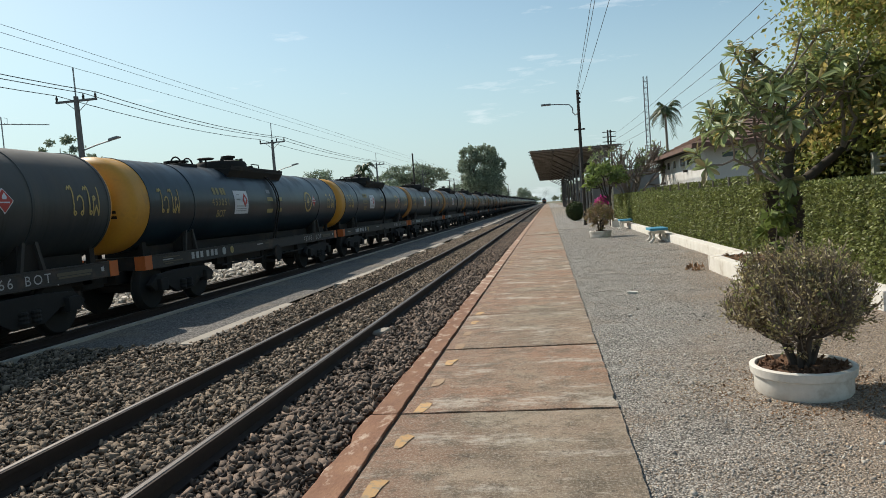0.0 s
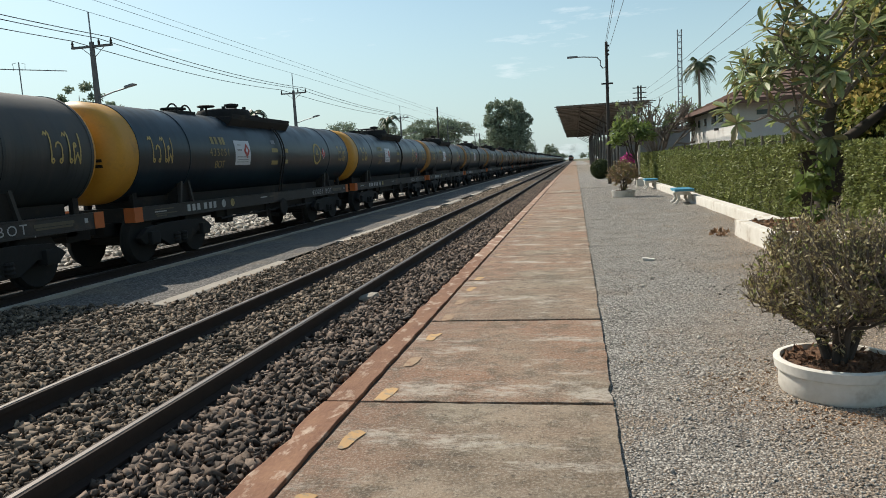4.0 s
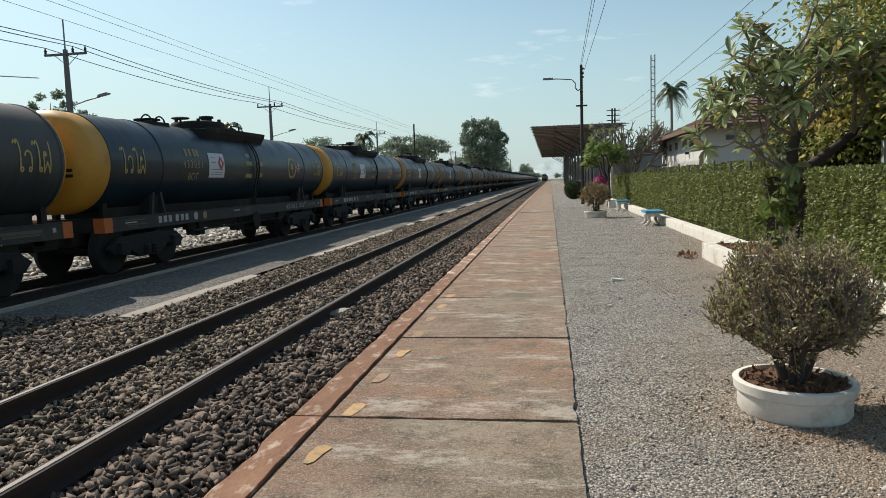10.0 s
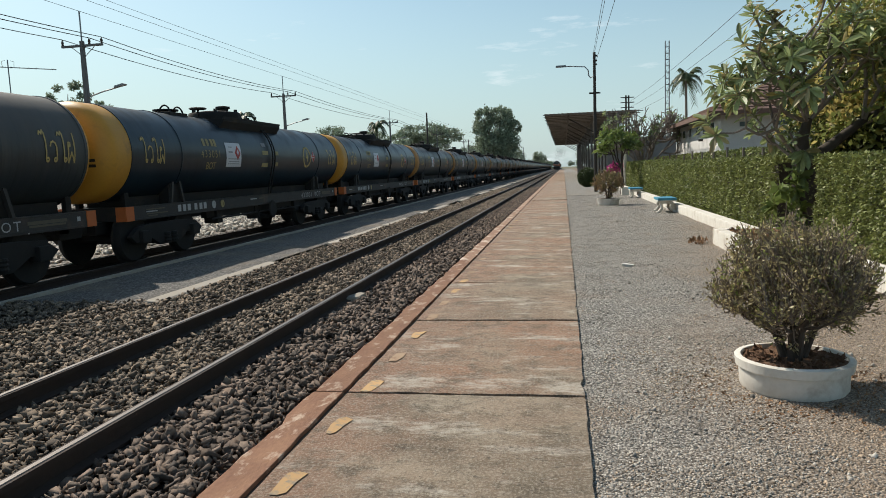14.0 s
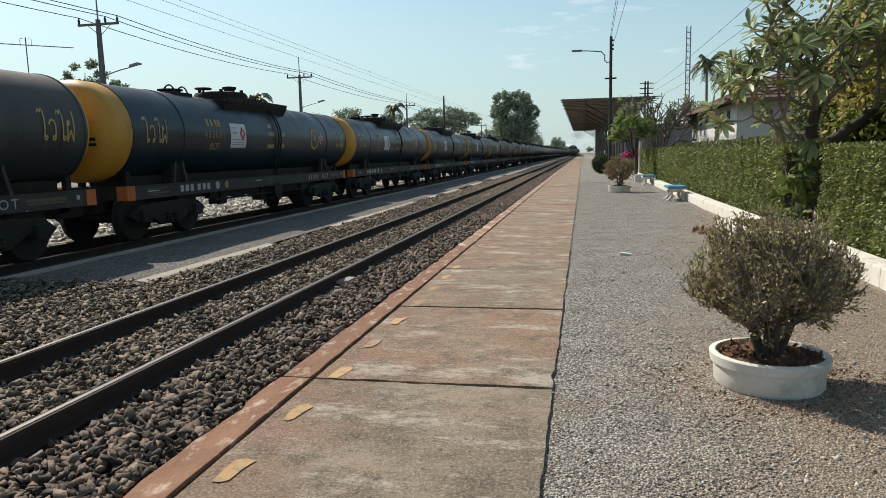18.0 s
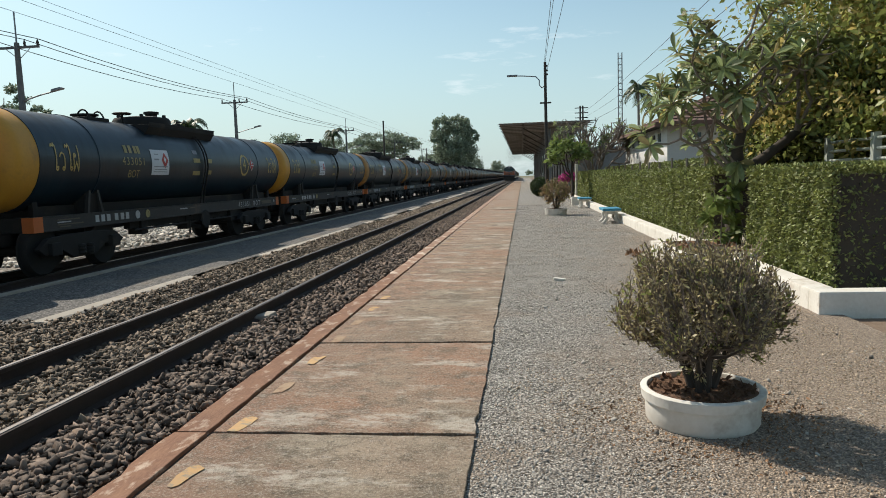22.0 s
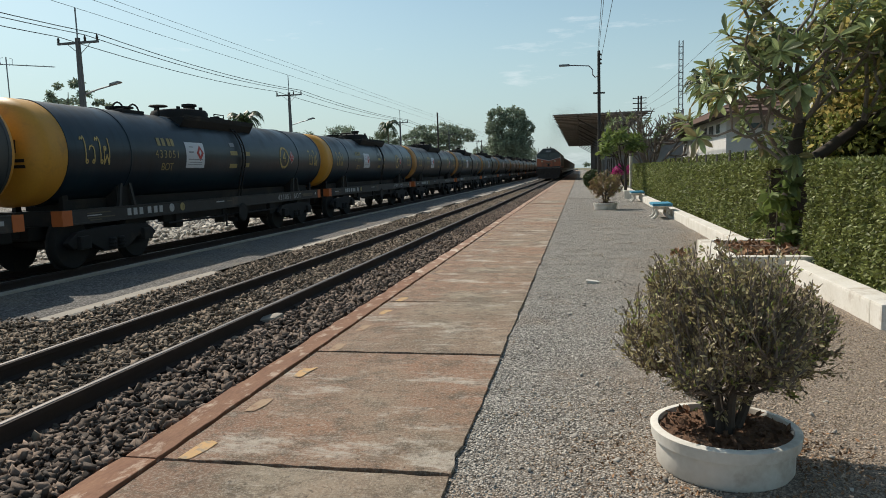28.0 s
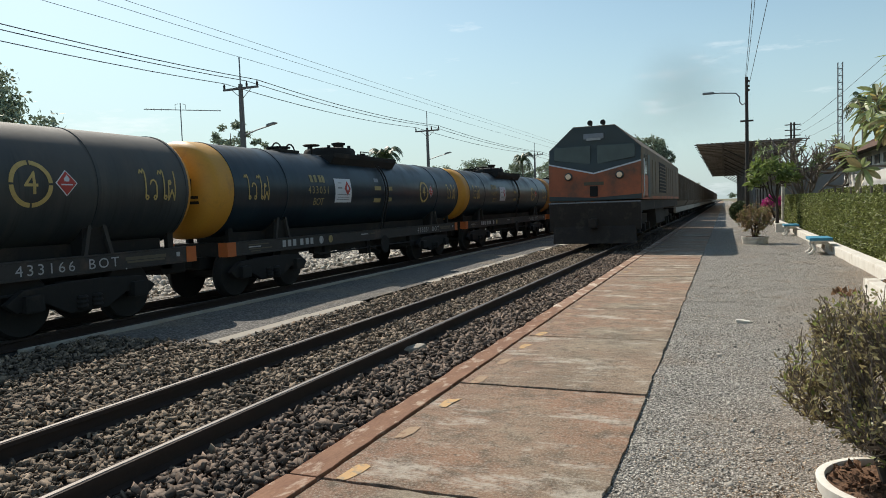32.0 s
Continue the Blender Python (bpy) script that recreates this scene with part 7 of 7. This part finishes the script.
def palm(x, y, h, seed):
    r = random.Random(seed)
    ob = thing("palm_tree", pose(x, y, -0.1), "tall palm with drooping grey-green fronds", "palm")
    part("trunk", Shape().tube([(0, 0, 0), (0.15, 0, h * 0.5), (0.1, 0, h)], [0.22, 0.16, 0.13], 9), bark_mat, ob, smooth=True)
    for k in range(24):
        a, up = k * 2.4, r.uniform(-0.2, 1.3)
        s = Shape()
        pts = []
        ln = r.uniform(1.9, 2.6)
        for i in range(9):
            t = i / 8
            q = ln * t
            pts.append(Vector((0.1 + math.cos(a) * q * 0.85, math.sin(a) * q * 0.85, h + up * q - 0.42 * q * q * (0.5 + 0.5 * t))))
        s.tube(pts, [0.03 * (1 - 0.8 * i / 8) for i in range(9)], 4)
        for i in range(1, 9):
            for sd in (-1, 1):
                for f in (0.0, 0.5):
                    p = pts[i - 1].lerp(pts[i], f)
                    side_v = Vector((-math.sin(a), math.cos(a), 0)) * sd
                    tip = p + side_v * 0.5 + Vector((0, 0, -0.35)) + (pts[i] - pts[i - 1]) * 0.6
                    w = (pts[i] - pts[i - 1]).normalized() * 0.1
                    s.add([p - w, p + w, tip], [(0, 1, 2)])
        part("frond", s, leaf_b, ob)
    return ob


palm(15.6, 82, 11.2, 3)
palm(-33, 66, 7.6, 4)
palm(-30, 112, 9.6, 6)


def twin_pole():
    ob = thing("telegraph_pole", pose(9.2, 84, -0.1), "old twin telegraph pole with crossarms", "telegraph pole")
    for x in (-0.16, 0.16):
        part("pole_shaft", Shape().tube([(x, 0, 0), (x, 0, 9.8)], [0.13, 0.1], 8), dark_mat, ob)
    for z in (9.5, 8.9, 8.3):
        part("crossarm", Shape().box(-0.8, 0.8, -0.06, 0.06, z, z + 0.1), dark_mat, ob)
    return ob


twin_pole()
tagged(part("bare_pole", Shape().tube([(-19.8, 105, -0.1), (-19.8, 105, 10.7)], [0.16, 0.12], 8), dark_mat), "dark timber pole beyond the train", "pole")
for x, y, h in ((-22, 170, 9), (-19, 200, 9.5), (-17, 240, 10), (-15, 290, 10)):
    tagged(part("bare_pole", Shape().tube([(x, y, -0.1), (x, y, h)], [0.14, 0.1], 7), pole_mat), "distant thin pole beyond the train", "pole", "distant poles")


def aerial():
    ob = thing("television_aerial", pose(-32, 34, -0.1, 0, 0, -47), "thin rooftop television aerial on a mast", "aerial")
    part("mast", Shape().tube([(0, 0, 0), (0, 0, 9.3)], 0.035, 6), steel_mat, ob)
    part("boom", Shape().tube([(0, -2.3, 8.86), (0, 2.6, 8.84)], 0.03, 5), steel_mat, ob)
    for k in range(11):
        part("element", Shape().tube([(-0.5 + 0.02 * k, -2.1 + 0.45 * k, 8.85), (0.5 - 0.02 * k, -2.1 + 0.45 * k, 8.85)], 0.012, 4), steel_mat, ob)
    for k in (-0.3, 0.3):
        part("dipole", Shape().tube([(0, k, 8.84), (0, k * 1.1, 9.2), (0, k * 0.5, 9.25)], 0.018, 4), steel_mat, ob)
    return ob


aerial()


def clipped_ball(x, y, r, seed, label):
    ob = thing("clipped_bush", pose(x, y, 0), label, "bush", "clipped bushes")
    g = np.random.default_rng(seed)
    n = 5000
    d = g.normal(0, 1, (n, 3))
    d /= np.linalg.norm(d, axis=1, keepdims=True)
    p = d * r * (0.9 + 0.12 * g.random((n, 1))) + (0, 0, r * 1.02)
    part("bush_core", Shape().lathe([(0.05, 0.05)] + [(0.88 * r * math.sin(math.pi * k / 9), r * 1.02 - 0.88 * r * math.cos(math.pi * k / 9)) for k in range(1, 9)], 16), leaf_b, ob, smooth=True)
    tagged(part("bush_leaves", raw("bush_leaves", *leaf_cloud(p, d * 0.5, 0.09, g, 2, 0.2), leaf_b), None, ob), kind="stuff")
    return ob


clipped_ball(3.0, 44.0, 0.62, 4, "round clipped dark green bush on the gravel")
clipped_ball(3.4, 52.0, 0.6, 5, "round clipped green bush further along the gravel")
tagged(part("white_post", Shape().tube([(5.0, 38, -0.1), (5.0, 38, 2.3)], 0.09, 10), white_mat), "short white painted post beside the kerb", "post")
tagged(part("white_block", Shape().box(4.1, 4.45, 29.2, 29.6, -0.05, 0.35), white_mat, bevel=0.03), "white painted concrete block on the gravel", "block")
tagged(part("white_scrap", Shape().prism([(-0.09, 0.0), (0.06, -0.03), (0.1, 0.03), (0.0, 0.07), (-0.08, 0.05)], 0, 0.035, "z"), white_mat, m=pose(2.31, 5.75, -0.02, 6, 8, 20), bevel=0.01), "small pale stone lying on the gravel", "stone")
tagged(part("pale_rock", Shape().prism([(-0.12, -0.02), (0.03, -0.07), (0.13, 0.0), (0.06, 0.08), (-0.1, 0.06)], 0, 0.07, "z"), kerb_grey_mat, m=pose(-0.98, 3.45, -0.05, 8, -10, 30), bevel=0.02), "pale flat rock on the ballast", "stone")


def dry_leaf_heap():
    g = np.random.default_rng(31)
    n = 34
    p = np.stack([3.75 + g.normal(0, 0.1, n), 8.4 + g.normal(0, 0.12, n), -0.02 + 0.06 * g.random(n)], 1)
    return tagged(part("dry_leaves", raw("dry_leaves", *leaf_cloud(p, np.tile((0, 0, 1.0), (n, 1)), 0.10, g, 1.8, 0.2), crumb_mat), None), "small heap of curled brown leaves", "dry leaves", kind="stuff")


dry_leaf_heap()


def bed_litter():
    g = np.random.default_rng(33)
    n = 900
    p = np.stack([g.uniform(4.2, 6.2, n), g.uniform(6.42, 8.2, n), 0.205 + 0.03 * g.random(n)], 1)
    tagged(part("leaf_litter", raw("bed_litter", *leaf_cloud(p, g.normal(0, 1, (n, 3)) * (1, 1, 0.25), 0.11, g, 2.4, 0.1), crumb_mat), None), "dry fallen leaves covering the kerbed bed", "dry leaves", kind="stuff")
    r = random.Random(34)
    for k in range(9):
        x, y, t = r.uniform(4.3, 5.4), r.uniform(6.6, 8.0), r.uniform(0, 3.1)
        d = Vector((math.cos(t), math.sin(t), 0)) * r.uniform(0.2, 0.4)
        c = Vector((x, y, 0.225))
        tagged(part("dry_twig", Shape().tube([c - d, c + Vector((0.03, 0.02, 0.02)), c + d], [0.008, 0.011, 0.007], 5), twig_mat), "dry brown twig lying in the kerbed bed", "twig", "twigs in the bed")


bed_litter()


def far_woods():
    """A low line of distant trees on both sides of the line, with haze in the leaf colour."""
    g = np.random.default_rng(44)
    blobs = []
    for k in range(70):
        sd = -1 if k % 2 else 1
        x = sd * g.uniform(9, 140)
        blobs.append((x, g.uniform(430, 640), g.uniform(2.5, 4.5), g.uniform(5, 9), 4.0, g.uniform(2.5, 4.5)))
    return tagged(part("far_woods", crown(blobs, 26000, 1.3, 45, leaf_far), None), "line of distant trees at the horizon, haze put into the leaf colour", "woods", kind="stuff")


far_woods()


# ---- loose stone ----
def scatter():
    r = np.random.default_rng(2)
    n = 56000
    x, y = r.uniform(-3.3, -0.26, n), -3 + 23 * r.random(n) ** 1.5
    extra = 7000
    x, y = np.r_[x, r.uniform(-5.3, -3.3, extra)], np.r_[y, r.uniform(-3, 3.2, extra)]
    keep = np.ones(len(x), bool)
    for rx in (TRACK_A - 0.535, TRACK_A + 0.535):
        keep &= abs(x - rx) > 0.075
    x, y = x[keep], y[keep]
    rad = (0.010 + 0.031 * r.random(len(x)) ** 1.2) * np.where(x > -1.0, 1.08, 0.95)
    z = -0.05 + rad * 0.35 + 0.03 * r.random(len(x))
    for rx in (TRACK_A - 0.535, TRACK_A + 0.535):
        z -= 0.035 * np.clip(1 - abs(x - rx) / 0.2, 0, 1)
    z += 0.03 * np.clip((-2.4 - x) / 0.5, 0, 1)
    m = 22000
    fx, fy, fr = r.uniform(-3.3, -0.26, m), r.uniform(18, 48, m), r.uniform(0.025, 0.05, m)
    ok = (abs(fx - TRACK_A + 0.535) > 0.085) & (abs(fx - TRACK_A - 0.535) > 0.085)
    x, y, rad, z = np.r_[x, fx[ok]], np.r_[y, fy[ok]], np.r_[rad, fr[ok]], np.r_[z, np.full(ok.sum(), -0.035)]
    right = x > -1.02 + r.normal(0, 0.06, len(x))
    for name, mat, some in (("ballast_stones", stone_mat, ~right), ("dark_ballast_stones", dark_stone_mat, right)):
        tagged(part(name, raw(name, *stones(np.stack([x, y, z], 1)[some], rad[some], r, 0.38), mat), None), "loose angular ballast stones along the rails", "ballast stones", kind="stuff")
    n = 150000
    x, y = r.uniform(1.56, 4.62, n), -3.4 + 34 * r.random(n) ** 2.6
    rad = r.uniform(0.003, 0.0085, n) * np.where(r.random(n) < 0.05, 1.7, 1.0)
    z = -0.017 + 0.014 * np.array([noise.noise((a * 0.9, b * 0.9, 3.0)) for a, b in zip(x, y)])
    drift = np.array([noise.noise((a * 1.3, b * 1.3, 8.0)) for a, b in zip(x, y)])
    dusty = np.clip((x - 2.45 - 0.13 * y) * 0.6 + 0.2, 0, 0.95) + np.clip(1.3 - np.hypot(x - 2.8, y - 0.2) / 0.75, 0, 0.8) + drift * 0.7
    brown = r.random(n) < dusty
    for name, mat, some in (("gravel_stones", pebble_mat, ~brown), ("brown_gravel_stones", dirt_pebble_mat, brown)):
        tagged(part(name, raw(name, *stones(np.stack([x, y, z], 1)[some], rad[some], r, 0.5), mat), None), "loose grey gravel chips" if some is not brown else "loose gravel chips dusted with brown earth", "gravel chips", kind="stuff")
    n = 9000
    x, y = r.uniform(-13.5, -7.9, n), r.uniform(2, 44, n)
    tagged(part("yard_stones", raw("yard_stones", *stones(np.stack([x, y, np.full(n, -0.01)], 1), r.uniform(0.03, 0.10, n), r, 0.6), yard_stone_mat), None), "pale broken stone heaped beyond the tank train", "stones", kind="stuff")
    n = 150
    x, y = r.uniform(1.7, 4.5, n), -2.6 + 9 * r.random(n) ** 1.6
    tagged(part("coarse_stones", raw("coarse_stones", *stones(np.stack([x, y, np.full(n, -0.012)], 1), r.uniform(0.011, 0.024, n), r, 0.6), pebble_mat), None), "scattered larger pale stones on the gravel", "stones", kind="stuff")
    n = 3600
    ang = r.random(n) * 6.283
    q = 0.34 + abs(r.normal(0, 0.24, n))
    x, y = 2.845 + q * np.cos(ang), 0.3 + q * np.sin(ang)
    p = np.stack([x, y, np.full(n, -0.02)], 1)
    tagged(part("leaf_crumbs", raw("leaf_crumbs", *leaf_cloud(p, r.normal(0, 1, (n, 3)) * (1, 1, 0.1), 0.024, r, 2, 0), crumb_mat), None), "dry brown leaf crumbs on the gravel", "dry leaves", kind="stuff")


scatter()


# ---- movement ----
def motions():
    speed, y_end = 16.0, 18.4
    walk(loco, [(t, pose(TRACK_A, y_end + speed * (32 - t), RAIL_Z)) for t in (0, 8, 16, 24, 32)])
    walk(plume, [(t, pose(TRACK_A, y_end + speed * (32 - t), RAIL_Z)) for t in (0, 8, 16, 24, 32)])
    for k, g in enumerate(goods):
        walk(g, [(t, pose(TRACK_A, y_end + 18.6 + 12.5 * k + speed * (32 - t), RAIL_Z)) for t in (0, 8, 16, 24, 32)])


motions()
